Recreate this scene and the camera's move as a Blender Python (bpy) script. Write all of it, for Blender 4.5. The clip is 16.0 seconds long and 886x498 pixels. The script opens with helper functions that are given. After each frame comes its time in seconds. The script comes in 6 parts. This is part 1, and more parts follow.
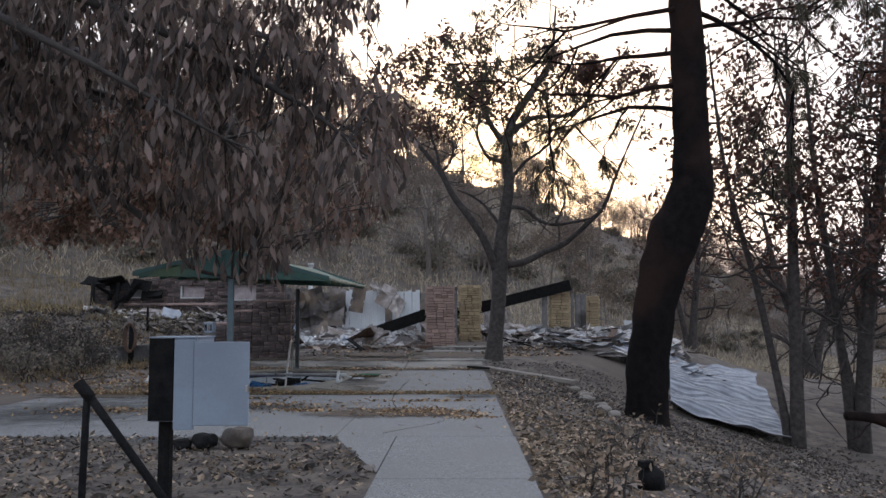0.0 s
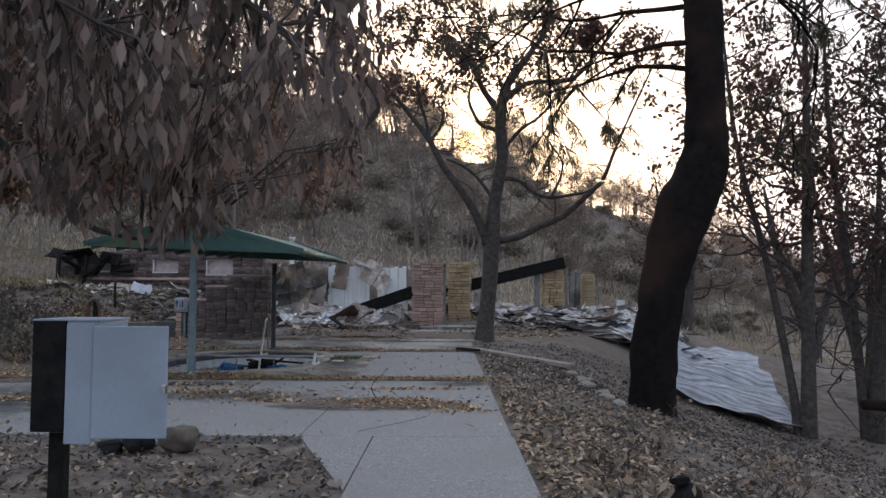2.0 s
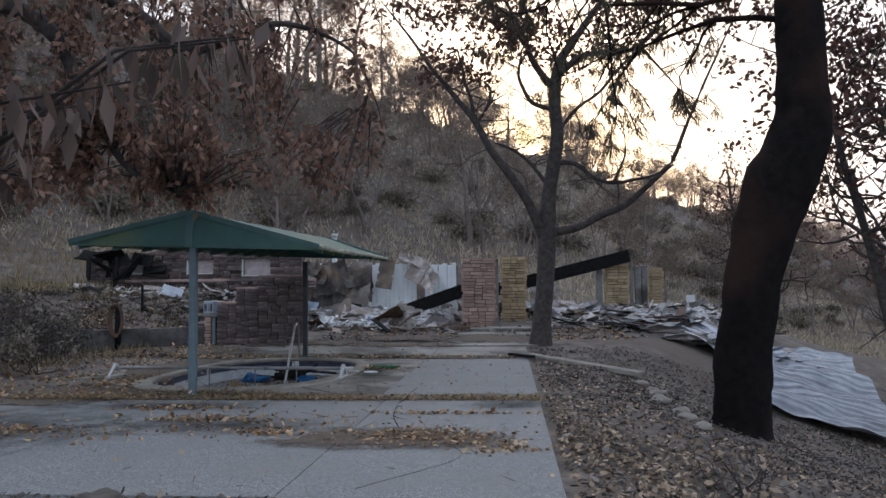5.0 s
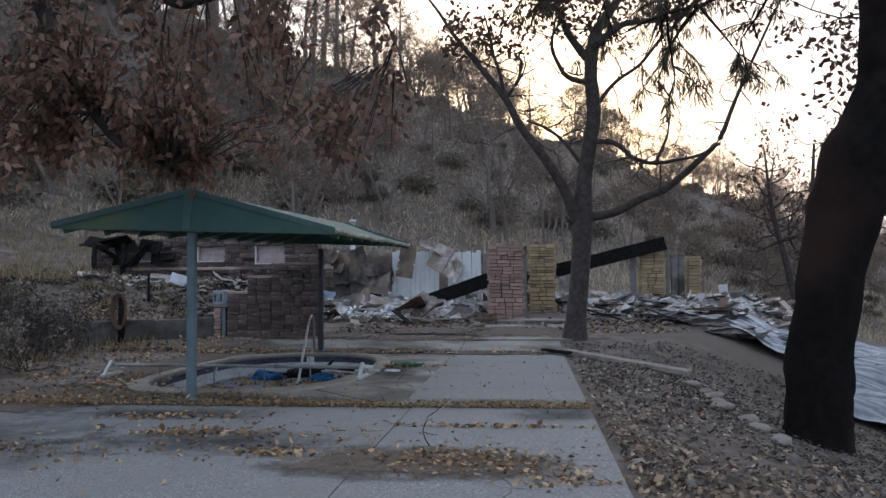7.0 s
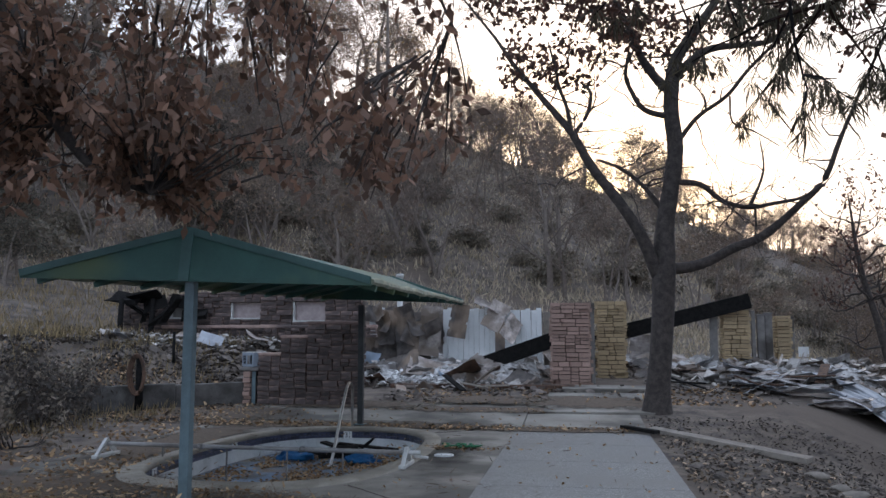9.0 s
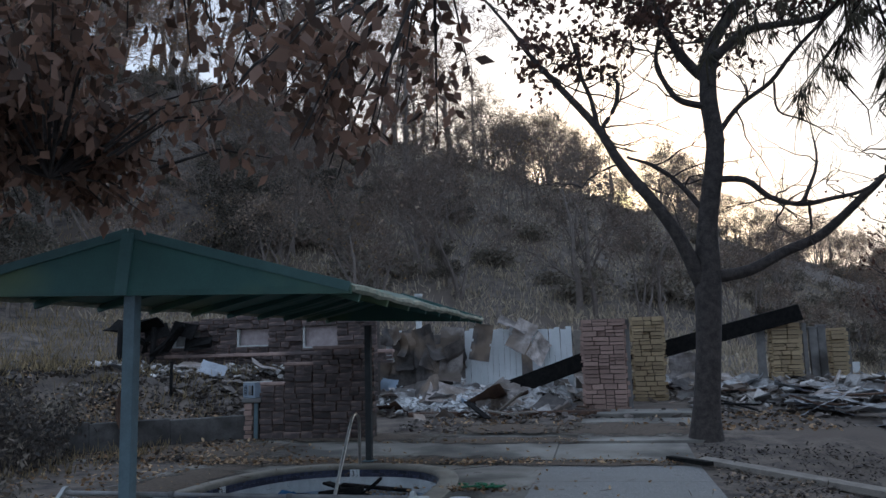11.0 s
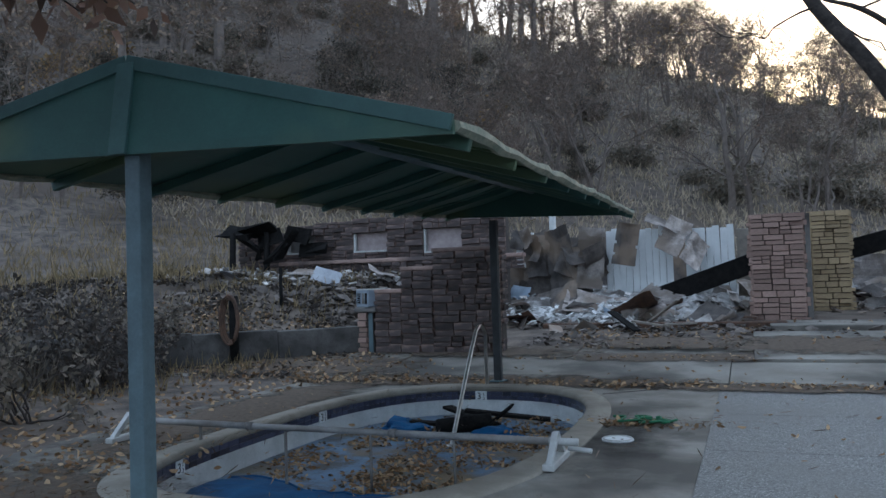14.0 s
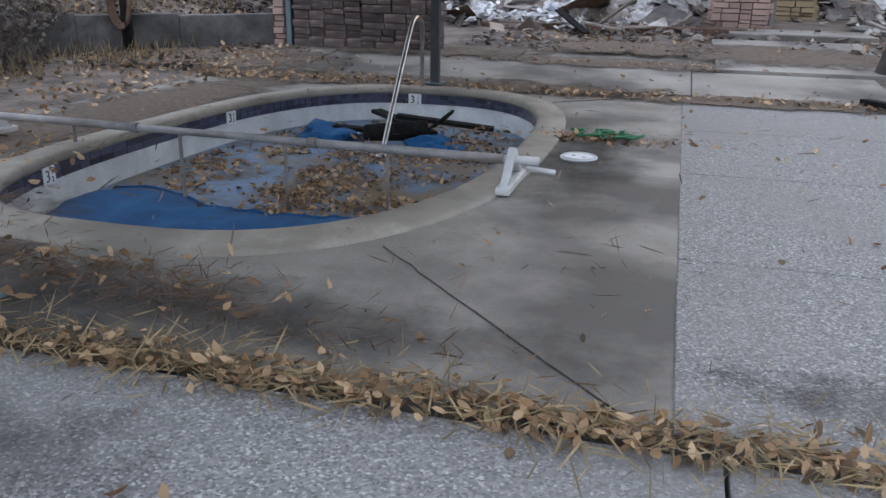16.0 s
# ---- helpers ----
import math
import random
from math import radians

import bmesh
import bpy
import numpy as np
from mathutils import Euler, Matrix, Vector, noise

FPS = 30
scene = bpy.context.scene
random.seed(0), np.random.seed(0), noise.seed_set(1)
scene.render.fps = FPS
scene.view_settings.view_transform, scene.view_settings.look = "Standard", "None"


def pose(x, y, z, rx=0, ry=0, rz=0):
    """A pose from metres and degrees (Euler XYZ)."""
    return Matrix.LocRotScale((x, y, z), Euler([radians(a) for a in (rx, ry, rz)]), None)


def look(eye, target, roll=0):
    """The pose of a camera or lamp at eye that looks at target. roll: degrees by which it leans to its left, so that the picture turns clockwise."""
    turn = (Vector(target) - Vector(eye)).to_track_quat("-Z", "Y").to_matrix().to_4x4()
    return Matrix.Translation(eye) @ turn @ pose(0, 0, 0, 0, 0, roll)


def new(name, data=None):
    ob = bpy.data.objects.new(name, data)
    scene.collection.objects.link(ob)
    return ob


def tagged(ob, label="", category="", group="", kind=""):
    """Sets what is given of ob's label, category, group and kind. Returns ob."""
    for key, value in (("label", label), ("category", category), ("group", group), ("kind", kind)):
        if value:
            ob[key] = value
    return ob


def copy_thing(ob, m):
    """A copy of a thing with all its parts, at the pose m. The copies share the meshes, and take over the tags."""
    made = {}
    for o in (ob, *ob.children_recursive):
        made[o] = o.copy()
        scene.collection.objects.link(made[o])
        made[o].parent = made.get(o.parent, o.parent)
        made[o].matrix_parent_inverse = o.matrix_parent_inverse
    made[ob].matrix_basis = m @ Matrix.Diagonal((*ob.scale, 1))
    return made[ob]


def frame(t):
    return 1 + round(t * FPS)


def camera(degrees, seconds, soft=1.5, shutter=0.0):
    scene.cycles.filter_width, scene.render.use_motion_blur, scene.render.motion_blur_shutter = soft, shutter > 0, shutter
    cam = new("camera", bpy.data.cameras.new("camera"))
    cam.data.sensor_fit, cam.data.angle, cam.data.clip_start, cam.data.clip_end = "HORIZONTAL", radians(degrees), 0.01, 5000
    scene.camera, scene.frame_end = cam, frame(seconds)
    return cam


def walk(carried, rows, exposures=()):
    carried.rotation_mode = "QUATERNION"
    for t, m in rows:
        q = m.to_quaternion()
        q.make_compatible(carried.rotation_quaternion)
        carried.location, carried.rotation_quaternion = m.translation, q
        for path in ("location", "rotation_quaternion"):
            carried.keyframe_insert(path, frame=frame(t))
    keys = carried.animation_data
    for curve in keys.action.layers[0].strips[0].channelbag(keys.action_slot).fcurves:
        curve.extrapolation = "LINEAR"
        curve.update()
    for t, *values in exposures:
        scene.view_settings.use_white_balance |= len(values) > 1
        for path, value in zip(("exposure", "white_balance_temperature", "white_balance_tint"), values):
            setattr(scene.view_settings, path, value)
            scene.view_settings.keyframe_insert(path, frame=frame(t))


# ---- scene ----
cam = camera(57.0, 16.0)
PATH = [
    (0, (0.045, 0.141, 1.372), (0.002, 2.133, 1.542), -0.2),
    (0.5, (0.006, 0.553, 1.406), (-0.028, 2.544, 1.592), 0.5),
    (1, (-0.008, 0.933, 1.388), (-0.034, 2.923, 1.588), 0.1),
    (1.5, (0.014, 1.254, 1.393), (-0.008, 3.247, 1.56), 0.1),
    (2, (0.025, 1.704, 1.38), (0.01, 3.701, 1.496), 0.3),
    (2.5, (0.109, 2.076, 1.374), (0.092, 4.075, 1.438), -0.4),
    (3, (0.197, 2.281, 1.444), (0.155, 4.279, 1.498), -0.3),
    (3.5, (0.261, 2.503, 1.46), (0.183, 4.499, 1.559), -0.5),
    (3.7, (0.304, 2.654, 1.453), (0.205, 4.647, 1.574), -0.6),
    (5.8, (0.169, 4.601, 1.475), (0.001, 6.593, 1.556), -0.5),
    (6, (0.12, 4.687, 1.491), (-0.044, 6.679, 1.566), -0.5),
    (6.5, (0.066, 5.016, 1.466), (-0.115, 7.006, 1.543), -0.6),
    (7, (-0.053, 5.488, 1.492), (-0.259, 7.476, 1.571), -0.4),
    (7.5, (-0.195, 5.909, 1.511), (-0.431, 7.893, 1.597), -0.3),
    (8, (-0.293, 6.559, 1.501), (-0.574, 8.536, 1.622), -0.3),
    (8.5, (-0.457, 7.315, 1.56), (-0.761, 9.285, 1.726), -0.3),
    (9, (-0.476, 7.828, 1.573), (-0.801, 9.789, 1.793), -0.0),
    (9.2, (-0.44, 7.93, 1.584), (-0.782, 9.886, 1.819), 0.3),
    (11.3, (-0.588, 9.792, 1.498), (-0.984, 11.731, 1.787), -1.9),
    (11.5, (-0.648, 9.962, 1.461), (-1.049, 11.899, 1.756), -2.2),
    (12, (-0.667, 10.388, 1.43), (-1.113, 12.314, 1.734), -2.3),
    (12.5, (-0.736, 10.806, 1.452), (-1.239, 12.717, 1.757), -2.2),
    (13, (-0.917, 11.35, 1.486), (-1.481, 13.249, 1.762), -2.0),
    (13.5, (-1.057, 11.661, 1.465), (-1.692, 13.547, 1.667), -1.9),
    (14, (-1.183, 11.891, 1.42), (-1.887, 13.761, 1.495), -1.8),
    (14.5, (-1.36, 12.031, 1.326), (-2.076, 13.895, 1.225), -1.8),
    (15, (-1.474, 12.399, 1.278), (-2.169, 14.251, 0.979), -1.4),
    (15.5, (-1.541, 12.811, 1.24), (-2.168, 14.644, 0.742), -1.0),
    (16, (-1.692, 13.063, 1.262), (-2.197, 14.89, 0.623), 1.0),
]
EXPOSURES = [(0, 1.45, 6800, 15), (3.5, 1.5, 6700, 14), (7, 1.42, 6450, 13), (9, 1.5, 6450, 13), (11.5, 0.9, 5800, 8), (12.5, 0.98, 5750, 7), (13.5, 1.25, 5900, 7), (14, 1.45, 5950, 6), (14.5, 1.6, 6050, 5), (15, 1.7, 6200, 5), (15.5, 1.95, 6350, 9), (16, 2.28, 6850, 15)]
walk(cam, [(t, look(eye, target, roll)) for t, eye, target, roll in PATH], EXPOSURES)

# ---- light ----
SUN_AZ, SUN_EL = radians(1.25), radians(10.9)      # azimuth from +y towards +x
sun_way = Vector((math.sin(SUN_AZ) * math.cos(SUN_EL), math.cos(SUN_AZ) * math.cos(SUN_EL), math.sin(SUN_EL)))
world = bpy.data.worlds.new("sky")
scene.world = world
world.use_nodes = True
wn = world.node_tree
sky = wn.nodes.new("ShaderNodeTexSky")
sky.sky_type = "NISHITA"
sky.sun_disc = False
sky.sun_elevation, sky.sun_rotation = SUN_EL, SUN_AZ
sky.dust_density, sky.air_density, sky.ozone_density = 6.0, 1.4, 1.2
wn.nodes["Background"].inputs["Strength"].default_value = 0.05
# an even smoke veil over the clear sky
veil = wn.nodes.new("ShaderNodeMix")
veil.data_type, veil.blend_type = "RGBA", "MIX"
veil.inputs[0].default_value = 0.58
veil.inputs[7].default_value = (8.8, 10.6, 13.6, 1)
wn.links.new(sky.outputs[0], veil.inputs[6])
wn.links.new(veil.outputs[2], wn.nodes["Background"].inputs["Color"])
lamp = bpy.data.lights.new("sun", "SUN")
lamp.energy, lamp.angle, lamp.color = 3.0, radians(0.5), (1.0, 0.72, 0.42)
sun = new("sun", lamp)
sun.matrix_world = look(sun_way * 200, (0, 0, 0))

# ---- materials ----


def material(name, base, dark=None, scale=6.0, rough=0.85, bump=0.3, metallic=0.0, fine=60.0, mixlo=0.35, mixhi=0.7, vary=0.0, third=None, third_scale=0.6, coords="Object"):
    """Two colours mixed by a coarse noise, broken by a fine one; optional large stains and piece by piece variation."""
    m = bpy.data.materials.new(name)
    m.use_nodes = True
    nt = m.node_tree
    N, L = nt.nodes, nt.links
    b = N["Principled BSDF"]
    tc = N.new("ShaderNodeTexCoord")
    n1 = N.new("ShaderNodeTexNoise")
    n1.inputs["Scale"].default_value, n1.inputs["Detail"].default_value, n1.inputs["Roughness"].default_value = scale, 6, 0.65
    n2 = N.new("ShaderNodeTexNoise")
    n2.inputs["Scale"].default_value, n2.inputs["Detail"].default_value = fine, 4
    for n in (n1, n2):
        L.new(tc.outputs[coords], n.inputs["Vector"])
    add = N.new("ShaderNodeMath")
    add.operation = "MULTIPLY_ADD"
    add.inputs[1].default_value, add.inputs[2].default_value = 0.35, -0.175
    L.new(n2.outputs["Fac"], add.inputs[0])
    s = N.new("ShaderNodeMath")
    L.new(n1.outputs["Fac"], s.inputs[0])
    L.new(add.outputs[0], s.inputs[1])
    ramp = N.new("ShaderNodeValToRGB")
    ramp.color_ramp.elements[0].position, ramp.color_ramp.elements[1].position = mixlo, mixhi
    ramp.color_ramp.elements[0].color = (*(dark or [c * 0.55 for c in base]), 1)
    ramp.color_ramp.elements[1].color = (*base, 1)
    L.new(s.outputs[0], ramp.inputs["Fac"])
    colour = ramp.outputs["Color"]
    if third:
        n3 = N.new("ShaderNodeTexNoise")
        n3.inputs["Scale"].default_value, n3.inputs["Detail"].default_value = third_scale, 5
        L.new(tc.outputs[coords], n3.inputs["Vector"])
        r3 = N.new("ShaderNodeValToRGB")
        r3.color_ramp.elements[0].position, r3.color_ramp.elements[1].position = 0.48, 0.62
        L.new(n3.outputs["Fac"], r3.inputs["Fac"])
        mix = N.new("ShaderNodeMix")
        mix.data_type = "RGBA"
        L.new(r3.outputs["Color"], mix.inputs[0])
        L.new(colour, mix.inputs[6])
        mix.inputs[7].default_value = (*third, 1)
        colour = mix.outputs[2]
    if vary:
        info = N.new("ShaderNodeObjectInfo")
        geo = N.new("ShaderNodeNewGeometry")
        a = N.new("ShaderNodeMath")
        L.new(info.outputs["Random"], a.inputs[0])
        L.new(geo.outputs["Random Per Island"], a.inputs[1])
        fr = N.new("ShaderNodeMath")
        fr.operation = "FRACT"
        L.new(a.outputs[0], fr.inputs[0])
        mr = N.new("ShaderNodeMapRange")
        mr.inputs[3].default_value, mr.inputs[4].default_value = 1 - vary, 1 + vary
        L.new(fr.outputs[0], mr.inputs[0])
        hsv = N.new("ShaderNodeHueSaturation")
        L.new(mr.outputs[0], hsv.inputs["Value"])
        L.new(colour, hsv.inputs["Color"])
        colour = hsv.outputs["Color"]
    L.new(colour, b.inputs["Base Color"])
    b.inputs["Roughness"].default_value, b.inputs["Metallic"].default_value = rough, metallic
    if bump:
        bp = N.new("ShaderNodeBump")
        bp.inputs["Strength"].default_value, bp.inputs["Distance"].default_value = bump, 0.02
        L.new(s.outputs[0], bp.inputs["Height"])
        L.new(bp.outputs[0], b.inputs["Normal"])
    return m


def leafy(name, base, vary=0.5, mid=None):
    """Leaf: each leaf of its own tone, a little light passing through."""
    m = bpy.data.materials.new(name)
    m.use_nodes = True
    nt = m.node_tree
    N, L = nt.nodes, nt.links
    b = N["Principled BSDF"]
    geo, info = N.new("ShaderNodeNewGeometry"), N.new("ShaderNodeObjectInfo")
    a = N.new("ShaderNodeMath")
    L.new(info.outputs["Random"], a.inputs[0])
    L.new(geo.outputs["Random Per Island"], a.inputs[1])
    fr = N.new("ShaderNodeMath")
    fr.operation = "FRACT"
    L.new(a.outputs[0], fr.inputs[0])
    ramp = N.new("ShaderNodeValToRGB")
    ramp.color_ramp.elements[0].color = (*[c * (1 - vary) for c in base], 1)
    ramp.color_ramp.elements[1].color = (base[0] * (1 + vary), base[1] * (1 + vary * 0.8), base[2] * (1 + vary * 0.7), 1)
    if mid:
        e = ramp.color_ramp.elements.new(0.45)
        e.color = (*mid, 1)
    L.new(fr.outputs[0], ramp.inputs["Fac"])
    L.new(ramp.outputs["Color"], b.inputs["Base Color"])
    b.inputs["Roughness"].default_value = 0.75
    tr = N.new("ShaderNodeBsdfTranslucent")
    L.new(ramp.outputs["Color"], tr.inputs["Color"])
    mix = N.new("ShaderNodeMixShader")
    mix.inputs[0].default_value = 0.25
    L.new(b.outputs[0], mix.inputs[1])
    L.new(tr.outputs[0], mix.inputs[2])
    L.new(mix.outputs[0], N["Material Output"].inputs["Surface"])
    return m


M = {
    "earth": material("burnt_earth", (0.245, 0.195, 0.155), (0.048, 0.040, 0.036), 2.2, 0.95, 0.8, fine=25, third=(0.12, 0.092, 0.072), third_scale=0.22),
    "concrete": material("weathered_concrete", (0.335, 0.313, 0.275), (0.21, 0.19, 0.162), 1.3, 0.85, 0.25, fine=90, third=(0.105, 0.096, 0.083), third_scale=0.75),
    "coping": material("coping_concrete", (0.40, 0.36, 0.30), (0.27, 0.24, 0.195), 4, 0.8, 0.3, third=(0.22, 0.195, 0.16), third_scale=1.1),
    "plaster": material("pool_plaster", (0.72, 0.74, 0.74), (0.5, 0.52, 0.52), 3, 0.7, 0.1),
    "pool_tile": material("pool_tile", (0.062, 0.068, 0.115), (0.03, 0.034, 0.06), 30, 0.3, 0.1, vary=0.6),
    "green": material("green_roof_paint", (0.042, 0.12, 0.102), (0.03, 0.088, 0.076), 2.0, 0.55, 0.1, third=(0.085, 0.13, 0.065), third_scale=0.5),
    "green_edge": material("green_edge_paint", (0.06, 0.135, 0.125), (0.045, 0.105, 0.098), 4, 0.5, 0.1),
    "rim": material("rim_weathered", (0.42, 0.40, 0.30), (0.16, 0.2, 0.15), 5, 0.7, 0.3),
    "post": material("grey_post_paint", (0.13, 0.19, 0.21), (0.09, 0.13, 0.145), 6, 0.5, 0.1),
    "post_dark": material("dark_post", (0.045, 0.05, 0.052), (0.02, 0.022, 0.023), 6, 0.6, 0.1),
    "weed": leafy("charred_weed", (0.058, 0.048, 0.04), 0.5),
    "steel": material("stainless", (0.62, 0.6, 0.57), (0.4, 0.38, 0.36), 8, 0.28, 0.05, metallic=1.0),
    "cabinet": material("cabinet_paint", (0.29, 0.34, 0.40), (0.24, 0.28, 0.33), 2.5, 0.5, 0.05),
    "black": material("charred", (0.022, 0.02, 0.019), (0.008, 0.008, 0.008), 9, 0.9, 0.8),
    "bark_black": material("burnt_bark", (0.014, 0.0115, 0.0105), (0.006, 0.005, 0.005), 7, 0.95, 1.0, fine=40, third=(0.032, 0.018, 0.014), third_scale=0.45),
    "bark": material("oak_bark", (0.095, 0.077, 0.068), (0.035, 0.029, 0.026), 8, 0.95, 0.9, fine=40),
    "bark_dark": material("dark_bark", (0.075, 0.06, 0.052), (0.025, 0.021, 0.019), 8, 0.95, 0.9, fine=40),
    "ash_white": material("white_ash", (0.72, 0.71, 0.7), (0.45, 0.44, 0.43), 6, 0.95, 0.3, vary=0.4),
    # Lighter than near bark: the hillside haze is put into this colour.
    "bark_far": material("far_bark", (0.24, 0.195, 0.165), (0.14, 0.115, 0.1), 4, 0.95, 0.0),
    "stone_pink": material("pink_stone", (0.46, 0.315, 0.26), (0.33, 0.22, 0.18), 7, 0.85, 0.5, vary=0.25),
    "stone_yellow": material("buff_stone", (0.52, 0.39, 0.235), (0.38, 0.285, 0.17), 7, 0.85, 0.5, vary=0.2),
    "stone_red": material("sooted_red_stone", (0.36, 0.25, 0.21), (0.21, 0.145, 0.125), 5, 0.88, 0.5, vary=0.5, third=(0.085, 0.066, 0.062), third_scale=0.55),
    "mortar": material("dark_mortar", (0.12, 0.098, 0.085), (0.06, 0.05, 0.045), 14, 0.95, 0.4),
    "block": material("grey_block", (0.26, 0.245, 0.23), (0.16, 0.15, 0.14), 5, 0.9, 0.3, third=(0.07, 0.062, 0.055), third_scale=1.0),
    "block_soot": material("sooted_block", (0.17, 0.158, 0.148), (0.06, 0.055, 0.05), 3, 0.9, 0.3, third=(0.035, 0.032, 0.03), third_scale=0.6),
    "white": material("white_siding", (0.82, 0.83, 0.83), (0.68, 0.7, 0.7), 2, 0.6, 0.05),
    "sheet": material("bare_sheet_metal", (0.47, 0.49, 0.52), (0.26, 0.27, 0.29), 2.2, 0.45, 0.1, metallic=0.6),
    "scrap": material("scorched_metal", (0.50, 0.43, 0.385), (0.13, 0.108, 0.096), 3.5, 0.6, 0.3, vary=0.5, third=(0.17, 0.13, 0.10), third_scale=1.5),
    "char_sheet": material("charred_sheet", (0.17, 0.142, 0.125), (0.05, 0.043, 0.04), 3.0, 0.75, 0.4, vary=0.4, third=(0.23, 0.17, 0.125), third_scale=1.3),
    "pale_blue": material("pale_blue_cloth", (0.5, 0.6, 0.72), (0.36, 0.44, 0.54), 4, 0.8, 0.2),
    "ash": material("ash_rubble", (0.68, 0.66, 0.64), (0.2, 0.19, 0.18), 5, 0.95, 0.8, fine=30, third=(0.13, 0.115, 0.105), third_scale=1.1),
    "rust": material("rusted_brown", (0.17, 0.095, 0.06), (0.07, 0.045, 0.035), 6, 0.9, 0.4),
    "rock": material("brown_rock", (0.15, 0.115, 0.09), (0.06, 0.05, 0.043), 5, 0.9, 0.6),
    "timber": material("grey_plank", (0.33, 0.29, 0.245), (0.2, 0.175, 0.15), 6, 0.9, 0.3),
    "tarp": material("blue_tarp", (0.001, 0.105, 0.26), (0.001, 0.06, 0.165), 4, 0.85, 0.4),
    "sludge": material("pool_sludge", (0.15, 0.26, 0.40), (0.085, 0.09, 0.09), 2.6, 0.35, 0.5, fine=30, third=(0.20, 0.155, 0.10), third_scale=1.6, mixlo=0.42, mixhi=0.56),
    "curtain": material("scorched_curtain", (0.5, 0.42, 0.41), (0.33, 0.27, 0.26), 5, 0.9, 0.2),
    "pvc": material("white_pipe", (0.6, 0.6, 0.58), (0.45, 0.45, 0.43), 6, 0.5, 0.05),
    "tube_grey": material("weathered_tube", (0.36, 0.345, 0.33), (0.22, 0.21, 0.2), 5, 0.5, 0.1, third=(0.16, 0.14, 0.125), third_scale=1.4),
    "red": material("faded_red_panel", (0.35, 0.14, 0.12), (0.24, 0.1, 0.09), 3, 0.8, 0.2),
    "green_cord": material("green_cord", (0.03, 0.2, 0.09), None, 8, 0.6, 0.0),
    "litter": leafy("leaf_litter", (0.38, 0.29, 0.18), 0.75, (0.27, 0.15, 0.07)),
    "litter_pale": leafy("pale_leaf_litter", (0.36, 0.29, 0.21), 0.75, (0.21, 0.15, 0.10)),
    "clod": material("charred_clod", (0.21, 0.175, 0.15), (0.09, 0.076, 0.068), 5, 0.95, 0.4, vary=0.6),
    "grass_grey": leafy("grey_dry_grass", (0.20, 0.175, 0.14), 0.5),
    "leaf_dry": leafy("dry_hanging_leaf", (0.155, 0.118, 0.102), 0.65),
    "leaf_oak": leafy("scorched_oak_leaf", (0.11, 0.058, 0.042), 0.5),
    # Far brown and olive leaves are lifted for the haze over the hill.
    "leaf_far": leafy("far_leaf_brown", (0.28, 0.215, 0.155), 0.45),
    "leaf_olive": leafy("far_leaf_olive", (0.185, 0.162, 0.125), 0.4),
    "leaf_dark": leafy("far_leaf_dark", (0.088, 0.082, 0.062), 0.45),
    # The gold tone also carries the backlit glow of crowns beside the sun.
    "leaf_gold": leafy("far_leaf_gold", (0.30, 0.20, 0.09), 0.4),
    "leaf_rust": leafy("rust_leaf", (0.195, 0.12, 0.085), 0.65),
    # Twig colour carries some of the hillside haze as well.
    "twig": leafy("twig", (0.21, 0.165, 0.135), 0.4),
    "needle": leafy("pine_needle", (0.07, 0.06, 0.035), 0.4),
    # Pale dry grass, lifted further for the flare haze on the hill.
    "grass_pale": leafy("pale_hill_grass", (0.42, 0.36, 0.265), 0.4),
    "needle_brown": leafy("fallen_needle", (0.15, 0.095, 0.055), 0.6),
    "grass": leafy("dry_grass", (0.28, 0.22, 0.12), 0.5),
}


def pebbled(name, stain):
    """Exposed aggregate: a random grey for each pebble, large stains, pebble relief."""
    m = bpy.data.materials.new(name)
    m.use_nodes = True
    N, L = m.node_tree.nodes, m.node_tree.links
    bsdf = N["Principled BSDF"]
    bsdf.inputs["Roughness"].default_value = 0.85
    tc = N.new("ShaderNodeTexCoord")
    vo = N.new("ShaderNodeTexVoronoi")
    vo.inputs["Scale"].default_value = 105
    L.new(tc.outputs["Object"], vo.inputs["Vector"])
    sep = N.new("ShaderNodeSeparateColor")
    L.new(vo.outputs["Color"], sep.inputs[0])
    ramp = N.new("ShaderNodeValToRGB")
    el = ramp.color_ramp.elements
    el[0].position, el[0].color = 0.0, (0.12, 0.117, 0.11, 1)
    el[1].position, el[1].color = 1.0, (0.50, 0.49, 0.465, 1)
    for p, v in ((0.3, 0.195), (0.75, 0.265), (0.9, 0.345)):
        e = el.new(p)
        e.color = (v, v * 0.98, v * 0.945, 1)
    L.new(sep.outputs[0], ramp.inputs["Fac"])
    no = N.new("ShaderNodeTexNoise")
    no.inputs["Scale"].default_value, no.inputs["Detail"].default_value = 0.9, 6
    L.new(tc.outputs["Object"], no.inputs["Vector"])
    sr = N.new("ShaderNodeMapRange")
    sr.inputs[1].default_value, sr.inputs[2].default_value = 0.42, 0.68
    sr.inputs[4].default_value = 0.7
    L.new(no.outputs["Fac"], sr.inputs[0])
    mix = N.new("ShaderNodeMix")
    mix.data_type = "RGBA"
    L.new(sr.outputs[0], mix.inputs[0])
    L.new(ramp.outputs["Color"], mix.inputs[6])
    mix.inputs[7].default_value = (*stain, 1)
    L.new(mix.outputs[2], bsdf.inputs["Base Color"])
    bump = N.new("ShaderNodeBump")
    bump.inputs["Strength"].default_value, bump.inputs["Distance"].default_value = 0.5, 0.003
    bump.invert = True
    L.new(vo.outputs["Distance"], bump.inputs["Height"])
    L.new(bump.outputs["Normal"], bsdf.inputs["Normal"])
    return m


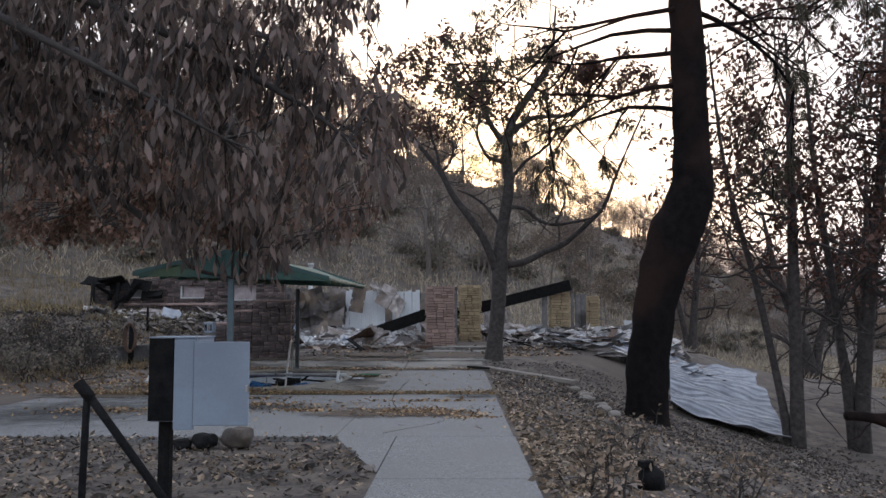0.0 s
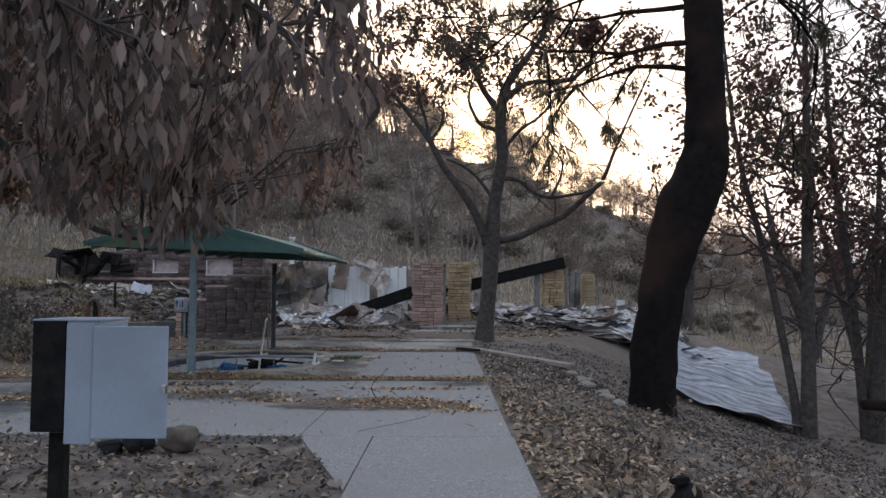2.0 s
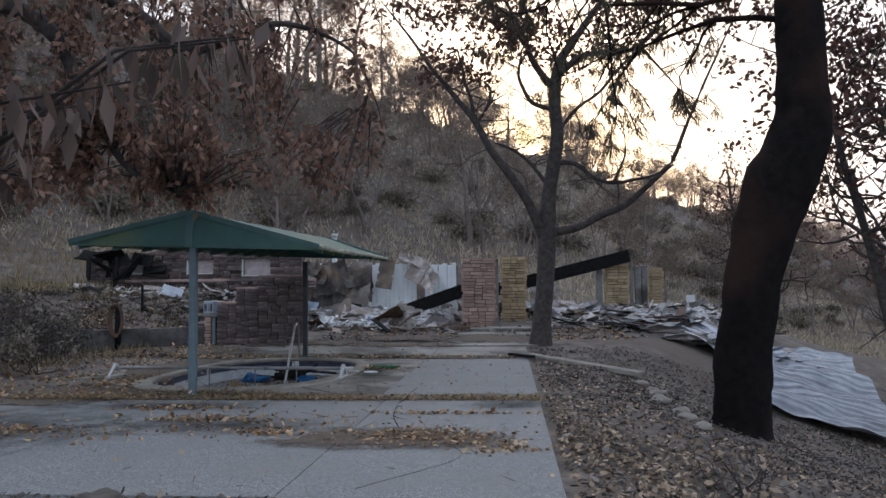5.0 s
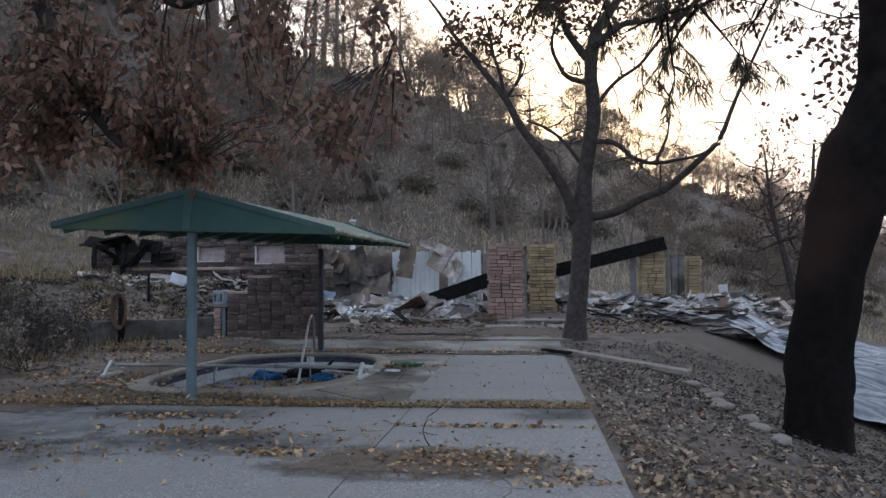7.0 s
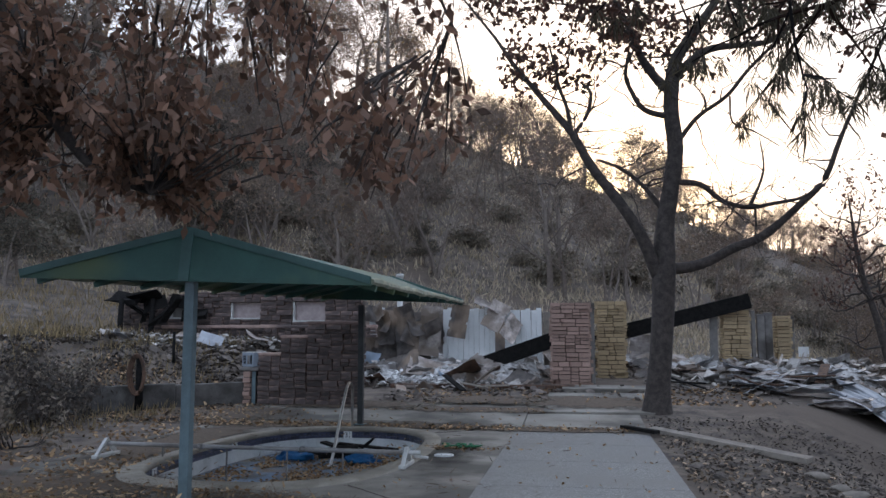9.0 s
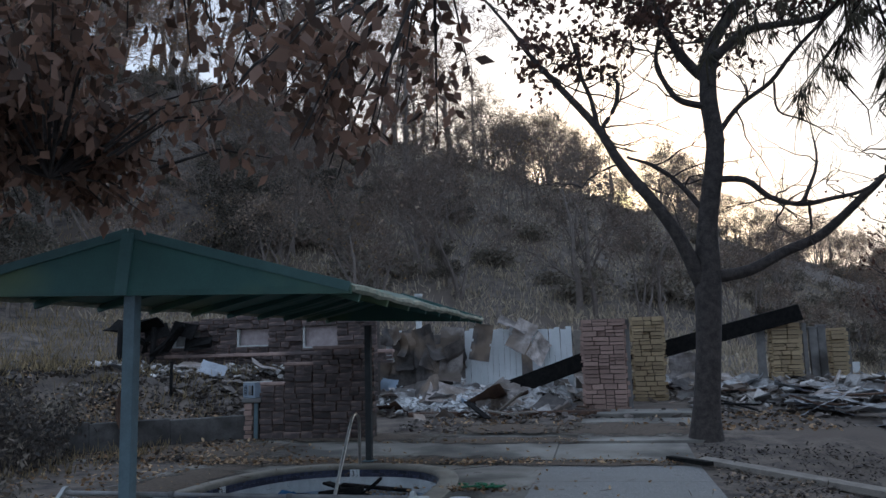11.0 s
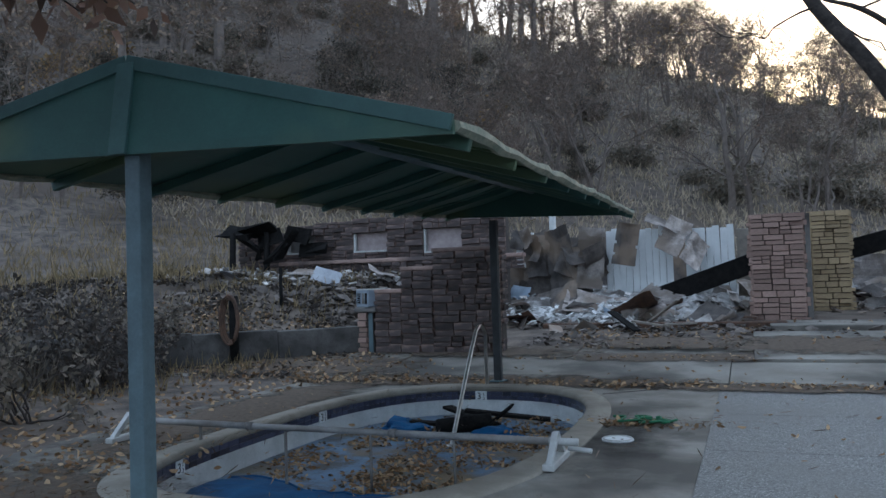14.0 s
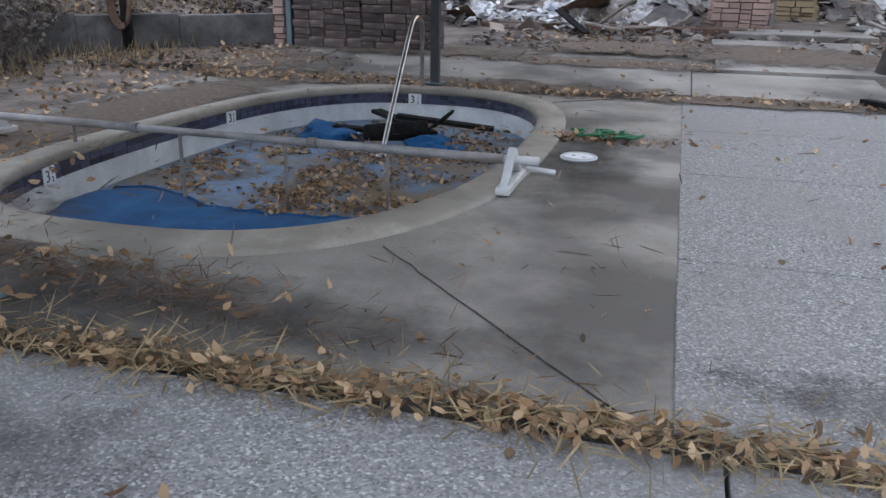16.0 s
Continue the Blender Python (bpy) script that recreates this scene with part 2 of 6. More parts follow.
M["aggregate"] = pebbled("exposed_aggregate_pebbles", (0.22, 0.212, 0.198))
for k in ("black", "bark_black"):
    M[k].node_tree.nodes["Principled BSDF"].inputs["Specular IOR Level"].default_value = 0.12
sunmat = bpy.data.materials.new("sun_glow")
sunmat.use_nodes = True
sunmat.node_tree.nodes["Principled BSDF"].inputs["Emission Color"].default_value = (1.0, 0.70, 0.18, 1)
sunmat.node_tree.nodes["Principled BSDF"].inputs["Emission Strength"].default_value = 1.3

# ---- builders ----


def link_mesh(name, verts, faces, mat, parent=None, label="", smooth=False):
    me = bpy.data.meshes.new(name)
    me.from_pydata([tuple(v) for v in verts], [], faces)
    me.materials.append(M[mat] if isinstance(mat, str) else mat)
    if smooth:
        me.polygons.foreach_set("use_smooth", [True] * len(me.polygons))
    me.update()
    ob = new(name, me)
    if parent:
        ob.parent = parent
    if label:
        ob["label"] = label
    return ob


def part(name, bm, mat, parent=None, label="", smooth=False):
    me = bpy.data.meshes.new(name)
    bm.to_mesh(me)
    bm.free()
    me.materials.append(M[mat])
    if smooth:
        me.polygons.foreach_set("use_smooth", [True] * len(me.polygons))
    ob = new(name, me)
    if parent:
        ob.parent = parent
    if label:
        ob["label"] = label
    return ob


def thing(name, label, category, m=None, group="", kind=""):
    ob = new(name)
    ob.matrix_world = m or Matrix()
    ob.empty_display_size = 0.2
    return tagged(ob, label, category, group, kind)


def box(cx, cy, cz, sx, sy, sz, bevel=0.0, rz=0.0, ry=0.0, rx=0.0, jitter=0.0, rng=None):
    """A bmesh box by its centre and sizes."""
    bm = bmesh.new()
    bmesh.ops.create_cube(bm, size=1.0)
    bmesh.ops.scale(bm, vec=(sx, sy, sz), verts=bm.verts)
    if bevel:
        bmesh.ops.bevel(bm, geom=bm.edges[:], offset=bevel, segments=2, affect="EDGES", profile=0.5)
    if jitter:
        for v in bm.verts:
            v.co += Vector((rng.uniform(-1, 1), rng.uniform(-1, 1), rng.uniform(-1, 1))) * jitter
    bm.transform(pose(cx, cy, cz, rx, ry, rz))
    return bm


def tube(V, F, pts, radii, n=7, cap=True):
    """Appends a tapered tube along pts to the lists V, F."""
    pts = [Vector(p) for p in pts]
    base, up = len(V), Vector((0.31, 0.17, 0.94)).normalized()
    for i, p in enumerate(pts):
        d = (pts[min(i + 1, len(pts) - 1)] - pts[max(i - 1, 0)]).normalized()
        a = d.cross(up if abs(d.dot(up)) < 0.95 else Vector((1, 0, 0))).normalized()
        b = d.cross(a)
        for k in range(n):
            w = 2 * math.pi * k / n
            V.append(p + (a * math.cos(w) + b * math.sin(w)) * radii[i])
    for i in range(len(pts) - 1):
        for k in range(n):
            q = base + i * n
            F.append((q + k, q + (k + 1) % n, q + n + (k + 1) % n, q + n + k))
    if cap:
        F.append(tuple(range(base + n - 1, base - 1, -1)))
        F.append(tuple(range(len(V) - n, len(V))))


def rod(name, pts, r, mat, parent=None, n=10, label="", smooth=True):
    V, F = [], []
    tube(V, F, pts, r if isinstance(r, (list, tuple)) else [r] * len(pts), n)
    return link_mesh(name, V, F, mat, parent, label, smooth)


def smooth_line(pts, per=4):
    """Catmull-Rom through pts (3D points, or 4D with a radius)."""
    P = [np.array(p, float) for p in pts]
    P = [2 * P[0] - P[1]] + P + [2 * P[-1] - P[-2]]
    out = []
    for i in range(1, len(P) - 2):
        for k in range(per):
            t = k / per
            out.append(0.5 * (2 * P[i] + (P[i + 1] - P[i - 1]) * t + (2 * P[i - 1] - 5 * P[i] + 4 * P[i + 1] - P[i + 2]) * t * t + (3 * P[i] - P[i - 1] - 3 * P[i + 1] + P[i + 2]) * t ** 3))
    out.append(P[-2])
    return out


def leaf_mesh(name, pts, mat, parent, length, width, rng, droop=0.0, label="", curl=0.25, flat=False):
    """One mesh of many folded leaves at pts; droop 1: all hang straight down, -1: all stand up."""
    n = len(pts)
    P = np.array(pts, float).reshape(-1, 3)
    d = rng.normal(size=(n, 3))
    d /= np.linalg.norm(d, axis=1)[:, None] + 1e-9
    d = d * (1 - abs(droop)) + np.array([0, 0, -1.0]) * droop + rng.normal(size=(n, 3)) * 0.12
    if flat:
        d[:, 2] *= 0.3
    d /= np.linalg.norm(d, axis=1)[:, None] + 1e-9
    s = np.cross(d, rng.normal(size=(n, 3)) * (0.4 if flat else 1.0) + (np.array([0, 0, 1.0]) if flat else 0.0))
    s /= np.linalg.norm(s, axis=1)[:, None] + 1e-9
    u = np.cross(d, s)
    l = (length * rng.uniform(0.6, 1.35, n))[:, None]
    w = (width * rng.uniform(0.7, 1.3, n))[:, None]
    a, tip = P, P + d * l + u * l * curl
    if flat:
        fold = (w * rng.uniform(0.1, 0.5, n)[:, None])
        b, c = P + d * l * 0.3 + s * w * 0.5 + u * fold, P + d * l * 0.3 - s * w * 0.5 + u * fold
        e, f = P + d * l * 0.68 + s * w * 0.42 + u * (fold + l * curl * 0.6), P + d * l * 0.68 - s * w * 0.42 + u * (fold + l * curl * 0.4)
        V = np.stack([a, b, e, tip, f, c], 1).reshape(-1, 3)
        i = np.arange(n)[:, None] * 6
        T = np.concatenate([i + [[0, 1, 5]], i + [[1, 2, 5]], i + [[5, 2, 4]], i + [[2, 3, 4]]], 1).reshape(-1, 3)
    else:
        b, c = P + d * l * 0.45 + s * w * 0.5 + u * w * 0.25, P + d * l * 0.45 - s * w * 0.5 + u * w * 0.25
        V = np.stack([a, b, tip, c], 1).reshape(-1, 3)
        i = np.arange(n)[:, None] * 4
        T = np.concatenate([i + [[0, 1, 2]], i + [[0, 2, 3]]], 1).reshape(-1, 3)
    me = bpy.data.meshes.new(name)
    me.vertices.add(len(V))
    me.vertices.foreach_set("co", V.ravel())
    me.loops.add(T.size)
    me.loops.foreach_set("vertex_index", T.ravel())
    me.polygons.add(len(T))
    me.polygons.foreach_set("loop_start", np.arange(len(T)) * 3)
    me.update(calc_edges=True)
    me.materials.append(M[mat])
    ob = new(name, me)
    if parent:
        ob.parent = parent
    if label:
        ob["label"] = label
    return ob


def grow(V, F, tips, start, way, length, r, depth, rng, spread=0.7, lift=0.15, n=5, shrink=0.72, kids=3, wiggle=0.22, gravity=0.0):
    """A bent branch with side branches; the ends go to tips."""
    pts, radii, p, d = [Vector(start)], [r], Vector(start), Vector(way).normalized()
    steps = 4 if depth > 0 else 3
    for i in range(steps):
        d = (d + Vector((rng.gauss(0, wiggle), rng.gauss(0, wiggle), rng.gauss(0, wiggle) + lift * 0.3 - gravity))).normalized()
        p = p + d * (length / steps)
        pts.append(p)
        radii.append(r * (1 - 0.6 * (i + 1) / steps))
    tube(V, F, pts, radii, n, cap=False)
    if depth == 0:
        tips.extend(pts[1:])
        return
    for k in range(kids):
        at = pts[min(len(pts) - 1, rng.choice((2, 3, 4)))] if k else pts[-1]
        side = Vector((rng.gauss(0, 1), rng.gauss(0, 1), rng.gauss(0, 0.7))).normalized()
        way2 = (d * (1 - spread * 0.45) + side * spread + Vector((0, 0, lift))).normalized()
        grow(V, F, tips, at, way2, length * shrink * rng.uniform(0.7, 1.1), max(r * 0.5, 0.004), depth - 1, rng, spread, lift, max(n - 1, 3), shrink, kids, wiggle, gravity)


def near(x, a, b):
    """Smooth step from 0 at a to 1 at b."""
    t = min(1.0, max(0.0, (x - a) / (b - a)))
    return t * t * (3 - 2 * t)


def lift_of(x, y):
    """The height of the ground."""
    z = 0.065 * max(0.0, min(y, 31.0) - 22.3)
    brow = 1.0 + max(0.95 * near(y, 8.5, 14.0), 0.5 * max(0.0, min(y, 34.0) - 20.0)) - 0.25 * min(max(0.0, y - 34.0), 12.0)
    z -= 2.3 * (1 - math.exp(-(max(0.0, x - brow) / 7.5) ** 1.25 * 1.6)) + 0.16 * near(x, 0.7, 1.6) * (1 - near(y, 20, 24))
    # left bank behind the low wall
    d = y - 25.15 - 0.674 * (x + 7.8)
    z += 0.42 * near(-x, 7.7, 7.9) * near(d, 0.05, 0.5) + 0.07 * max(0.0, -10.5 - max(x, -40.0)) * near(y, 8, 16) + 0.25 * near(-x, 8.0, 10) * near(y, 13, 16) * near(-y, -21, -18)
    # earth heaped against the rear wall
    z += 0.62 * near(-x, 7.6, 8.6) * near(d, 0.3, 3.2) * near(-y, -40, -31)
    # wooded hillside
    foot = 36 + 0.75 * max(0.0, x) + 0.4 * min(max(0.0, x), 12.0) - 0.25 * max(0.0, -x)
    top = 16.6 + 0.2 * min(max(0.0, -x), 30.0) - (0.03 * x + 0.0042 * x * x if x > 0 else 0.0)
    top -= 1.1 * math.exp(-((x - 1.6) / 4.5) ** 2)
    z += max(top, 5.0) * near(y, foot - 6, foot + 56) * (1.0 - 0.35 * near(y, foot + 60, foot + 160))
    z += 4.0 * near(-x, 15, 48) * near(y, 2, 30)
    if y > 33 or x < -12:
        z += 0.5 * noise.noise((x * 0.13, y * 0.13, 0)) + 0.14 * noise.noise((x * 0.6, y * 0.6, 3))
    z += 0.05 * noise.noise((x * 0.7, y * 0.7, 5)) * (near(x, 0.7, 1.4) + near(-x, 6.8, 7.6))
    return z


def sun_ball():
    bm = bmesh.new()
    bmesh.ops.create_icosphere(bm, subdivisions=4, radius=19)
    bm.transform(Matrix.Translation(Vector((0, 10, 1.5)) + sun_way * 1500))
    me = bpy.data.meshes.new("sun_disc")
    bm.to_mesh(me)
    bm.free()
    me.materials.append(sunmat)
    tagged(new("sun_disc", me), "low bright sun on the ridge", "sun", kind="structure")


sun_ball()

# ---- setting: ground ----
PCX, PCY, PA, PB = -4.33, 19.25, 1.79, 3.11       # pool, outer line of the coping


def pool_line(a, b, n=64, e=2.6):
    out = []
    for k in range(n):
        w = 2 * math.pi * k / n
        c, s = math.cos(w), math.sin(w)
        q = 3.3 if c < 0 and s < 0 else e      # one corner is squarer
        out.append((PCX + a * math.copysign(abs(c) ** (2 / q), c), PCY + b * math.copysign(abs(s) ** (2 / q), s)))
    return out


def build_ground():
    xs = [-400, -250, -160, -110, -80, -60] + list(np.arange(-48, -14, 1.0)) + list(np.arange(-14, 14, 0.5)) + list(np.arange(14, 50, 1.0)) + [50, 60, 80, 110, 160, 250, 400]
    ys = [-60, -30, -15, -8, -4] + list(np.arange(-2, 36, 0.5)) + list(np.arange(36, 110, 1.2)) + [112, 120, 130, 145, 165, 200, 260, 400]
    V, F = [], []
    for y in ys:
        for x in xs:
            z = lift_of(x, y)
            if -7.2 < x < 0.4 and 9.95 < y < 26.4 or -0.45 < x < 0.4 and y < 10.5:
                z -= 0.12
            if -6.3 < x < -2.3 and 16.0 < y < 22.5:
                z -= 1.4
            V.append((x, y, z - 0.02))
    w = len(xs)
    for j in range(len(ys) - 1):
        for i in range(w - 1):
            q = j * w + i
            F.append((q, q + 1, q + w + 1, q + w))
    g = link_mesh("ground", V, F, "earth", None, "", True)
    return tagged(g, "burnt brown earth with ash and dry litter", "ground", kind="structure")


build_ground()


def slab(name, x0, x1, y0, y1, mat, z=0.0, thick=0.14, tilt=0.0, parent=None):
    bm = box((x0 + x1) / 2, (y0 + y1) / 2, z - thick / 2, x1 - x0 - 0.012, y1 - y0 - 0.012, thick, 0.008, ry=tilt)
    for v in bm.verts:
        v.co.z += 0.065 * max(0.0, v.co.y - 22.3)
    return part(name, bm, mat, parent)


pavement = thing("pavement", "cracked grey concrete path and apron with leaves in its joints", "pavement", kind="structure")
for y0, y1 in ((-3, 0.6), (0.6, 3.9), (3.9, 7.3), (7.3, 9.85)):
    slab("slab", -0.72, 0.68, y0, y1, "aggregate", parent=pavement)
link_mesh("slab_wedge", [(x, y, z) for z in (0.0, -0.14) for x, y in ((-1.45, 9.845), (-0.724, 7.6), (-0.724, 9.845))], [(0, 1, 2), (5, 4, 3), (0, 3, 4, 1), (1, 4, 5, 2), (2, 5, 3, 0)], "aggregate", pavement)
for x0, x1 in ((-7.4, -4.4), (-4.4, -1.45), (-1.45, 0.66)):
    for y0, y1 in ((9.85, 12.4), (12.4, 15.16)):
        slab("slab", x0, x1, y0, y1, "aggregate", parent=pavement, z=-0.003 * (x0 < -3))
for y0, y1 in ((15.25, 16.89), (16.89, 18.76), (18.76, 20.5), (20.5, 22.14)):
    slab("slab", -1.6, 0.66, y0, y1, "aggregate", parent=pavement)
for x0, x1, y0, y1, z in ((-10.2, -6.6, 22.6, 25.6, 0.0), (-6.6, -3.9, 22.75, 25.6, -0.01), (-3.9, -1.5, 22.6, 24.4, 0.01), (-1.5, 0.66, 22.3, 24.2, 0.0), (-3.9, -1.2, 24.45, 26.6, -0.03), (-1.2, 1.0, 24.3, 27.2, 0.03)):
    slab("slab", x0, x1, y0, y1, "concrete", z, parent=pavement)


def build_pool():
    pool = thing("swimming_pool", "drained oval swimming pool with dark tile band and white plaster", "swimming pool", kind="structure")
    n = 64
    outer, inner = pool_line(PA, PB, n), pool_line(PA - 0.250, PB - 0.320, n)
    # deck round the pool: rectangle with the pool cut out
    x0, x1, y0, y1 = -7.4, -1.602, 15.25, 22.25
    rect = []
    for x, y in outer:
        dx, dy = x - PCX, y - PCY
        k = min((x1 - PCX) / dx if dx > 1e-6 else (x0 - PCX) / dx if dx < -1e-6 else 1e9, (y1 - PCY) / dy if dy > 1e-6 else (y0 - PCY) / dy if dy < -1e-6 else 1e9)
        rect.append((PCX + dx * k, PCY + dy * k))
    V = [(x, y, -0.004) for x, y in outer] + [(x, y, -0.004) for x, y in rect] + [(x, y, -0.14) for x, y in rect]
    F = [(k, n + k, n + (k + 1) % n, (k + 1) % n) for k in range(n)] + [(n + k, 2 * n + k, 2 * n + (k + 1) % n, n + (k + 1) % n) for k in range(n)]
    for k in range(n):
        p, q = rect[k], rect[(k + 1) % n]
        if abs(p[0] - q[0]) > 1e-5 and abs(p[1] - q[1]) > 1e-5:
            cx, cy = min(((x, y) for x in (x0, x1) for y in (y0, y1)), key=lambda c: (c[0] - p[0]) ** 2 + (c[1] - p[1]) ** 2)
            V += [(cx, cy, -0.004), (cx, cy, -0.14)]
            F += [(n + k, len(V) - 2, n + (k + 1) % n), (n + k, 2 * n + k, len(V) - 1, len(V) - 2), (len(V) - 2, len(V) - 1, 2 * n + (k + 1) % n, n + (k + 1) % n)]
    link_mesh("deck", V, F, "concrete", pool, "smooth grey concrete deck")
    # coping with a rounded nose
    prof = [(0.0, -0.06), (0.0, 0.012), (0.03, 0.02), (0.30, 0.035), (0.335, 0.02), (0.345, -0.01), (0.33, -0.04), (0.30, -0.05)]
    V, F = [], []
    for k in range(n):
        (ax, ay), (bx, by) = outer[k], inner[k]
        for u, z in prof:
            t = u / 0.33
            V.append((ax + (bx - ax) * t, ay + (by - ay) * t, z))
    m = len(prof)
    for k in range(n):
        for i in range(m - 1):
            F.append((k * m + i, ((k + 1) % n) * m + i, ((k + 1) % n) * m + i + 1, k * m + i + 1))
    link_mesh("coping", V, F, "coping", pool, "pale concrete coping", True)
    ring = pool_line(PA - 0.230, PB - 0.300, n)
    floor_ring = pool_line(PA - 0.290, PB - 0.380, n)

    def band(name, a, za, b, zb, mat, label):
        V = [(x, y, za) for x, y in a] + [(x, y, zb) for x, y in b]
        return link_mesh(name, V, [(k, n + k, n + (k + 1) % n, (k + 1) % n) for k in range(n)], mat, pool, label)
    band("backing", ring, -0.04, ring, -0.155, "mortar", "dark grout behind the tiles")
    band("wall", [(x, y) for x, y in pool_line(PA - 0.220, PB - 0.290, n)], -0.155, floor_ring, -0.75, "plaster", "white plaster wall")
    V = [(x, y, -0.345) for x, y in pool_line(PA - 0.220, PB - 0.290, n)] + [(PCX, PCY, -0.36)]
    link_mesh("pool_bottom", V, [(k, (k + 1) % n, n) for k in range(n)], "sludge", pool, "wet bottom with blue cover and leaves")
    # tile band, tile by tile in two rows
    count = 146
    tiles = pool_line(PA - 0.232, PB - 0.302, count)
    me = None
    for row in range(2):
        for k in range(count):
            (ax, ay), (bx, by) = tiles[k], tiles[(k + 1) % count]
            l, w = math.hypot(bx - ax, by - ay), math.degrees(math.atan2(by - ay, bx - ax))
            t = part("tile", box(0, 0, 0, 1, 0.012, 0.049, 0.0), "pool_tile", pool) if me is None else new("tile", me)
            me = t.data
            t.parent = pool
            t.matrix_local = pose((ax + bx) / 2, (ay + by) / 2, -0.074 - 0.053 * row, 0, 0, w) @ Matrix.Diagonal((l - 0.006, 1, 1, 1))
    return pool


pool = build_pool()


def build_cracks():
    rng = random.Random(8)
    for pts in (((-2.98, 16.62), (-2.3, 15.9), (-1.72, 15.3)), ((-5.8, 16.4), (-6.6, 15.35)), ((-2.9, 21.7), (-2.3, 22.2)), ((-0.9, 10.1), (-0.2, 11.3), (-0.5, 12.3)), ((-3.2, 23.0), (-2.6, 23.9), (-2.9, 24.4))):
        L = smooth_line([(x, y, 0.0) for x, y in pts], 10)
        V, F = [], []
        for k, p in enumerate(L):
            w = 0.0005 + rng.uniform(0, 0.0018)
            j = rng.gauss(0, 0.004)
            z = 0.065 * max(0.0, p[1] - 22.3)
            V += [(p[0] - w + j, p[1], z + 0.004), (p[0] + w + j, p[1], z + 0.004), (p[0] + w + j, p[1], z - 0.02), (p[0] - w + j, p[1], z - 0.02)]
            if k:
                q = 4 * k - 4
                F += [(q, q + 1, q + 5, q + 4), (q + 1, q + 2, q + 6, q + 5), (q + 3, q, q + 4, q + 7)]
        link_mesh("joint_filler", V, F, "mortar", pavement, "dark dirt-filled crack")


build_cracks()
part("joint_filler", box(-1.6, 18.7, -0.03, 0.03, 6.9, 0.045, 0.0), "concrete", pavement, "dirt in the joint")


def build_road():
    L = smooth_line([(11.5, 45.5, 0), (15.5, 43.0, 0), (20, 40.5, 0), (28, 37, 0), (46, 32, 0)], 8)
    V, F = [], []
    for k, p in enumerate(L):
        q = L[min(k + 1, len(L) - 1)] if k < len(L) - 1 else p
        o = L[k - 1] if k else p
        d = Vector((q[0] - o[0], q[1] - o[1], 0)).normalized()
        nrm = Vector((-d.y, d.x, 0))
        for u in (-2.1, -1.0, 0, 1.0, 2.1):
            x, y = p[0] + nrm.x * u, p[1] + nrm.y * u
            V.append((x, y, lift_of(x, y) + 0.10 - 0.02 * abs(u)))
        if k:
            b = 5 * k - 5
            F += [(b + i, b + i + 1, b + i + 6, b + i + 5) for i in range(4)]
    tagged(link_mesh("road", V, F, "concrete", None, "", True), "pale grey narrow road below the bank", "road", kind="structure")


build_road()


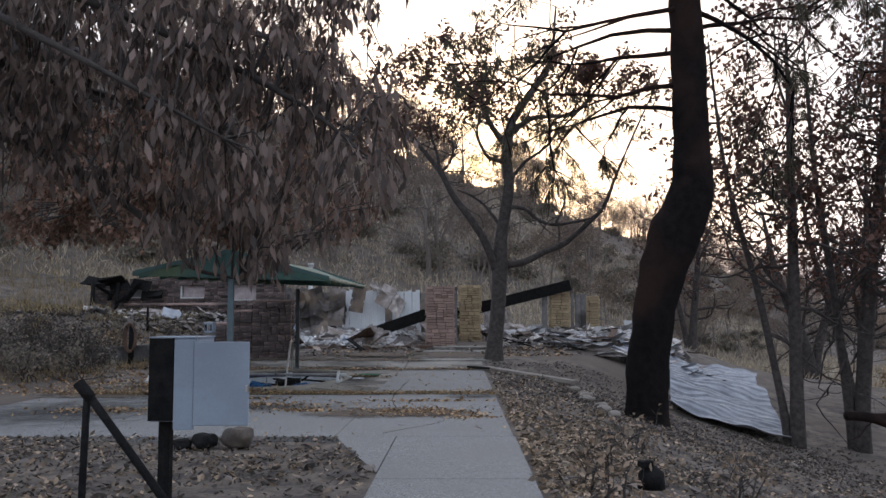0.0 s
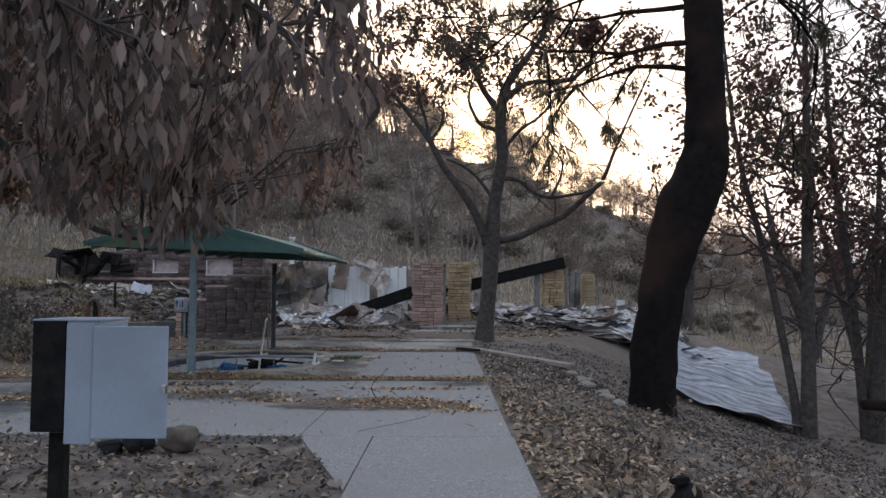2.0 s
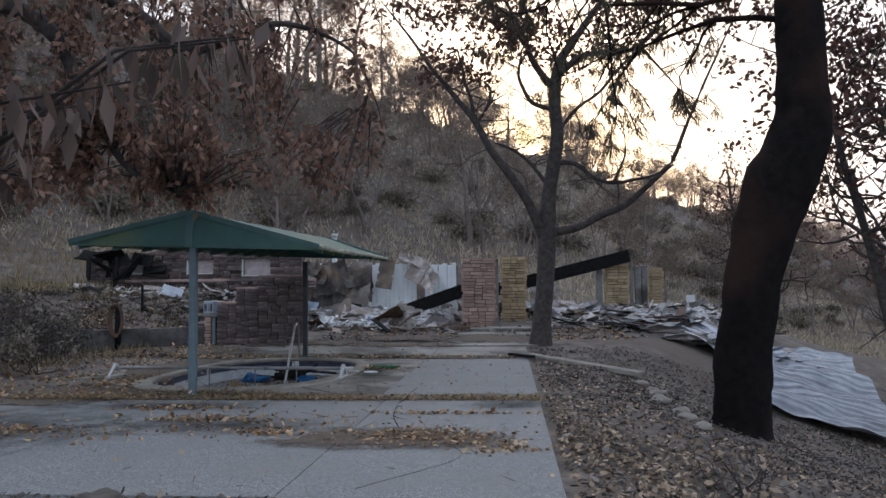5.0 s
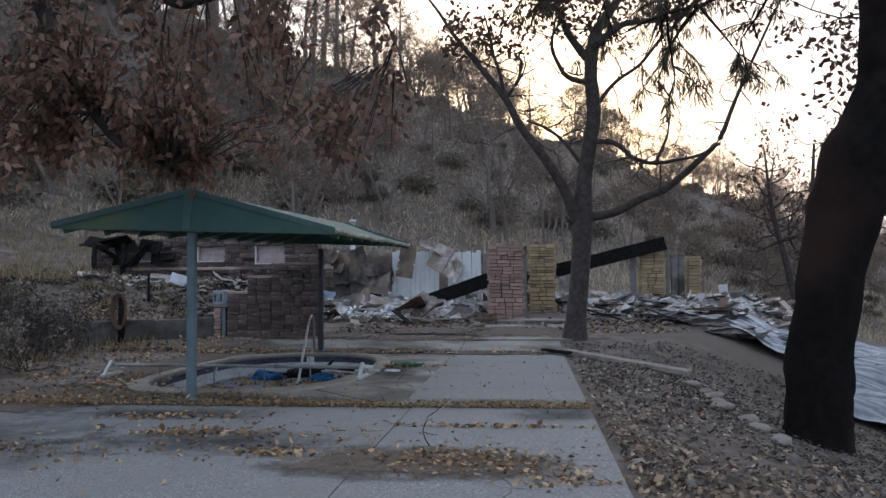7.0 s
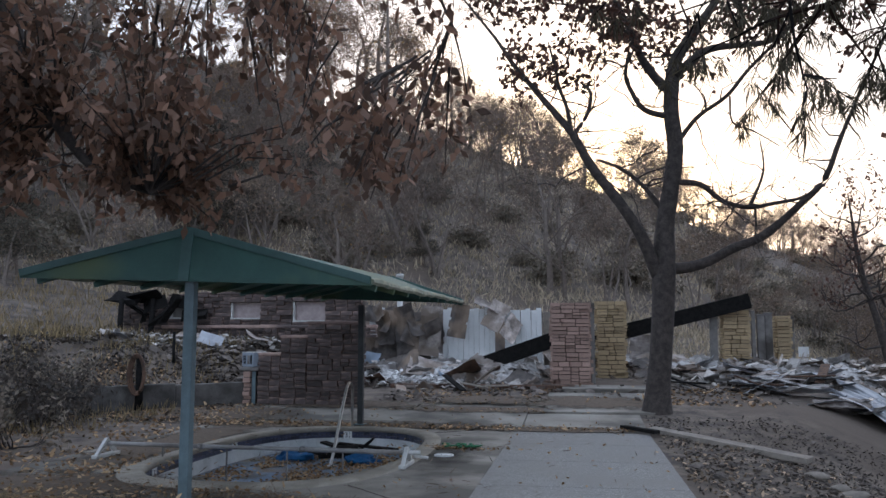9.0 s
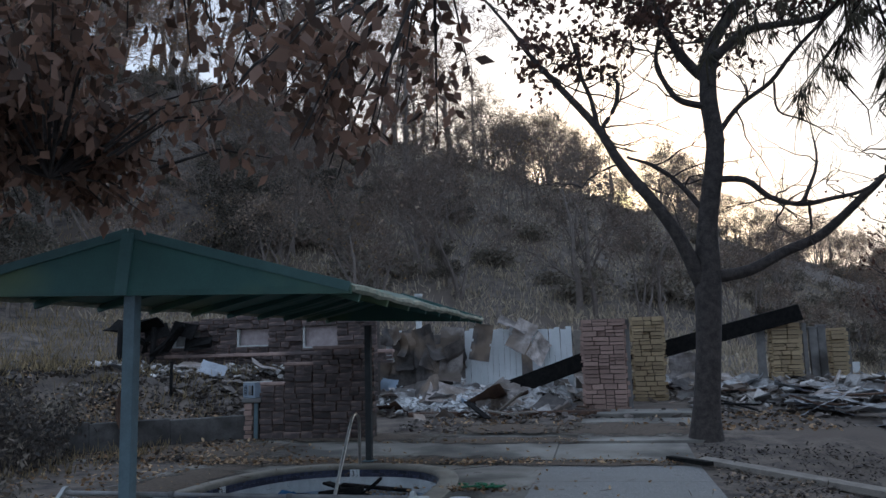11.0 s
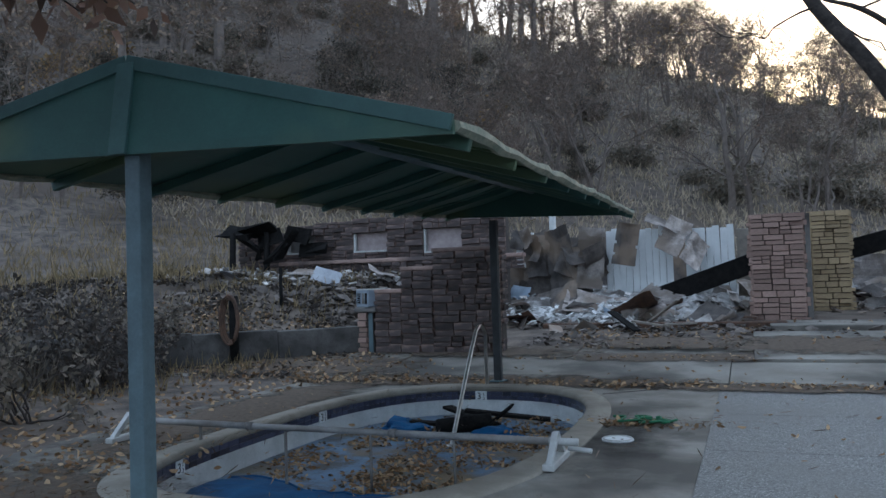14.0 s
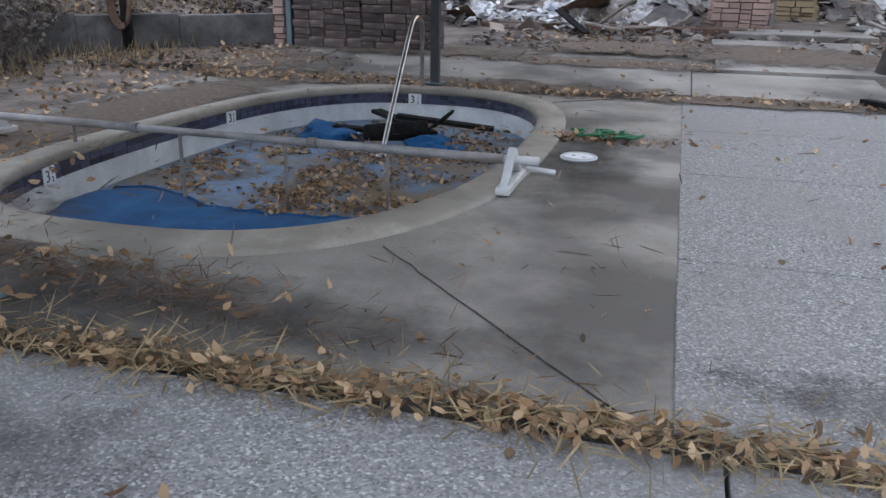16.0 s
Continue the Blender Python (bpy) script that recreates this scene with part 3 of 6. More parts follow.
# ---- canopy over the pool ----
def build_canopy():
    c = thing("pool_canopy", "green sheet metal gabled canopy on two grey steel posts", "canopy")
    xr, y0, y1 = -4.32, 15.38, 24.4

    def eave(y):
        return 2.13 + 0.025 * (y - y0)

    def ridge(y):
        return 2.66 + 0.022 * (y - y0)
    xl, xe = -6.12, -2.42

    def out(x, y):
        return x + (-0.045 if x > xr else 0.03) * (y - y0)

    def low(x, y):
        return eave(y) + (0.12 if x < xr else 0.0)
    for y, g in ((15.46, 0.0), (22.45, 0.03)):
        xp = -4.29 if y < 20 else -4.42
        # The far post takes a much darker colour than the near one.
        part("post", box(xp, y, (g + 2.2) / 2, 0.1, 0.1, 2.2 - g, 0.008), "post" if y < 20 else "post_dark", c, "grey painted square steel post" if y < 20 else "near-black square steel post")
        part("base_plate", box(xp, y, 0.012 + g, 0.2, 0.2, 0.02, 0.004), "post", c)
    # two roof slopes, of sheets lapped over one another
    n = 8
    for name, xo in (("roof_slope", xe), ("roof_slope", xl)):
        for i in range(n):
            V, F = [], []
            a, b = y0 + (y1 - y0) * i / n, y0 + (y1 - y0) * (i + 1) / n + 0.03
            q = len(V)
            for y, up in ((a, 0.0), (b, 0.012)):
                back = 0.08 if y == y0 else 0.0
                for x, yy, z in ((xr, y + back, ridge(y)), ((xr + out(xo, y)) / 2, y + back / 2, (ridge(y) + low(xo, y)) / 2 - 0.03), (out(xo, y), y, low(xo, y))):
                    V += [(x, yy, z + up), (x, yy, z + up - 0.02)]
            for k in range(2):
                F += [(q + 2 * k, q + 2 * k + 2, q + 6 + 2 * k + 2, q + 6 + 2 * k), (q + 2 * k + 1, q + 7 + 2 * k, q + 9 + 2 * k, q + 3 + 2 * k)]
            F += [(q, q + 1, q + 3, q + 2), (q + 2, q + 3, q + 5, q + 4), (q + 6, q + 8, q + 9, q + 7), (q + 8, q + 10, q + 11, q + 9), (q + 4, q + 5, q + 11, q + 10)]
            link_mesh("roof_sheet", V, F, "green", c)
        rng = random.Random(5)
        pts = [(out(xo, y0 + (y1 - y0) * k / 30) + rng.uniform(-0.01, 0.01), y0 + (y1 - y0) * k / 30, low(xo, y0 + (y1 - y0) * k / 30) - 0.015 + rng.uniform(-0.012, 0.012)) for k in range(31)]
        rod("eave_trim", pts, [rng.uniform(0.028, 0.045) for _ in pts], "rim", c, 6, "peeling pale edge trim", False)
        for k in range(10):
            y = y0 + 0.25 + k * 0.98
            part("rafter", _beam((xr, y, ridge(y) - 0.07), (out(xo, y), y, low(xo, y) - 0.065), 0.05, 0.075), "green", c)
    rod("ridge_beam", [(xr, y0 + 0.16, ridge(y0) - 0.09), (xr, y1 - 0.1, ridge(y1) - 0.09)], 0.06, "post", c, 4)
    for y in (y0, y1):
        z0, z1, s = eave(y), ridge(y), 0.03 if y == y1 else -0.03
        a0, b0 = out(xl, y), out(xe, y)
        top = y + 0.08 if y == y0 else y
        V = [(a0, y, z0 + 0.07), (b0, y, z0 - 0.05), (b0, y, z0 + 0.02), (xr, top, z1 + 0.02), (a0, y, z0 + 0.14)]
        V += [(x, yy + s, z) for x, yy, z in V]
        F = [(0, 1, 2), (0, 2, 3), (0, 3, 4), (7, 6, 5), (8, 7, 5), (9, 8, 5)] + [(k, k + 5, (k + 1) % 5 + 5, (k + 1) % 5) for k in range(5)]
        link_mesh("gable_panel", V, F, "green", c, "mossy green gable panel")
        for a, b in (((a0, y, z0 + 0.12), (xr, top, z1)), ((xr, top, z1), (b0, y, z0))):
            part("gable_trim", _beam((a[0], a[1] + s * 1.3, a[2]), (b[0], b[1] + s * 1.3, b[2]), 0.02, 0.075), "green_edge", c)
    part("king_strip", _beam((xr, y0 - 0.045, 2.14), (xr, y0 + 0.035, 2.65), 0.11, 0.02), "green_edge", c)
    return c


def _beam(a, b, w, h):
    a, b = Vector(a), Vector(b)
    bm = box(0, 0, 0, (b - a).length, w, h, min(w, h) * 0.1)
    d = (b - a).normalized()
    m = Matrix.Translation((a + b) / 2) @ d.to_track_quat("X", "Z").to_matrix().to_4x4()
    bm.transform(m)
    return bm


canopy = build_canopy()

# ---- pool fittings ----
def build_pool_things():
    rail = thing("pool_handrail", "bent stainless steel handrail at the pool edge", "handrail")
    P = smooth_line([(-4.5, 22.2, -0.02), (-4.49, 22.15, 0.4), (-4.47, 22.08, 0.7), (-4.45, 21.85, 0.81), (-4.43, 21.62, 0.78), (-4.41, 21.45, 0.68), (-4.37, 21.12, 0.44), (-4.29, 20.5, -0.02), (-4.23, 20.05, -0.35)], 6)
    rod("tube", P, 0.024, "steel", rail, 10)
    for p in (P[0], P[-1]):
        rod("flange", [(p[0], p[1], p[2]), (p[0], p[1], p[2] + 0.025)], 0.055, "steel", rail, 14)
    reel = thing("pool_cover_reel", "long white cover roller tube on triangular plastic stands across the pool", "cover reel")
    a, b = Vector((-6.78, 18.15, 0.18)), Vector((-2.62, 18.0, 0.17))
    for k in range(3):
        p, q = a.lerp(b, (0, 0.33, 0.67)[k]), a.lerp(b, (0.335, 0.675, 1)[k])
        rod("tube_section", [p, q], (0.029, 0.026, 0.029)[k], "tube_grey", reel, 12)
    for k in (0.33, 0.67):
        p = a.lerp(b, k)
        rod("clamp", [p - Vector((0.03, 0, 0)), p + Vector((0.03, 0, 0))], 0.036, "block", reel, 12)
    for p, s in ((a, -1), (b, 1)):
        st = thing("stand", "white plastic triangular stand", "")
        st.parent = reel
        for dy, zz in ((-0.24, 0.0), (0.24, 0.0)):
            part("leg", _beam((p.x, p.y, p.z + 0.06), (p.x, p.y + dy, 0.03), 0.05, 0.045), "pvc", st)
        part("foot_bar", box(p.x, p.y, 0.03, 0.09, 0.56, 0.05, 0.01), "pvc", st)
        rod("axle", [(p.x - 0.05, p.y, p.z), (p.x + 0.13 * (s > 0) + 0.04, p.y, p.z)], 0.03, "pvc", st, 10)
        if s > 0:
            rod("crank", [(p.x + 0.1, p.y - 0.03, 0.13), (p.x + 0.28, p.y - 0.05, 0.12)], 0.018, "pvc", st, 8)
    for k, dz in ((0.2, 0.34), (0.42, 0.47), (0.62, 0.47), (0.8, 0.4)):
        p = a.lerp(b, k)
        s = thing("cover_strap", "thin grey strap hanging from the roller tube", "strap", group="cover straps")
        part("band", box(p.x, p.y, p.z - 0.02 - dz / 2, 0.012, 0.035, dz, 0.002), "block", s)
    disc = thing("skimmer_lid", "round white plastic skimmer lid lying on the deck", "lid")
    rod("plate", [(-2.31, 18.98, 0.0), (-2.31, 18.98, 0.016)], 0.135, "white", disc, 24, smooth=False, label="white plastic plate")
    rod("rim", [(-2.31 + 0.12 * math.cos(w), 18.98 + 0.12 * math.sin(w), 0.018) for w in [2 * math.pi * k / 24 for k in range(25)]], 0.008, "pvc", disc, 6)
    for x, y in ((-2.35, 19.0), (-2.27, 18.96)):
        rod("finger_hole", [(x, y, 0.012), (x, y, 0.0185)], 0.014, "block", disc, 10)
    rng = random.Random(11)
    cord = thing("green_hose", "tangled green hose in leaves beside the coping", "hose")
    P = [(-2.42 + 0.5 * (k / 30) + rng.gauss(0, 0.05), 19.85 + 0.14 * math.sin(k * 0.9) - 0.1 * k / 30, 0.03 + rng.uniform(0, 0.03)) for k in range(30)]
    rod("loop", smooth_line(P, 3), 0.011, "green_cord", cord, 6)
    # things lying on the pool bottom
    tarp = thing("blue_pool_cover", "crumpled blue cover on the pool bottom at the near wall", "pool cover")
    V, F = [], []
    nx, ny = 34, 9
    for j in range(ny):
        for i in range(nx):
            u, v = i / (nx - 1), j / (ny - 1)
            x = -5.65 + 2.25 * u
            y = 17.0 + (1.15 - 0.35 * u) * v + 0.1 * math.sin(u * 9) * v + 0.25 * (2 * u - 1) ** 2 * (1 - v)
            V.append((x, y, -0.32 + 0.06 * math.sin(v * 3) + 0.05 * noise.noise((x * 3, y * 3, 1)) + 0.02 * noise.noise((x * 11, y * 11, 1))))
    for j in range(ny - 1):
        for i in range(nx - 1):
            q = j * nx + i
            F.append((q, q + 1, q + nx + 1, q + nx))
    t = link_mesh("sheet", V, F, "tarp", tarp, "", True)
    t.modifiers.new("thick", "SOLIDIFY").thickness = 0.012
    rod("hem", [Vector(V[(ny - 1) * nx + i]) + Vector((0, 0, 0.004)) for i in range(nx)], 0.012, "tarp", tarp, 6, label="rolled hem of the cover")
    for cx, cy, s in ((-5.05, 20.7, 0.23), (-3.85, 20.55, 0.2)):
        c = thing("crumpled_blue_cloth", "crumpled blue plastic cloth on the pool bottom", "cloth", group="cloths in the pool")
        bm = bmesh.new()
        bmesh.ops.create_icosphere(bm, subdivisions=4, radius=s)
        for v in bm.verts:
            d = 1 + 0.55 * noise.noise(v.co * 5 + Vector((cx, cy, 0))) + 0.25 * noise.noise(v.co * 14)
            v.co = Vector((v.co.x * d * 1.3 + cx, v.co.y * d + cy, max(v.co.z * d * 0.6, -0.02) - 0.33))
        part("cloth", bm, "tarp", c)
    bucket = thing("black_bin", "tipped black plastic bin lying on the pool bottom", "bin")
    ax, d = Vector((-4.25, 20.55, -0.2)), Vector((0.8, 0.15, 0.06)).normalized()
    V, F = [], []
    tube(V, F, [ax - d * 0.32, ax - d * 0.30, ax + d * 0.3, ax + d * 0.32, ax + d * 0.3, ax - d * 0.25], [0.07, 0.08, 0.1, 0.105, 0.09, 0.06], 20)
    link_mesh("shell", V, F, "black", bucket, "", True)
    rod("handle", [ax + d * 0.3 + Vector((0.25 * (1 - (k / 5 - 1) ** 2), 0, 0)) + Vector((0, 0.2 * math.cos(math.pi * k / 10), 0.2 * math.sin(math.pi * k / 10) - 0.0)) for k in range(11)], 0.014, "black", bucket, 6)
    for k, (x, y, r) in enumerate(((-4.75, 20.9, 20), (-4.4, 21.2, -35), (-3.9, 21.05, 10))):
        b = thing("burnt_board", "charred board on the pool bottom", "board", group="boards in the pool")
        part("board", box(x, y, -0.27 + 0.05 * k, 1.0, 0.14, 0.04, 0.006, rz=r, ry=6), "black", b)
    # depth marks
    for x, y, w in ((-6.02, 17.6, -78), (-5.9, 20.2, -98), (-4.55, 21.98, 180)):
        mark = thing("depth_marker", "white depth tile with black numerals 3 and a half", "depth marker", group="depth markers")
        k = min(range(256), key=lambda k: (pool_line(PA - 0.245, PB - 0.315, 256)[k][0] - x) ** 2 + (pool_line(PA - 0.245, PB - 0.315, 256)[k][1] - y) ** 2)
        L = pool_line(PA - 0.245, PB - 0.315, 256)
        p, q = L[k], L[(k + 1) % 256]
        inward = Vector((-(q[1] - p[1]), q[0] - p[0], 0)).normalized()
        m = Matrix.Translation((p[0], p[1], -0.105)) @ inward.to_track_quat("Z", "Y").to_matrix().to_4x4()
        bm = box(0, 0, 0, 0.15, 0.125, 0.01, 0.002)
        bm.transform(m)
        part("plate", bm, "white", mark)
        for txt, dx, dy, size in (("3", -0.055, -0.042, 0.12), ("1", 0.022, 0.004, 0.055), ("2", 0.022, -0.05, 0.055)):
            cu = bpy.data.curves.new("numeral", "FONT")
            cu.body, cu.size, cu.extrude = txt, size, 0.001
            dg = new("numeral", cu)
            me = bpy.data.meshes.new_from_object(dg)
            bpy.data.objects.remove(dg)
            me.materials.clear()
            me.materials.append(M["black"])
            o = new("numeral", me)
            o.parent = mark
            o.matrix_local = m @ Matrix.Translation((dx, dy, 0.007))


build_pool_things()

# ---- ruined building ----
_unit = {}


def stone_unit(mat):
    if mat not in _unit:
        bm = bmesh.new()
        bmesh.ops.create_cube(bm, size=1.0)
        for v in bm.verts:
            if v.co.y < 0:
                v.co.x *= 0.96
                v.co.z *= 0.94
        me = bpy.data.meshes.new("stone")
        bm.to_mesh(me)
        bm.free()
        me.materials.append(M[mat])
        _unit[mat] = me
    return _unit[mat]


def split_rect(x0, x1, z0, z1, rng, big=0.42):
    w, h = x1 - x0, z1 - z0
    if h < 0.15 and w < big or w * h < 0.016:
        return [(x0, x1, z0, z1)]
    k = rng.uniform(0.34, 0.66)
    if w > h * 3.2 or (w > big * 0.8 and w > h and rng.random() < 0.35):
        return split_rect(x0, x0 + w * k, z0, z1, rng, big) + split_rect(x0 + w * k, x1, z0, z1, rng, big)
    return split_rect(x0, x1, z0, z0 + h * k, rng, big) + split_rect(x0, x1, z0 + h * k, z1, rng, big)


def stone_face(parent, m, x0, x1, z0, z1, mat, rng, depth=0.07, big=0.42):
    """Stones, each its own object, on a face that looks along the -y of m."""
    for a, b, c, d in split_rect(x0, x1, z0, z1, rng, big):
        o = new("stone", stone_unit(mat))
        o.parent = parent
        dd = depth * rng.uniform(0.4, 1.6)
        o.matrix_local = m @ pose((a + b) / 2, -dd / 2 + 0.012, (c + d) / 2, rng.gauss(0, 1), rng.gauss(0, 0.8), rng.gauss(0, 1)) @ Matrix.Diagonal((b - a - 0.012, dd, d - c - 0.014, 1))


def stone_pier(label, x0, x1, y, z0, z1, mat, depth, rng, post=None, group="stone piers", yaw=0):
    p = thing("stone_pier", label, "stone pier", group=group)
    part("core", box((x0 + x1) / 2, y + depth / 2 + 0.02, (z0 + z1) / 2, x1 - x0 - 0.03, depth - 0.04, z1 - z0, 0.01), "mortar", p, "dark mortar core")
    stone_face(p, pose(0, y + 0.02, 0), x0, x1, z0, z1, mat, rng)
    stone_face(p, pose(x0 + 0.02, y, 0, 0, 0, -90), -depth, 0.0, z0, z1, mat, rng)
    stone_face(p, pose(x1 - 0.02, y, 0, 0, 0, 90), 0.0, depth, z0, z1, mat, rng)
    if post:
        part("end_post", box(post, y + 0.1, (z0 + z1) / 2 - 0.02, 0.1, 0.1, z1 - z0, 0.006), "block", p, "grey steel post at the edge of the stonework")
    return p


def build_building():
    rng = random.Random(21)
    stone_pier("pink squared-stone pier standing alone in the ruin", -1.18, -0.2, 29.2, 0.40, 2.52, "stone_pink", 0.5, rng, -0.13)
    stone_pier("buff yellow squared-stone pier beside the pink one", 0.02, 0.76, 30.7, 0.42, 2.62, "stone_yellow", 0.45, rng)
    stone_pier("buff yellow stone pier with a timber post", 3.56, 4.27, 32.1, 0.42, 2.40, "stone_yellow", 0.45, rng, 4.4)
    stone_pier("narrow buff stone pier at the ruin's end", 5.12, 5.5, 32.6, 0.35, 2.25, "stone_yellow", 0.4, rng, 5.56)
    for x, y, h in ((3.3, 32.1, 2.6), (4.85, 32.4, 2.3), (4.62, 32.3, 2.25)):
        p = thing("wall_stud", "weathered grey post standing in the ruin", "post", group="standing posts")
        part("shaft", box(x, y, (h + 0.3) / 2, 0.2, 0.16, h - 0.3, 0.01, ry=rng.uniform(-1, 1)), "block", p)
        part("cap", box(x, y, h + 0.01, 0.24, 0.2, 0.04, 0.008), "block", p)
    # raised floor slab of the house
    slab_thing = thing("foundation", "raised concrete foundation of the burnt house", "foundation", kind="structure")
    part("edge_beam", box(-2.9, 28.3, 0.28, 4.6, 0.3, 0.36, 0.02), "rust", slab_thing, "rust-stained concrete edge")
    part("edge_beam", box(2.6, 31.2, 0.22, 5.6, 0.3, 0.42, 0.02), "block", slab_thing)
    part("step", box(0.2, 28.2, 0.37, 2.2, 1.5, 0.12, 0.02), "concrete", slab_thing)
    part("floor_slab", box(-1.2, 33.6, 0.3, 14, 6, 0.2, 0.02), "block", slab_thing)
    # stone wall with stepped end
    w = thing("wall_stone_stepped", "red-brown squared-stone wall with a stepped broken end, sooted", "stone wall", kind="structure")
    y = 24.95
    for x0, x1, z0, z1 in ((-7.42, -6.9, 0.18, 1.22), (-6.9, -6.3, 0.18, 1.6), (-6.3, -5.1, 0.18, 1.9)):
        part("core", box((x0 + x1) / 2, y + 0.16, (z0 + z1) / 2, x1 - x0, 0.27, z1 - z0, 0.01), "mortar", w, "dark mortar core")
        stone_face(w, pose(0, y + 0.02, 0), x0, x1, z0, z1, "stone_red", rng, 0.08)
        part("coping", box((x0 + x1) / 2, y + 0.15, z1 + 0.03, x1 - x0 + 0.03, 0.36, 0.07, 0.015), "stone_red", w)
    stone_face(w, pose(-5.12, y, 0, 0, 0, 90), 0.02, 0.3, 0.18, 1.9, "stone_red", rng, 0.06)
    e = thing("wall_end_pier", "short pale stone pier with a metal strip carrying the air conditioner", "stone pier")
    part("core", box(-7.6, y + 0.16, 0.53, 0.3, 0.28, 0.74, 0.01), "mortar", e)
    stone_face(e, pose(0, y + 0.02, 0), -7.74, -7.56, 0.18, 0.88, "stone_pink", rng, 0.07)
    part("metal_strip", box(-7.49, y - 0.03, 0.52, 0.08, 0.02, 0.72, 0.003), "post", e)
    part("capstone", box(-7.58, y + 0.12, 0.93, 0.42, 0.4, 0.09, 0.02), "block", e)
    ac = thing("air_conditioner", "burnt white window air conditioner on the wall end", "air conditioner")
    part("case", box(-7.55, y + 0.12, 1.16, 0.5, 0.46, 0.38, 0.02, rz=-32), "cabinet", ac)
    part("top_cover", box(-7.55, y + 0.12, 1.36, 0.51, 0.47, 0.02, 0.006, rz=-32), "pvc", ac)
    am = pose(-7.55, y + 0.12, 1.16, 0, 0, -32)
    for k, (dx, w, h) in enumerate(((-0.13, 0.13, 0.24), (0.05, 0.1, 0.24), (0.17, 0.07, 0.24))):
        bm = box(dx, -0.233, 0.0, w, 0.012, h, 0.003)
        bm.transform(am)
        part("grille", bm, "black" if k != 1 else "block", ac)
    for k in range(6):
        bm = box(-0.13, -0.241, -0.1 + 0.04 * k, 0.125, 0.008, 0.012, 0.0)
        bm.transform(am)
        part("slat", bm, "cabinet", ac)
    ac.location, ac.scale = (-1.51, 5.014, 0.2), (0.8, 0.8, 0.8)
    # long rear wall with window openings
    r = thing("wall_rear", "long sooted red stone wall with small high windows", "stone wall", kind="structure")
    yb = 29.5
    xs = [-13.6, -12.2, -11.4, -10.36, -9.47, -8.54, -7.6, -6.55]
    opens = {1: (2.15, 2.6), 3: (2.13, 2.6), 5: (2.05, 2.62)}
    for i in range(7):
        x0, x1 = xs[i], xs[i + 1]
        top = (2.7, 2.85, 2.9, 2.95, 2.9, 2.9, 2.95)[i]
        spans = [(0.5, opens[i][0]), (opens[i][1], top)] if i in opens else [(0.5, top)]
        for z0, z1 in spans:
            part("core", box((x0 + x1) / 2, yb + 0.14, (z0 + z1) / 2, x1 - x0, 0.24, z1 - z0, 0.004), "mortar", r, "dark mortar core")
            stone_face(r, pose(0, yb + 0.02, 0), x0, x1, max(z0, 1.2), z1, "stone_red", rng, 0.08, 0.5)
        if i in opens:
            z0, z1 = opens[i]
            wf = part("window_frame", box((x0 + x1) / 2, yb + 0.02, z0 + 0.02, x1 - x0 - 0.02, 0.1, 0.04, 0.006), "pvc", r, "pale window sill")
            part("jamb", box(x0 + 0.03, yb + 0.05, (z0 + z1) / 2, 0.05, 0.1, z1 - z0 - 0.02, 0.005), "pvc", r)
            part("pane", box((x0 + x1) / 2, yb + 0.14, (z0 + z1) / 2 + 0.02, x1 - x0 - 0.06, 0.02, z1 - z0 - 0.06, 0.003), "curtain" if i > 1 else "block", r, "pale scorched curtain in the opening")
    part("ledge", box(-9.2, yb - 0.12, 1.92, 6.2, 0.28, 0.09, 0.02), "stone_red", r, "sloping stone ledge")
    stone_face(r, pose(0, yb - 0.14, 0), -12.2, -6.1, 1.62, 1.88, "stone_red", rng, 0.08, 0.3)
    r.location.x = 0.25
    # white sided inner wall
    s = thing("wall_white_siding", "white ribbed siding wall with torn holes", "siding wall", kind="structure")
    ys = 33.6
    for a, b, z0, z1, yy in ((-6.5, -6.15, 0.9, 2.45, 31.1), (-4.32, -2.9, 0.7, 2.48, 31.0), (-2.55, -1.5, 0.9, 2.42, 31.05)):
        x = a
        while x < b - 0.02:
            part("board", box(x + 0.075, yy, (z0 + z1) / 2, 0.142, 0.05, z1 - z0 + rng.uniform(-0.12, 0.08), 0.008, ry=rng.gauss(0, 0.5)), "white", s)
            x += 0.15
    part("stud", box(-1.28, 31.2, 1.6, 0.36, 0.1, 1.5, 0.02), "timber", s, "scorched tan panel")
    part("back_board", box(-4.6, ys + 0.2, 1.5, 6.0, 0.06, 1.9, 0.01), "char_sheet", s, "dark scorched sheathing")
    # charred beams
    for a, b, h in (((-3.5, 30.2, 0.75), (-1.0, 30.4, 1.62), 0.42), ((-0.6, 31.4, 1.45), (4.3, 32.0, 2.66), 0.42)):
        bm = thing("charred_beam", "long charred black roof beam leaning on the rubble", "beam", group="charred beams")
        part("timber", _beam(a, b, 0.14, h), "black", bm)
    # hanging burnt roof at the far left end
    h = thing("collapsed_eave", "charred eave sagging on burnt posts", "burnt eave")
    for k, (x, z, l, w, r, tilt) in enumerate(((-12.9, 2.7, 0.9, 0.5, -6, 25), (-12.3, 2.78, 0.8, 0.45, 12, -15), (-11.6, 2.4, 0.9, 0.25, 52, 0), (-11.9, 2.2, 0.8, 0.2, 34, 6), (-12.7, 2.45, 0.7, 0.25, -28, 0), (-12.1, 2.55, 0.7, 0.4, 20, 60), (-11.4, 2.6, 0.6, 0.35, -15, 70), (-11.0, 2.3, 0.7, 0.3, 8, 75), (-12.5, 2.3, 0.5, 0.3, 70, 30))):
        part("burnt_board", box(x, 28.75 + 0.05 * k, z, l, w, 0.05, 0.0, ry=-r, rx=tilt, jitter=0.09, rng=rng), "black", h)
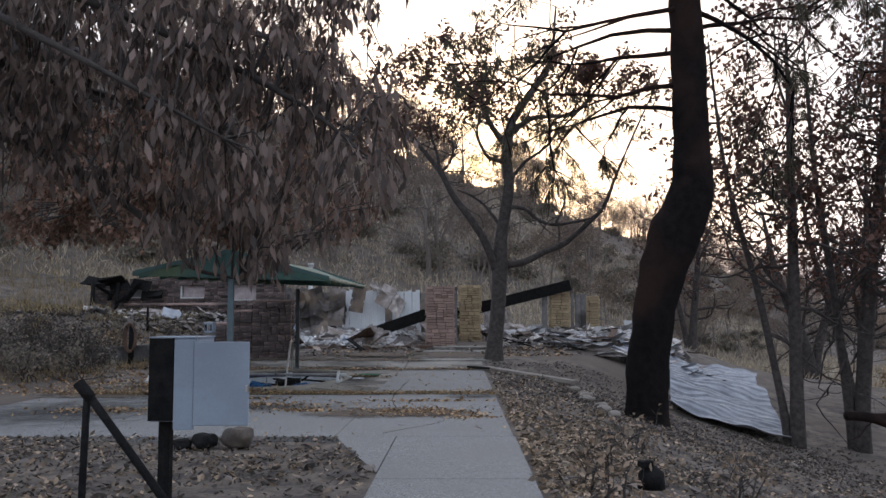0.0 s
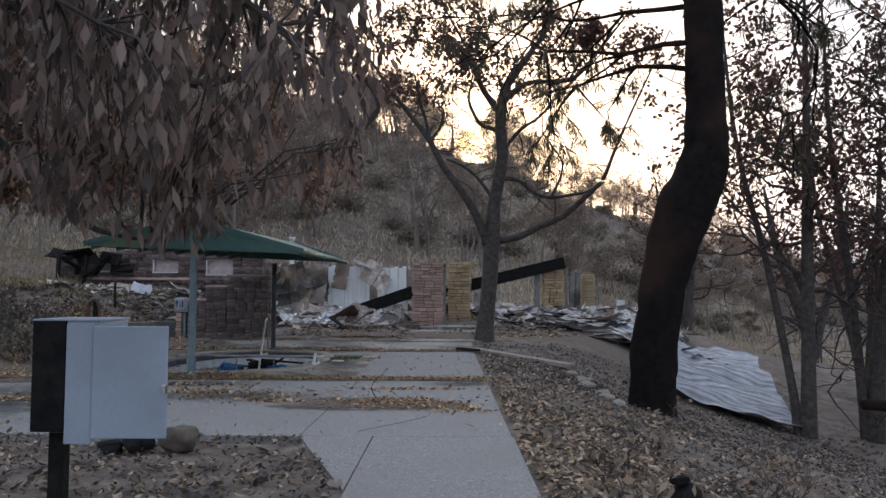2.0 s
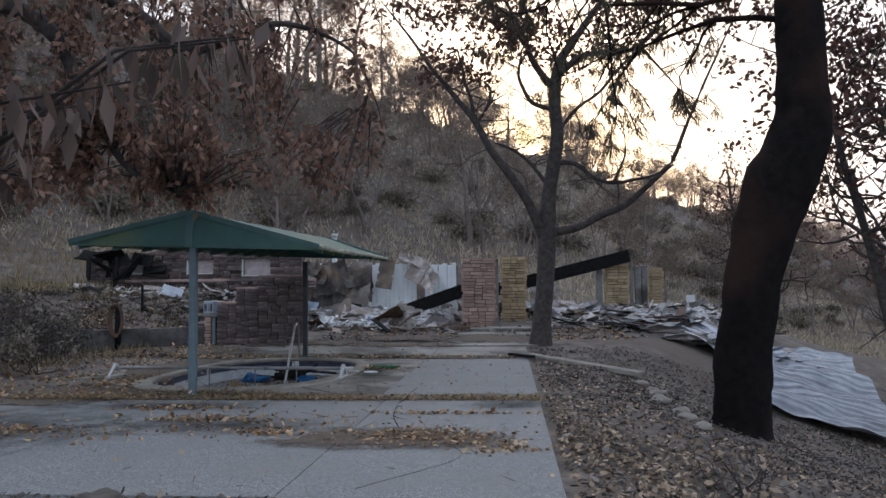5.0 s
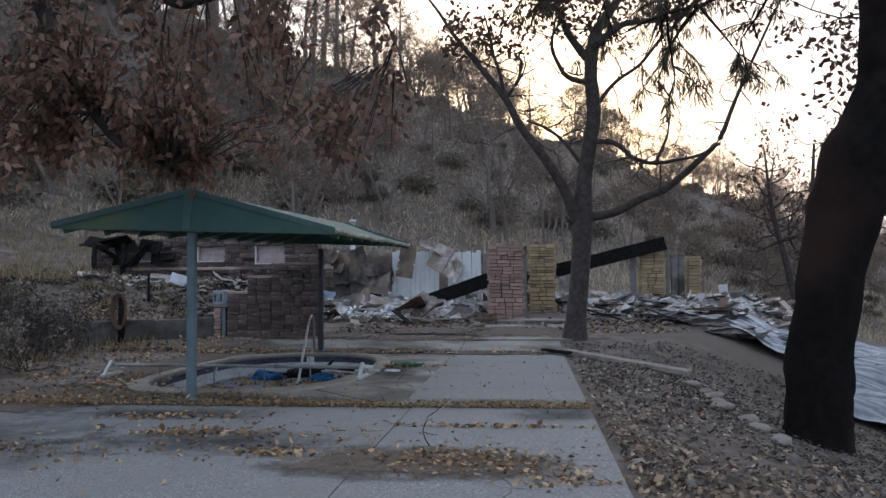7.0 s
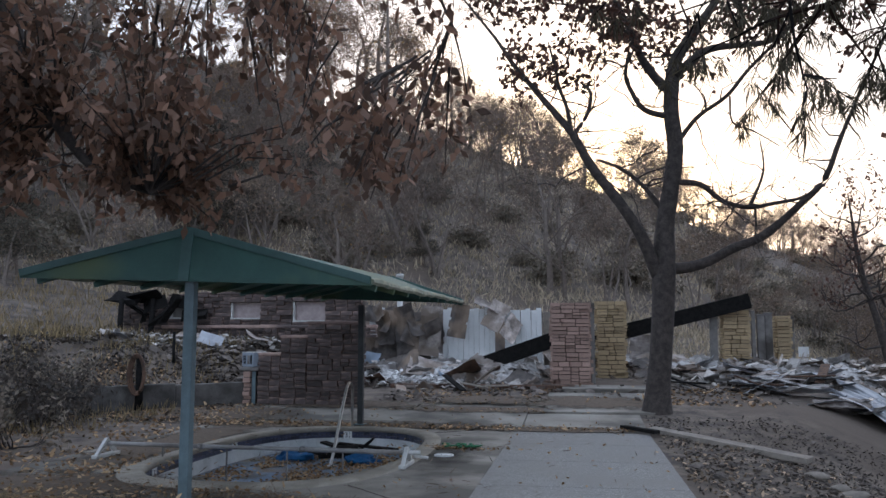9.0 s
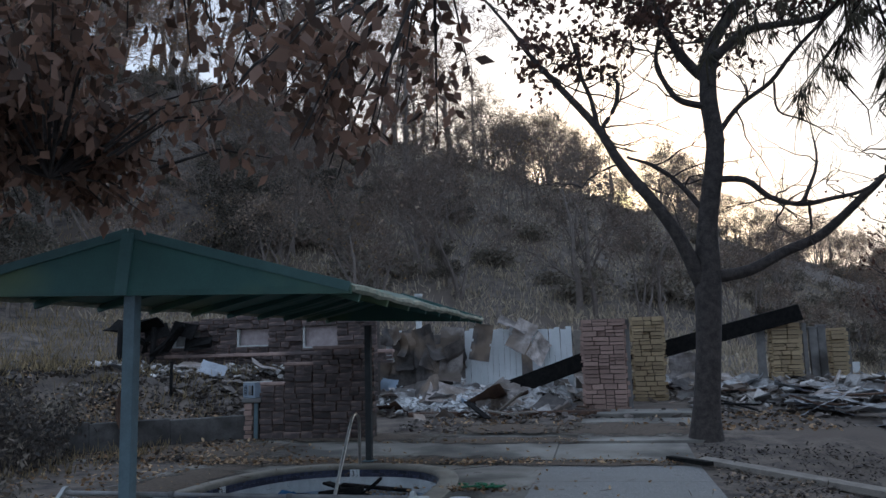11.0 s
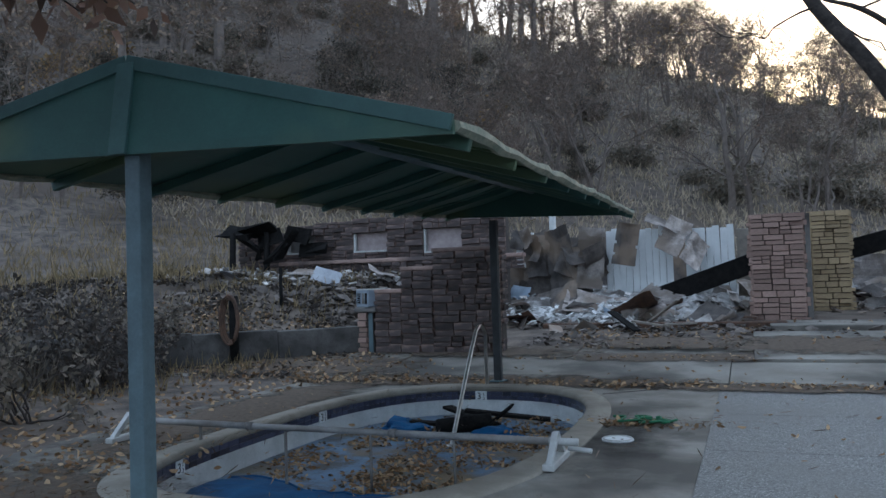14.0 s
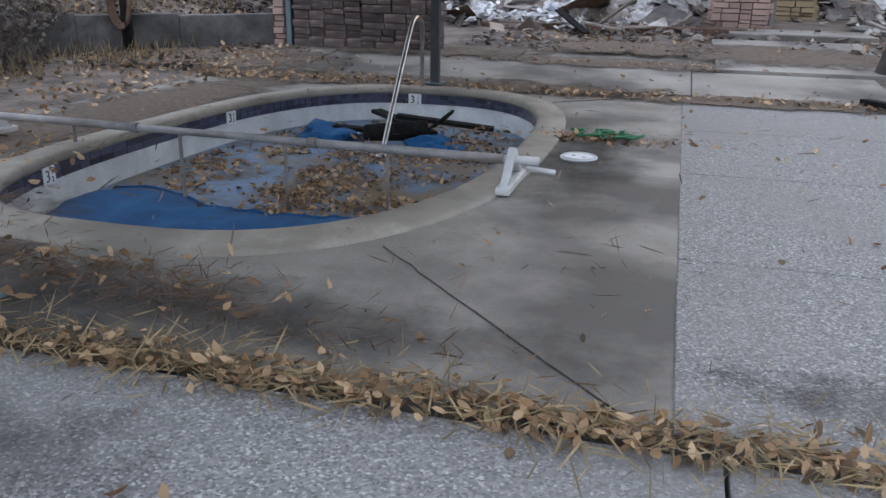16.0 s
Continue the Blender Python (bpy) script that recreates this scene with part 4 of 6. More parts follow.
    for x, y0, z in ((-12.9, 28.5, 2.7), (-12.2, 28.9, 2.7)):
        rod("burnt_post", [(x, y0, 0.5), (x + 0.03, y0, 1.5), (x + 0.06, y0, z)], [0.09, 0.08, 0.07], "black", h, 8)
    # vent pipe
    v = thing("vent_pipe", "pale vent pipe standing above the ruin", "pipe")
    rod("pipe", [(-6.0, 32.9, 0.4), (-6.0, 32.9, 3.55)], 0.09, "pvc", v, 12)
    rod("cap", [(-6.0, 32.9, 3.5), (-6.0, 32.9, 3.62)], 0.12, "pvc", v, 12)


build_building()


def bent_sheet(name, label, cx, cy, cz, w, l, rot, mat, seed, rib=0.0, bend=0.3, group="", amp=0.18, category="sheet metal"):
    """A buckled, ribbed sheet with thickness."""
    t = thing(name, label, category, group=group)
    nx, ny = (int(w / 0.04) if rib else 14), 14
    V, F = [], []
    for j in range(ny + 1):
        for i in range(nx + 1):
            u, v = i / nx - 0.5, j / ny - 0.5
            x, y = u * w, v * l
            z = rib * (1 if math.sin(2 * math.pi * x / 0.2) > 0.3 else 0) + bend * (v * v + 0.4 * u * v) * l + amp * noise.noise((x * 1.3 + seed * 7, y * 1.3, seed)) + 0.3 * amp * noise.noise((x * 4 + seed * 7, y * 4, seed))
            x += 0.15 * noise.noise((y * 1.1, seed * 3.1, 2)) * w * 0.5
            V.append(Vector((x, y, z)))
    for j in range(ny):
        for i in range(nx):
            q = j * (nx + 1) + i
            if 0 < i < nx - 1 or noise.noise((i * 0.9, j * 0.9, seed)) < 0.25:
                F.append((q, q + 1, q + nx + 2, q + nx + 1))
    m = pose(cx, cy, cz, *rot)
    o = link_mesh("sheet", [m @ p for p in V], F, mat, t)
    o.modifiers.new("thick", "SOLIDIFY").thickness = 0.006
    return t


def build_rubble():
    rng = random.Random(31)
    big = [(-5.85, 30.9, 1.6, 0.85, 1.6, (84, 6, 8)), (-5.3, 30.7, 1.75, 0.7, 1.6, (80, -10, -12)), (-4.62, 30.6, 1.8, 0.6, 1.4, (84, 6, 10)), (-3.78, 30.55, 2.08, 0.5, 0.95, (86, 8, 0)), (-2.78, 30.7, 2.2, 0.55, 1.0, (60, 30, 10)), (-2.35, 30.6, 1.85, 0.5, 0.9, (58, 38, 15)), (-3.0, 30.8, 2.5, 0.8, 0.4, (40, 15, 0)), (-6.35, 30.95, 2.3, 0.5, 0.5, (80, 10, 20)), (-6.3, 29.3, 0.72, 1.2, 0.9, (34, 8, 30)), (-5.3, 29.5, 0.8, 1.2, 1.0, (42, -12, -25)), (-4.3, 29.4, 0.75, 1.4, 0.9, (30, 14, 10)), (-3.2, 28.9, 0.6, 1.1, 0.7, (36, -10, 40)), (-1.9, 28.5, 0.55, 0.9, 0.7, (38, 20, -30)), (-0.9, 31.0, 0.9, 1.0, 0.9, (30, 10, 30)), (1.9, 31.5, 0.85, 1.4, 0.9, (28, -8, 12)), (2.6, 31.0, 0.75, 1.0, 0.8, (24, 14, -40)), (1.4, 32.4, 1.2, 0.9, 1.0, (60, 8, 15))]
    for k, (x, y, z, w, l, rot) in enumerate(big):
        bent_sheet("hanging_sheet", "scorched buckled roof sheet hanging in the ruin", x, y, z, w, l, rot, "char_sheet" if k in (0, 1, 3, 7, 9, 12) else "scrap", 3 + k, 0.012 if k % 2 else 0.0, 0.25, "hanging roof sheets", 0.2)
    for k in range(18):
        x = rng.uniform(-6.5, -4.5)
        bent_sheet("torn_sheet", "small torn scorched sheet hanging in the ruin", x, rng.uniform(30.5, 31.6), rng.uniform(0.9, 2.35), rng.uniform(0.3, 0.65), rng.uniform(0.4, 0.9), (rng.gauss(72, 16), rng.gauss(0, 25), rng.gauss(0, 25)), rng.choice(("char_sheet", "char_sheet", "scrap", "rust", "block")), 130 + k, 0.0, 0.35, "torn sheets", 0.3)
    for k in range(46):
        x = rng.uniform(-6.6, 6.8)
        y = rng.uniform(31.2, 33) if -1.5 < x < 1.3 else rng.uniform(28.5, 30.9) if x < 0 else rng.uniform(30.0, 33.2) - 0.02 * x
        bent_sheet("debris_sheet", "torn sheet lying in the rubble", x, y, lift_of(x, y) + rng.uniform(0.1, 0.42), rng.uniform(0.35, 0.95), rng.uniform(0.4, 1.2), (rng.gauss(0, 16), rng.gauss(0, 16), rng.uniform(0, 180)), rng.choice(("scrap", "char_sheet", "sheet", "ash", "rust")), 40 + k, 0.0, 0.2, "debris sheets", 0.14)
    for k in range(26):
        x, y = rng.uniform(-5.5, 5.5), rng.uniform(27.4, 30.8)
        if -1.5 < x < 1.3:
            y = rng.uniform(31.3, 33)
        b = thing("burnt_board", "broken burnt board in the rubble", "board", group="rubble boards")
        part("board", box(x, y, lift_of(x, y) + rng.uniform(0.06, 0.35), rng.uniform(0.6, 1.7), rng.uniform(0.1, 0.22), 0.035, 0.005, rng.uniform(0, 180), rng.gauss(0, 12)), rng.choice(("black", "timber", "rust", "scrap")), b)
    for k, (x, y, z, w, l, rot) in enumerate(((-6.25, 30.2, 0.85, 0.45, 0.7, (70, 12, 10)), (-5.95, 29.9, 0.6, 0.5, 0.5, (50, -20, 40)), (-3.9, 29.0, 0.55, 0.5, 0.5, (45, 15, 60)), (-5.55, 29.6, 0.6, 0.35, 0.5, (66, 5, -20)))):
        bent_sheet("pale_cloth", "crumpled pale blue-white cloth caught in the rubble", x, y, z, w, l, rot, "pale_blue", 160 + k, 0.0, 0.5, "cloths in the ruin", 0.3, "cloth")
    # rubble mounds under it, one uneven sheet of ash, and broken pieces
    V, F = [], []
    nx, ny = 90, 34
    for j in range(ny + 1):
        for i in range(nx + 1):
            x, y = -7.0 + 15.0 * i / nx, 27.2 + 6.2 * j / ny
            edge = near(i, 0, 8) * near(nx - i, 0, 10) * near(j, 0, 7)
            push = 2.9 * near(x, -2.0, -1.3) - 0.9 * near(x, 1.2, 2.2) - 1.2 * near(x, 4, 7)
            front = near(y, 28.3 + push, 29.6 + push)
            z = lift_of(x, y) - 0.05 + edge * front * (0.36 + 0.35 * noise.noise((x * 0.8, y * 0.8, 9)) + 0.22 * abs(noise.noise((x * 2.6, y * 2.6, 4))) + 0.1 * noise.noise((x * 7, y * 7, 4)))
            V.append((x, y, z))
    for j in range(ny):
        for i in range(nx):
            q = j * (nx + 1) + i
            F.append((q, q + 1, q + nx + 2, q + nx + 1))
    tagged(link_mesh("ash_heap", V, F, "ash"), "grey ash and rubble heap inside the ruin", "rubble", kind="stuff")
    V, F = [], []
    for k in range(2400):
        x = rng.uniform(-6.8, 8.2)
        lo = 31.2 if -1.5 < x < 1.3 else 29.4 if x > 1.3 else 28.5
        y = rng.uniform(lo, 33.2) if rng.random() < 0.8 else rng.gauss(lo, 0.4)
        s = rng.uniform(0.05, 0.2) if rng.random() < 0.8 else rng.uniform(0.2, 0.45)
        m = pose(x, y, lift_of(x, y) + 0.03 + rng.uniform(0, 0.42) * near(y, lo, lo + 1.8), rng.gauss(0, 28), rng.gauss(0, 28), rng.uniform(0, 360))
        q = len(V)
        t = s * rng.uniform(0.06, 0.22)
        V += [m @ Vector((a * s * rng.uniform(0.6, 1.2), b * s * rng.uniform(0.6, 1.2), c * t)) for a in (-0.5, 0.5) for b in (-0.5, 0.5) for c in (-0.5, 0.5)]
        F += [(q, q + 1, q + 3, q + 2), (q + 4, q + 6, q + 7, q + 5), (q, q + 4, q + 5, q + 1), (q + 2, q + 3, q + 7, q + 6), (q, q + 2, q + 6, q + 4), (q + 1, q + 5, q + 7, q + 3)]
    o = tagged(link_mesh("rubble", V, F, material("rubble_pieces", (0.60, 0.57, 0.54), (0.2, 0.175, 0.155), 2.2, 0.9, 0.2, vary=0.75, third=(0.26, 0.2, 0.16), third_scale=0.8)), "broken plaster, tile and metal pieces", "rubble", kind="stuff")
    V, F = [], []
    for k in range(650):
        x, y = rng.uniform(-6.9, -3.4), rng.gauss(29.2, 0.45)
        m = pose(x, y, lift_of(x, y) + 0.12 + rng.uniform(0, 0.3) * near(y, 28.4, 30), rng.gauss(0, 25), rng.gauss(0, 25), rng.uniform(0, 360))
        q, s = len(V), rng.uniform(0.05, 0.17)
        V += [m @ Vector((a * s * rng.uniform(0.6, 1.3), b * s * rng.uniform(0.5, 1.2), c * s * 0.2)) for a in (-0.5, 0.5) for b in (-0.5, 0.5) for c in (-0.5, 0.5)]
        F += [(q, q + 1, q + 3, q + 2), (q + 4, q + 6, q + 7, q + 5), (q, q + 4, q + 5, q + 1), (q + 2, q + 3, q + 7, q + 6), (q, q + 2, q + 6, q + 4), (q + 1, q + 5, q + 7, q + 3)]
    tagged(link_mesh("ash_flakes", V, F, "ash_white"), "white ash and plaster flakes in the ruin", "rubble", kind="stuff")
    # debris on the terrace behind the low wall
    V, F = [], []
    for k in range(420):
        x, y = rng.uniform(-13, -7.2), rng.gauss(28.2, 0.8)
        m = pose(x, y, lift_of(x, y) + 0.04 + 0.12 * rng.random(), rng.gauss(0, 25), rng.gauss(0, 25), rng.uniform(0, 360))
        q, s = len(V), rng.uniform(0.04, 0.15)
        V += [m @ Vector((a * s * rng.uniform(0.6, 1.2), b * s * rng.uniform(0.6, 1.2), c * s * 0.2)) for a in (-0.5, 0.5) for b in (-0.5, 0.5) for c in (-0.5, 0.5)]
        F += [(q, q + 1, q + 3, q + 2), (q + 4, q + 6, q + 7, q + 5), (q, q + 4, q + 5, q + 1), (q + 2, q + 3, q + 7, q + 6), (q, q + 2, q + 6, q + 4), (q + 1, q + 5, q + 7, q + 3)]
    tagged(link_mesh("terrace_rubble", V, F, bpy.data.materials["rubble_pieces"]), "grey broken pieces on the terrace", "rubble", kind="stuff")
    for k, (x, y, w, l, r) in enumerate(((-9.6, 27.2, 0.6, 0.4, (40, 20, 20)), (-11.9, 27.0, 0.6, 0.3, (10, 12, 70)), (-8.6, 27.8, 0.8, 0.6, (25, -10, 120)), (-10.6, 28.3, 0.9, 0.5, (15, 0, 10)), (-7.9, 27.0, 0.7, 0.5, (30, 5, 50)))):
        bent_sheet("debris_sheet", "pale torn sheet on the terrace", x, y, lift_of(x, y) + 0.2, w, l, r, "sheet" if k < 2 else "scrap", 70 + k, 0.0, 0.15, "debris sheets", 0.1)
    # fallen roof sheets down the bank
    def draped(quad, seed, ribs, h):
        t = thing("fallen_roof_sheet", "wide buckled ribbed bare metal roof sheet lying down the bank", "sheet metal", group="fallen roof sheets")
        (ax, ay), (bx, by), (cx, cy), (dx, dy) = quad
        nu, nv = 40, ribs * 6
        V, F = [], []
        for j in range(nv + 1):
            for i in range(nu + 1):
                u, v = i / nu, j / nv
                x = (ax * (1 - u) + bx * u) * (1 - v) + (dx * (1 - u) + cx * u) * v
                y = (ay * (1 - u) + by * u) * (1 - v) + (dy * (1 - u) + cy * u) * v
                y += 0.35 * noise.noise((u * 3, seed, 1)) + 0.1 * noise.noise((u * 9, seed, 1))
                x += 0.3 * noise.noise((v * 4, seed, 5))
                z = lift_of(x, y) + h + 0.22 * noise.noise((x * 0.55, y * 0.55, seed)) + 0.10 * noise.noise((x * 1.6, y * 1.6, seed)) + (0.05 if j % 6 in (0, 1) else 0.0) + 0.05 * math.sin(v * ribs * 1.1 + 3 * noise.noise((u * 2, v * 2, seed)))
                V.append((x, y, z))
        for j in range(nv):
            for i in range(nu):
                q = j * (nu + 1) + i
                F.append((q, q + 1, q + nu + 2, q + nu + 1))
        o = link_mesh("sheet", V, F, "sheet", t)
        o.modifiers.new("thick", "SOLIDIFY").thickness = 0.008
    draped(((5.6, 22.5), (8.1, 20.6), (10.6, 29.8), (7.2, 28.4)), 1.3, 22, 0.2)
    draped(((4.9, 26.4), (6.1, 25.5), (7.0, 28.0), (5.8, 28.9)), 2.7, 7, 0.2)
    for k in range(58):
        x, y = rng.uniform(3.4, 8.2), rng.uniform(26.2, 30.6)
        if y - 26 < 1.1 * (4.6 - x):
            continue
        bent_sheet("roof_strip", "bent pale metal strip fallen among the roof sheets", x, y, lift_of(x, y) + rng.uniform(0.06, 0.26), rng.uniform(0.6, 1.5), rng.uniform(0.18, 0.45), (rng.gauss(0, 9), rng.gauss(0, 12), rng.gauss(-25, 25)), rng.choice(("sheet", "sheet", "scrap", "ash")), 300 + k, 0.012 if k % 2 else 0.0, 0.15, "fallen roof strips", 0.09)


build_rubble()


def build_yard():
    rng = random.Random(77)
    # low retaining wall
    w = thing("retaining_wall", "low grey block retaining wall with soot stains", "low wall", kind="structure")
    pts = [(-7.75, 25.15), (-9.0, 24.3), (-10.2, 23.5), (-11.4, 22.7), (-13.0, 21.6)]
    for a, b in zip(pts, pts[1:]):
        part("wall_section", _beam((a[0], a[1], 0.33), (b[0], b[1], 0.30), 0.2, 0.62), "block_soot", w)
    # hose post, thin pole
    h = thing("hose_post", "short charred post with a coiled old hose", "hose post")
    rod("post", [(-9.5, 23.72, -0.1), (-9.5, 23.72, 1.25)], 0.08, "black", h, 8)
    for k in range(3):
        rod("hose", [(-9.5 + (0.13 + 0.03 * k) * math.sin(w2), 23.62 - 0.02 * k, 0.85 + (0.36 + 0.03 * k) * math.cos(w2)) for w2 in [2 * math.pi * i / 20 for i in range(21)]], 0.022, "rust", h, 6)
    p = thing("thin_pole", "thin dark steel pole in the bank", "pole")
    rod("pole", [(-9.85, 25.8, 0.3), (-9.85, 25.8, 1.75)], 0.035, "black", p, 8)
    # plank and step stones on the bank
    k = thing("plank", "weathered grey plank lying at the path edge", "plank")
    part("board", _beam((0.7, 22.35, 0.05), (2.92, 21.1, -0.24), 0.34, 0.09), "timber", k)
    b = thing("charred_stick", "charred stick at the end of the plank", "stick")
    part("stick", _beam((0.25, 22.6, 0.06), (0.75, 21.75, 0.07), 0.12, 0.06), "black", b)
    for i in range(8):
        x, y = 2.78 + rng.gauss(0, 0.06), 20.3 - 0.7 * i
        s = thing("edging_stone", "small flat pale edging stone half sunk in the bank", "stone", group="edging stones")
        bm = bmesh.new()
        bmesh.ops.create_icosphere(bm, subdivisions=2, radius=0.5)
        for v in bm.verts:
            v.co *= 1 + 0.25 * noise.noise(v.co * 2.5 + Vector((i, 0, 0)))
        bm.transform(pose(x, y, lift_of(x, y) + 0.03, rng.gauss(0, 6), rng.gauss(0, 6), rng.uniform(0, 90)) @ Matrix.Diagonal((0.38, 0.26, 0.13, 1)))
        part("stone", bm, "timber", s, "", True)
    # electric cabinet
    c = thing("utility_cabinet", "grey metal utility cabinet with its door open, on a dark post", "cabinet")
    part("post", box(-2.24, 6.5, 0.42, 0.09, 0.09, 1.0, 0.008), "black", c, "charred black post")
    part("body", box(-2.12, 6.5, 0.92, 0.36, 0.42, 0.62, 0.008), "cabinet", c)
    # Black sheet before the solid body paints the shade of the open interior.
    part("inner_panel", box(-2.205, 6.275, 0.925, 0.185, 0.025, 0.615, 0.004), "black", c, "black sheet for the shaded open interior")
    part("side_panel", box(-2.03, 6.27, 0.885, 0.15, 0.03, 0.665, 0.004), "cabinet", c)
    d = part("door", box(-1.745, 6.26, 0.895, 0.41, 0.025, 0.62, 0.006, rz=3), "cabinet", c, "pale grey open door")
    part("hasp", box(-1.545, 6.24, 0.86, 0.02, 0.05, 0.05, 0.004), "steel", d)
    part("roof_lip", box(-2.12, 6.5, 1.236, 0.38, 0.44, 0.012, 0.004), "cabinet", c)
    # bent handrail
    hr = thing("bent_pipe_rail", "fallen black pipe rail with a short upright", "handrail")
    rod("rail", [(-1.97, 4.5, 1.01), (-1.64, 4.5, 0.58), (-1.34, 4.48, 0.2), (-1.18, 4.45, 0.0)], 0.022, "black", hr, 10)
    rod("upright", [(-1.95, 4.5, 0.98), (-1.98, 4.52, 0.0)], 0.019, "black", hr, 8)
    rod("collar", [(-2.0, 4.5, 1.04), (-1.93, 4.5, 0.955)], 0.031, "black", hr, 10)
    bb = thing("charred_log", "charred log end on the litter", "log")
    rod("log", [(-2.35, 4.6, 0.07), (-1.75, 4.9, 0.10)], [0.075, 0.09], "black", bb, 9)
    tg = thing("white_tag", "small white paper tag standing in the litter", "tag")
    part("paper", box(-2.22, 4.95, 0.14, 0.07, 0.004, 0.22, 0.0, ry=-10), "white", tg)
    for x, y, sx, sz, mat in ((-2.95, 8.95, 0.24, 0.13, "black"), (-2.72, 9.0, 0.3, 0.2, "black"), (-2.38, 9.1, 0.42, 0.28, "rock")):
        r = thing("rock", "rounded brown rock at the edge of the concrete", "rock", group="rocks by the concrete")
        bm = bmesh.new()
        bmesh.ops.create_icosphere(bm, subdivisions=3, radius=0.5)
        for v in bm.verts:
            v.co *= 1 + 0.5 * noise.noise(v.co * 2.4 + Vector((x * 3, 0, 0))) + 0.12 * noise.noise(v.co * 7)
            v.co.z = max(min(v.co.z, 0.32), -0.4)
        bm.transform(pose(x, y, sz * 0.38, 0, 0, 30 * x) @ Matrix.Diagonal((sx, sx * 0.8, sz, 1)))
        part("stone", bm, mat, r, "", True)
    u = thing("black_stump", "small black melted fitting in the litter", "stump")
    rod("stub", [(1.8, 7.9, -0.2), (1.8, 7.9, -0.06), (1.79, 7.9, 0.0)], [0.13, 0.12, 0.05], "black", u, 10)
    part("cap", box(1.74, 7.85, 0.03, 0.13, 0.09, 0.06, 0.015, rz=20), "black", u)
    # road sign, red blocks, far road
    s = thing("small_sign", "small blank white sign on a post", "sign")
    part("plate", box(9.75, 48, 1.0, 0.46, 0.02, 0.46, 0.004), "white", s, "blank white plate")
    rod("post", [(9.75, 48.03, lift_of(9.75, 48) - 0.1), (9.75, 48.03, 1.35)], 0.03, "block", s, 8)
    for x, z, wv, hh, m in ((9.45, -0.35, 1.0, 0.75, "red"), (10.5, -0.35, 0.7, 0.75, "red"), (10.35, 0.5, 1.0, 0.62, "rust")):
        g = lift_of(x, 45)
        r = thing("red_wall_block", "faded red low wall panel beyond the ruin", "wall panel", group="red wall panels")
        part("panel", box(x, 45, g + hh / 2 if z < 0 else g + 0.78 + hh / 2, wv, 0.3, hh, 0.02), m, r)
        if z < 0:
            part("coping", box(x, 45, g + hh + 0.02, wv + 0.06, 0.36, 0.05, 0.01), "pvc", r)


build_yard()

# ---- trees ----
def limb(V, F, pts, n=9, per=4):
    """A limb through points with a radius each."""
    L = smooth_line(pts, per)
    tube(V, F, [p[:3] for p in L], [max(p[3], 0.006) for p in L], n)
    return L


def twiggy(V, F, L, rng, count, length, lo=0.25, depth=2, r=0.02, gravity=0.0, lift=0.2, spread=0.8):
    """Side branches along a limb; returns the twig points."""
    tips = []
    for _ in range(count):
        p = L[int(rng.uniform(lo, 0.999) * len(L))]
        way = Vector((rng.gauss(0, 1), rng.gauss(0, 1), rng.gauss(0.25, 0.7)))
        grow(V, F, tips, p[:3], way, length * rng.uniform(0.6, 1.2), min(r, p[3] * 0.6), depth, rng, spread, lift, 5, 0.7, 3, 0.28, gravity)
    return tips


def near_points(tips, per, spread, nrng):
    T = np.array([tuple(t) for t in tips])
    return np.repeat(T, per, 0) + nrng.normal(size=(len(T) * per, 3)) * spread


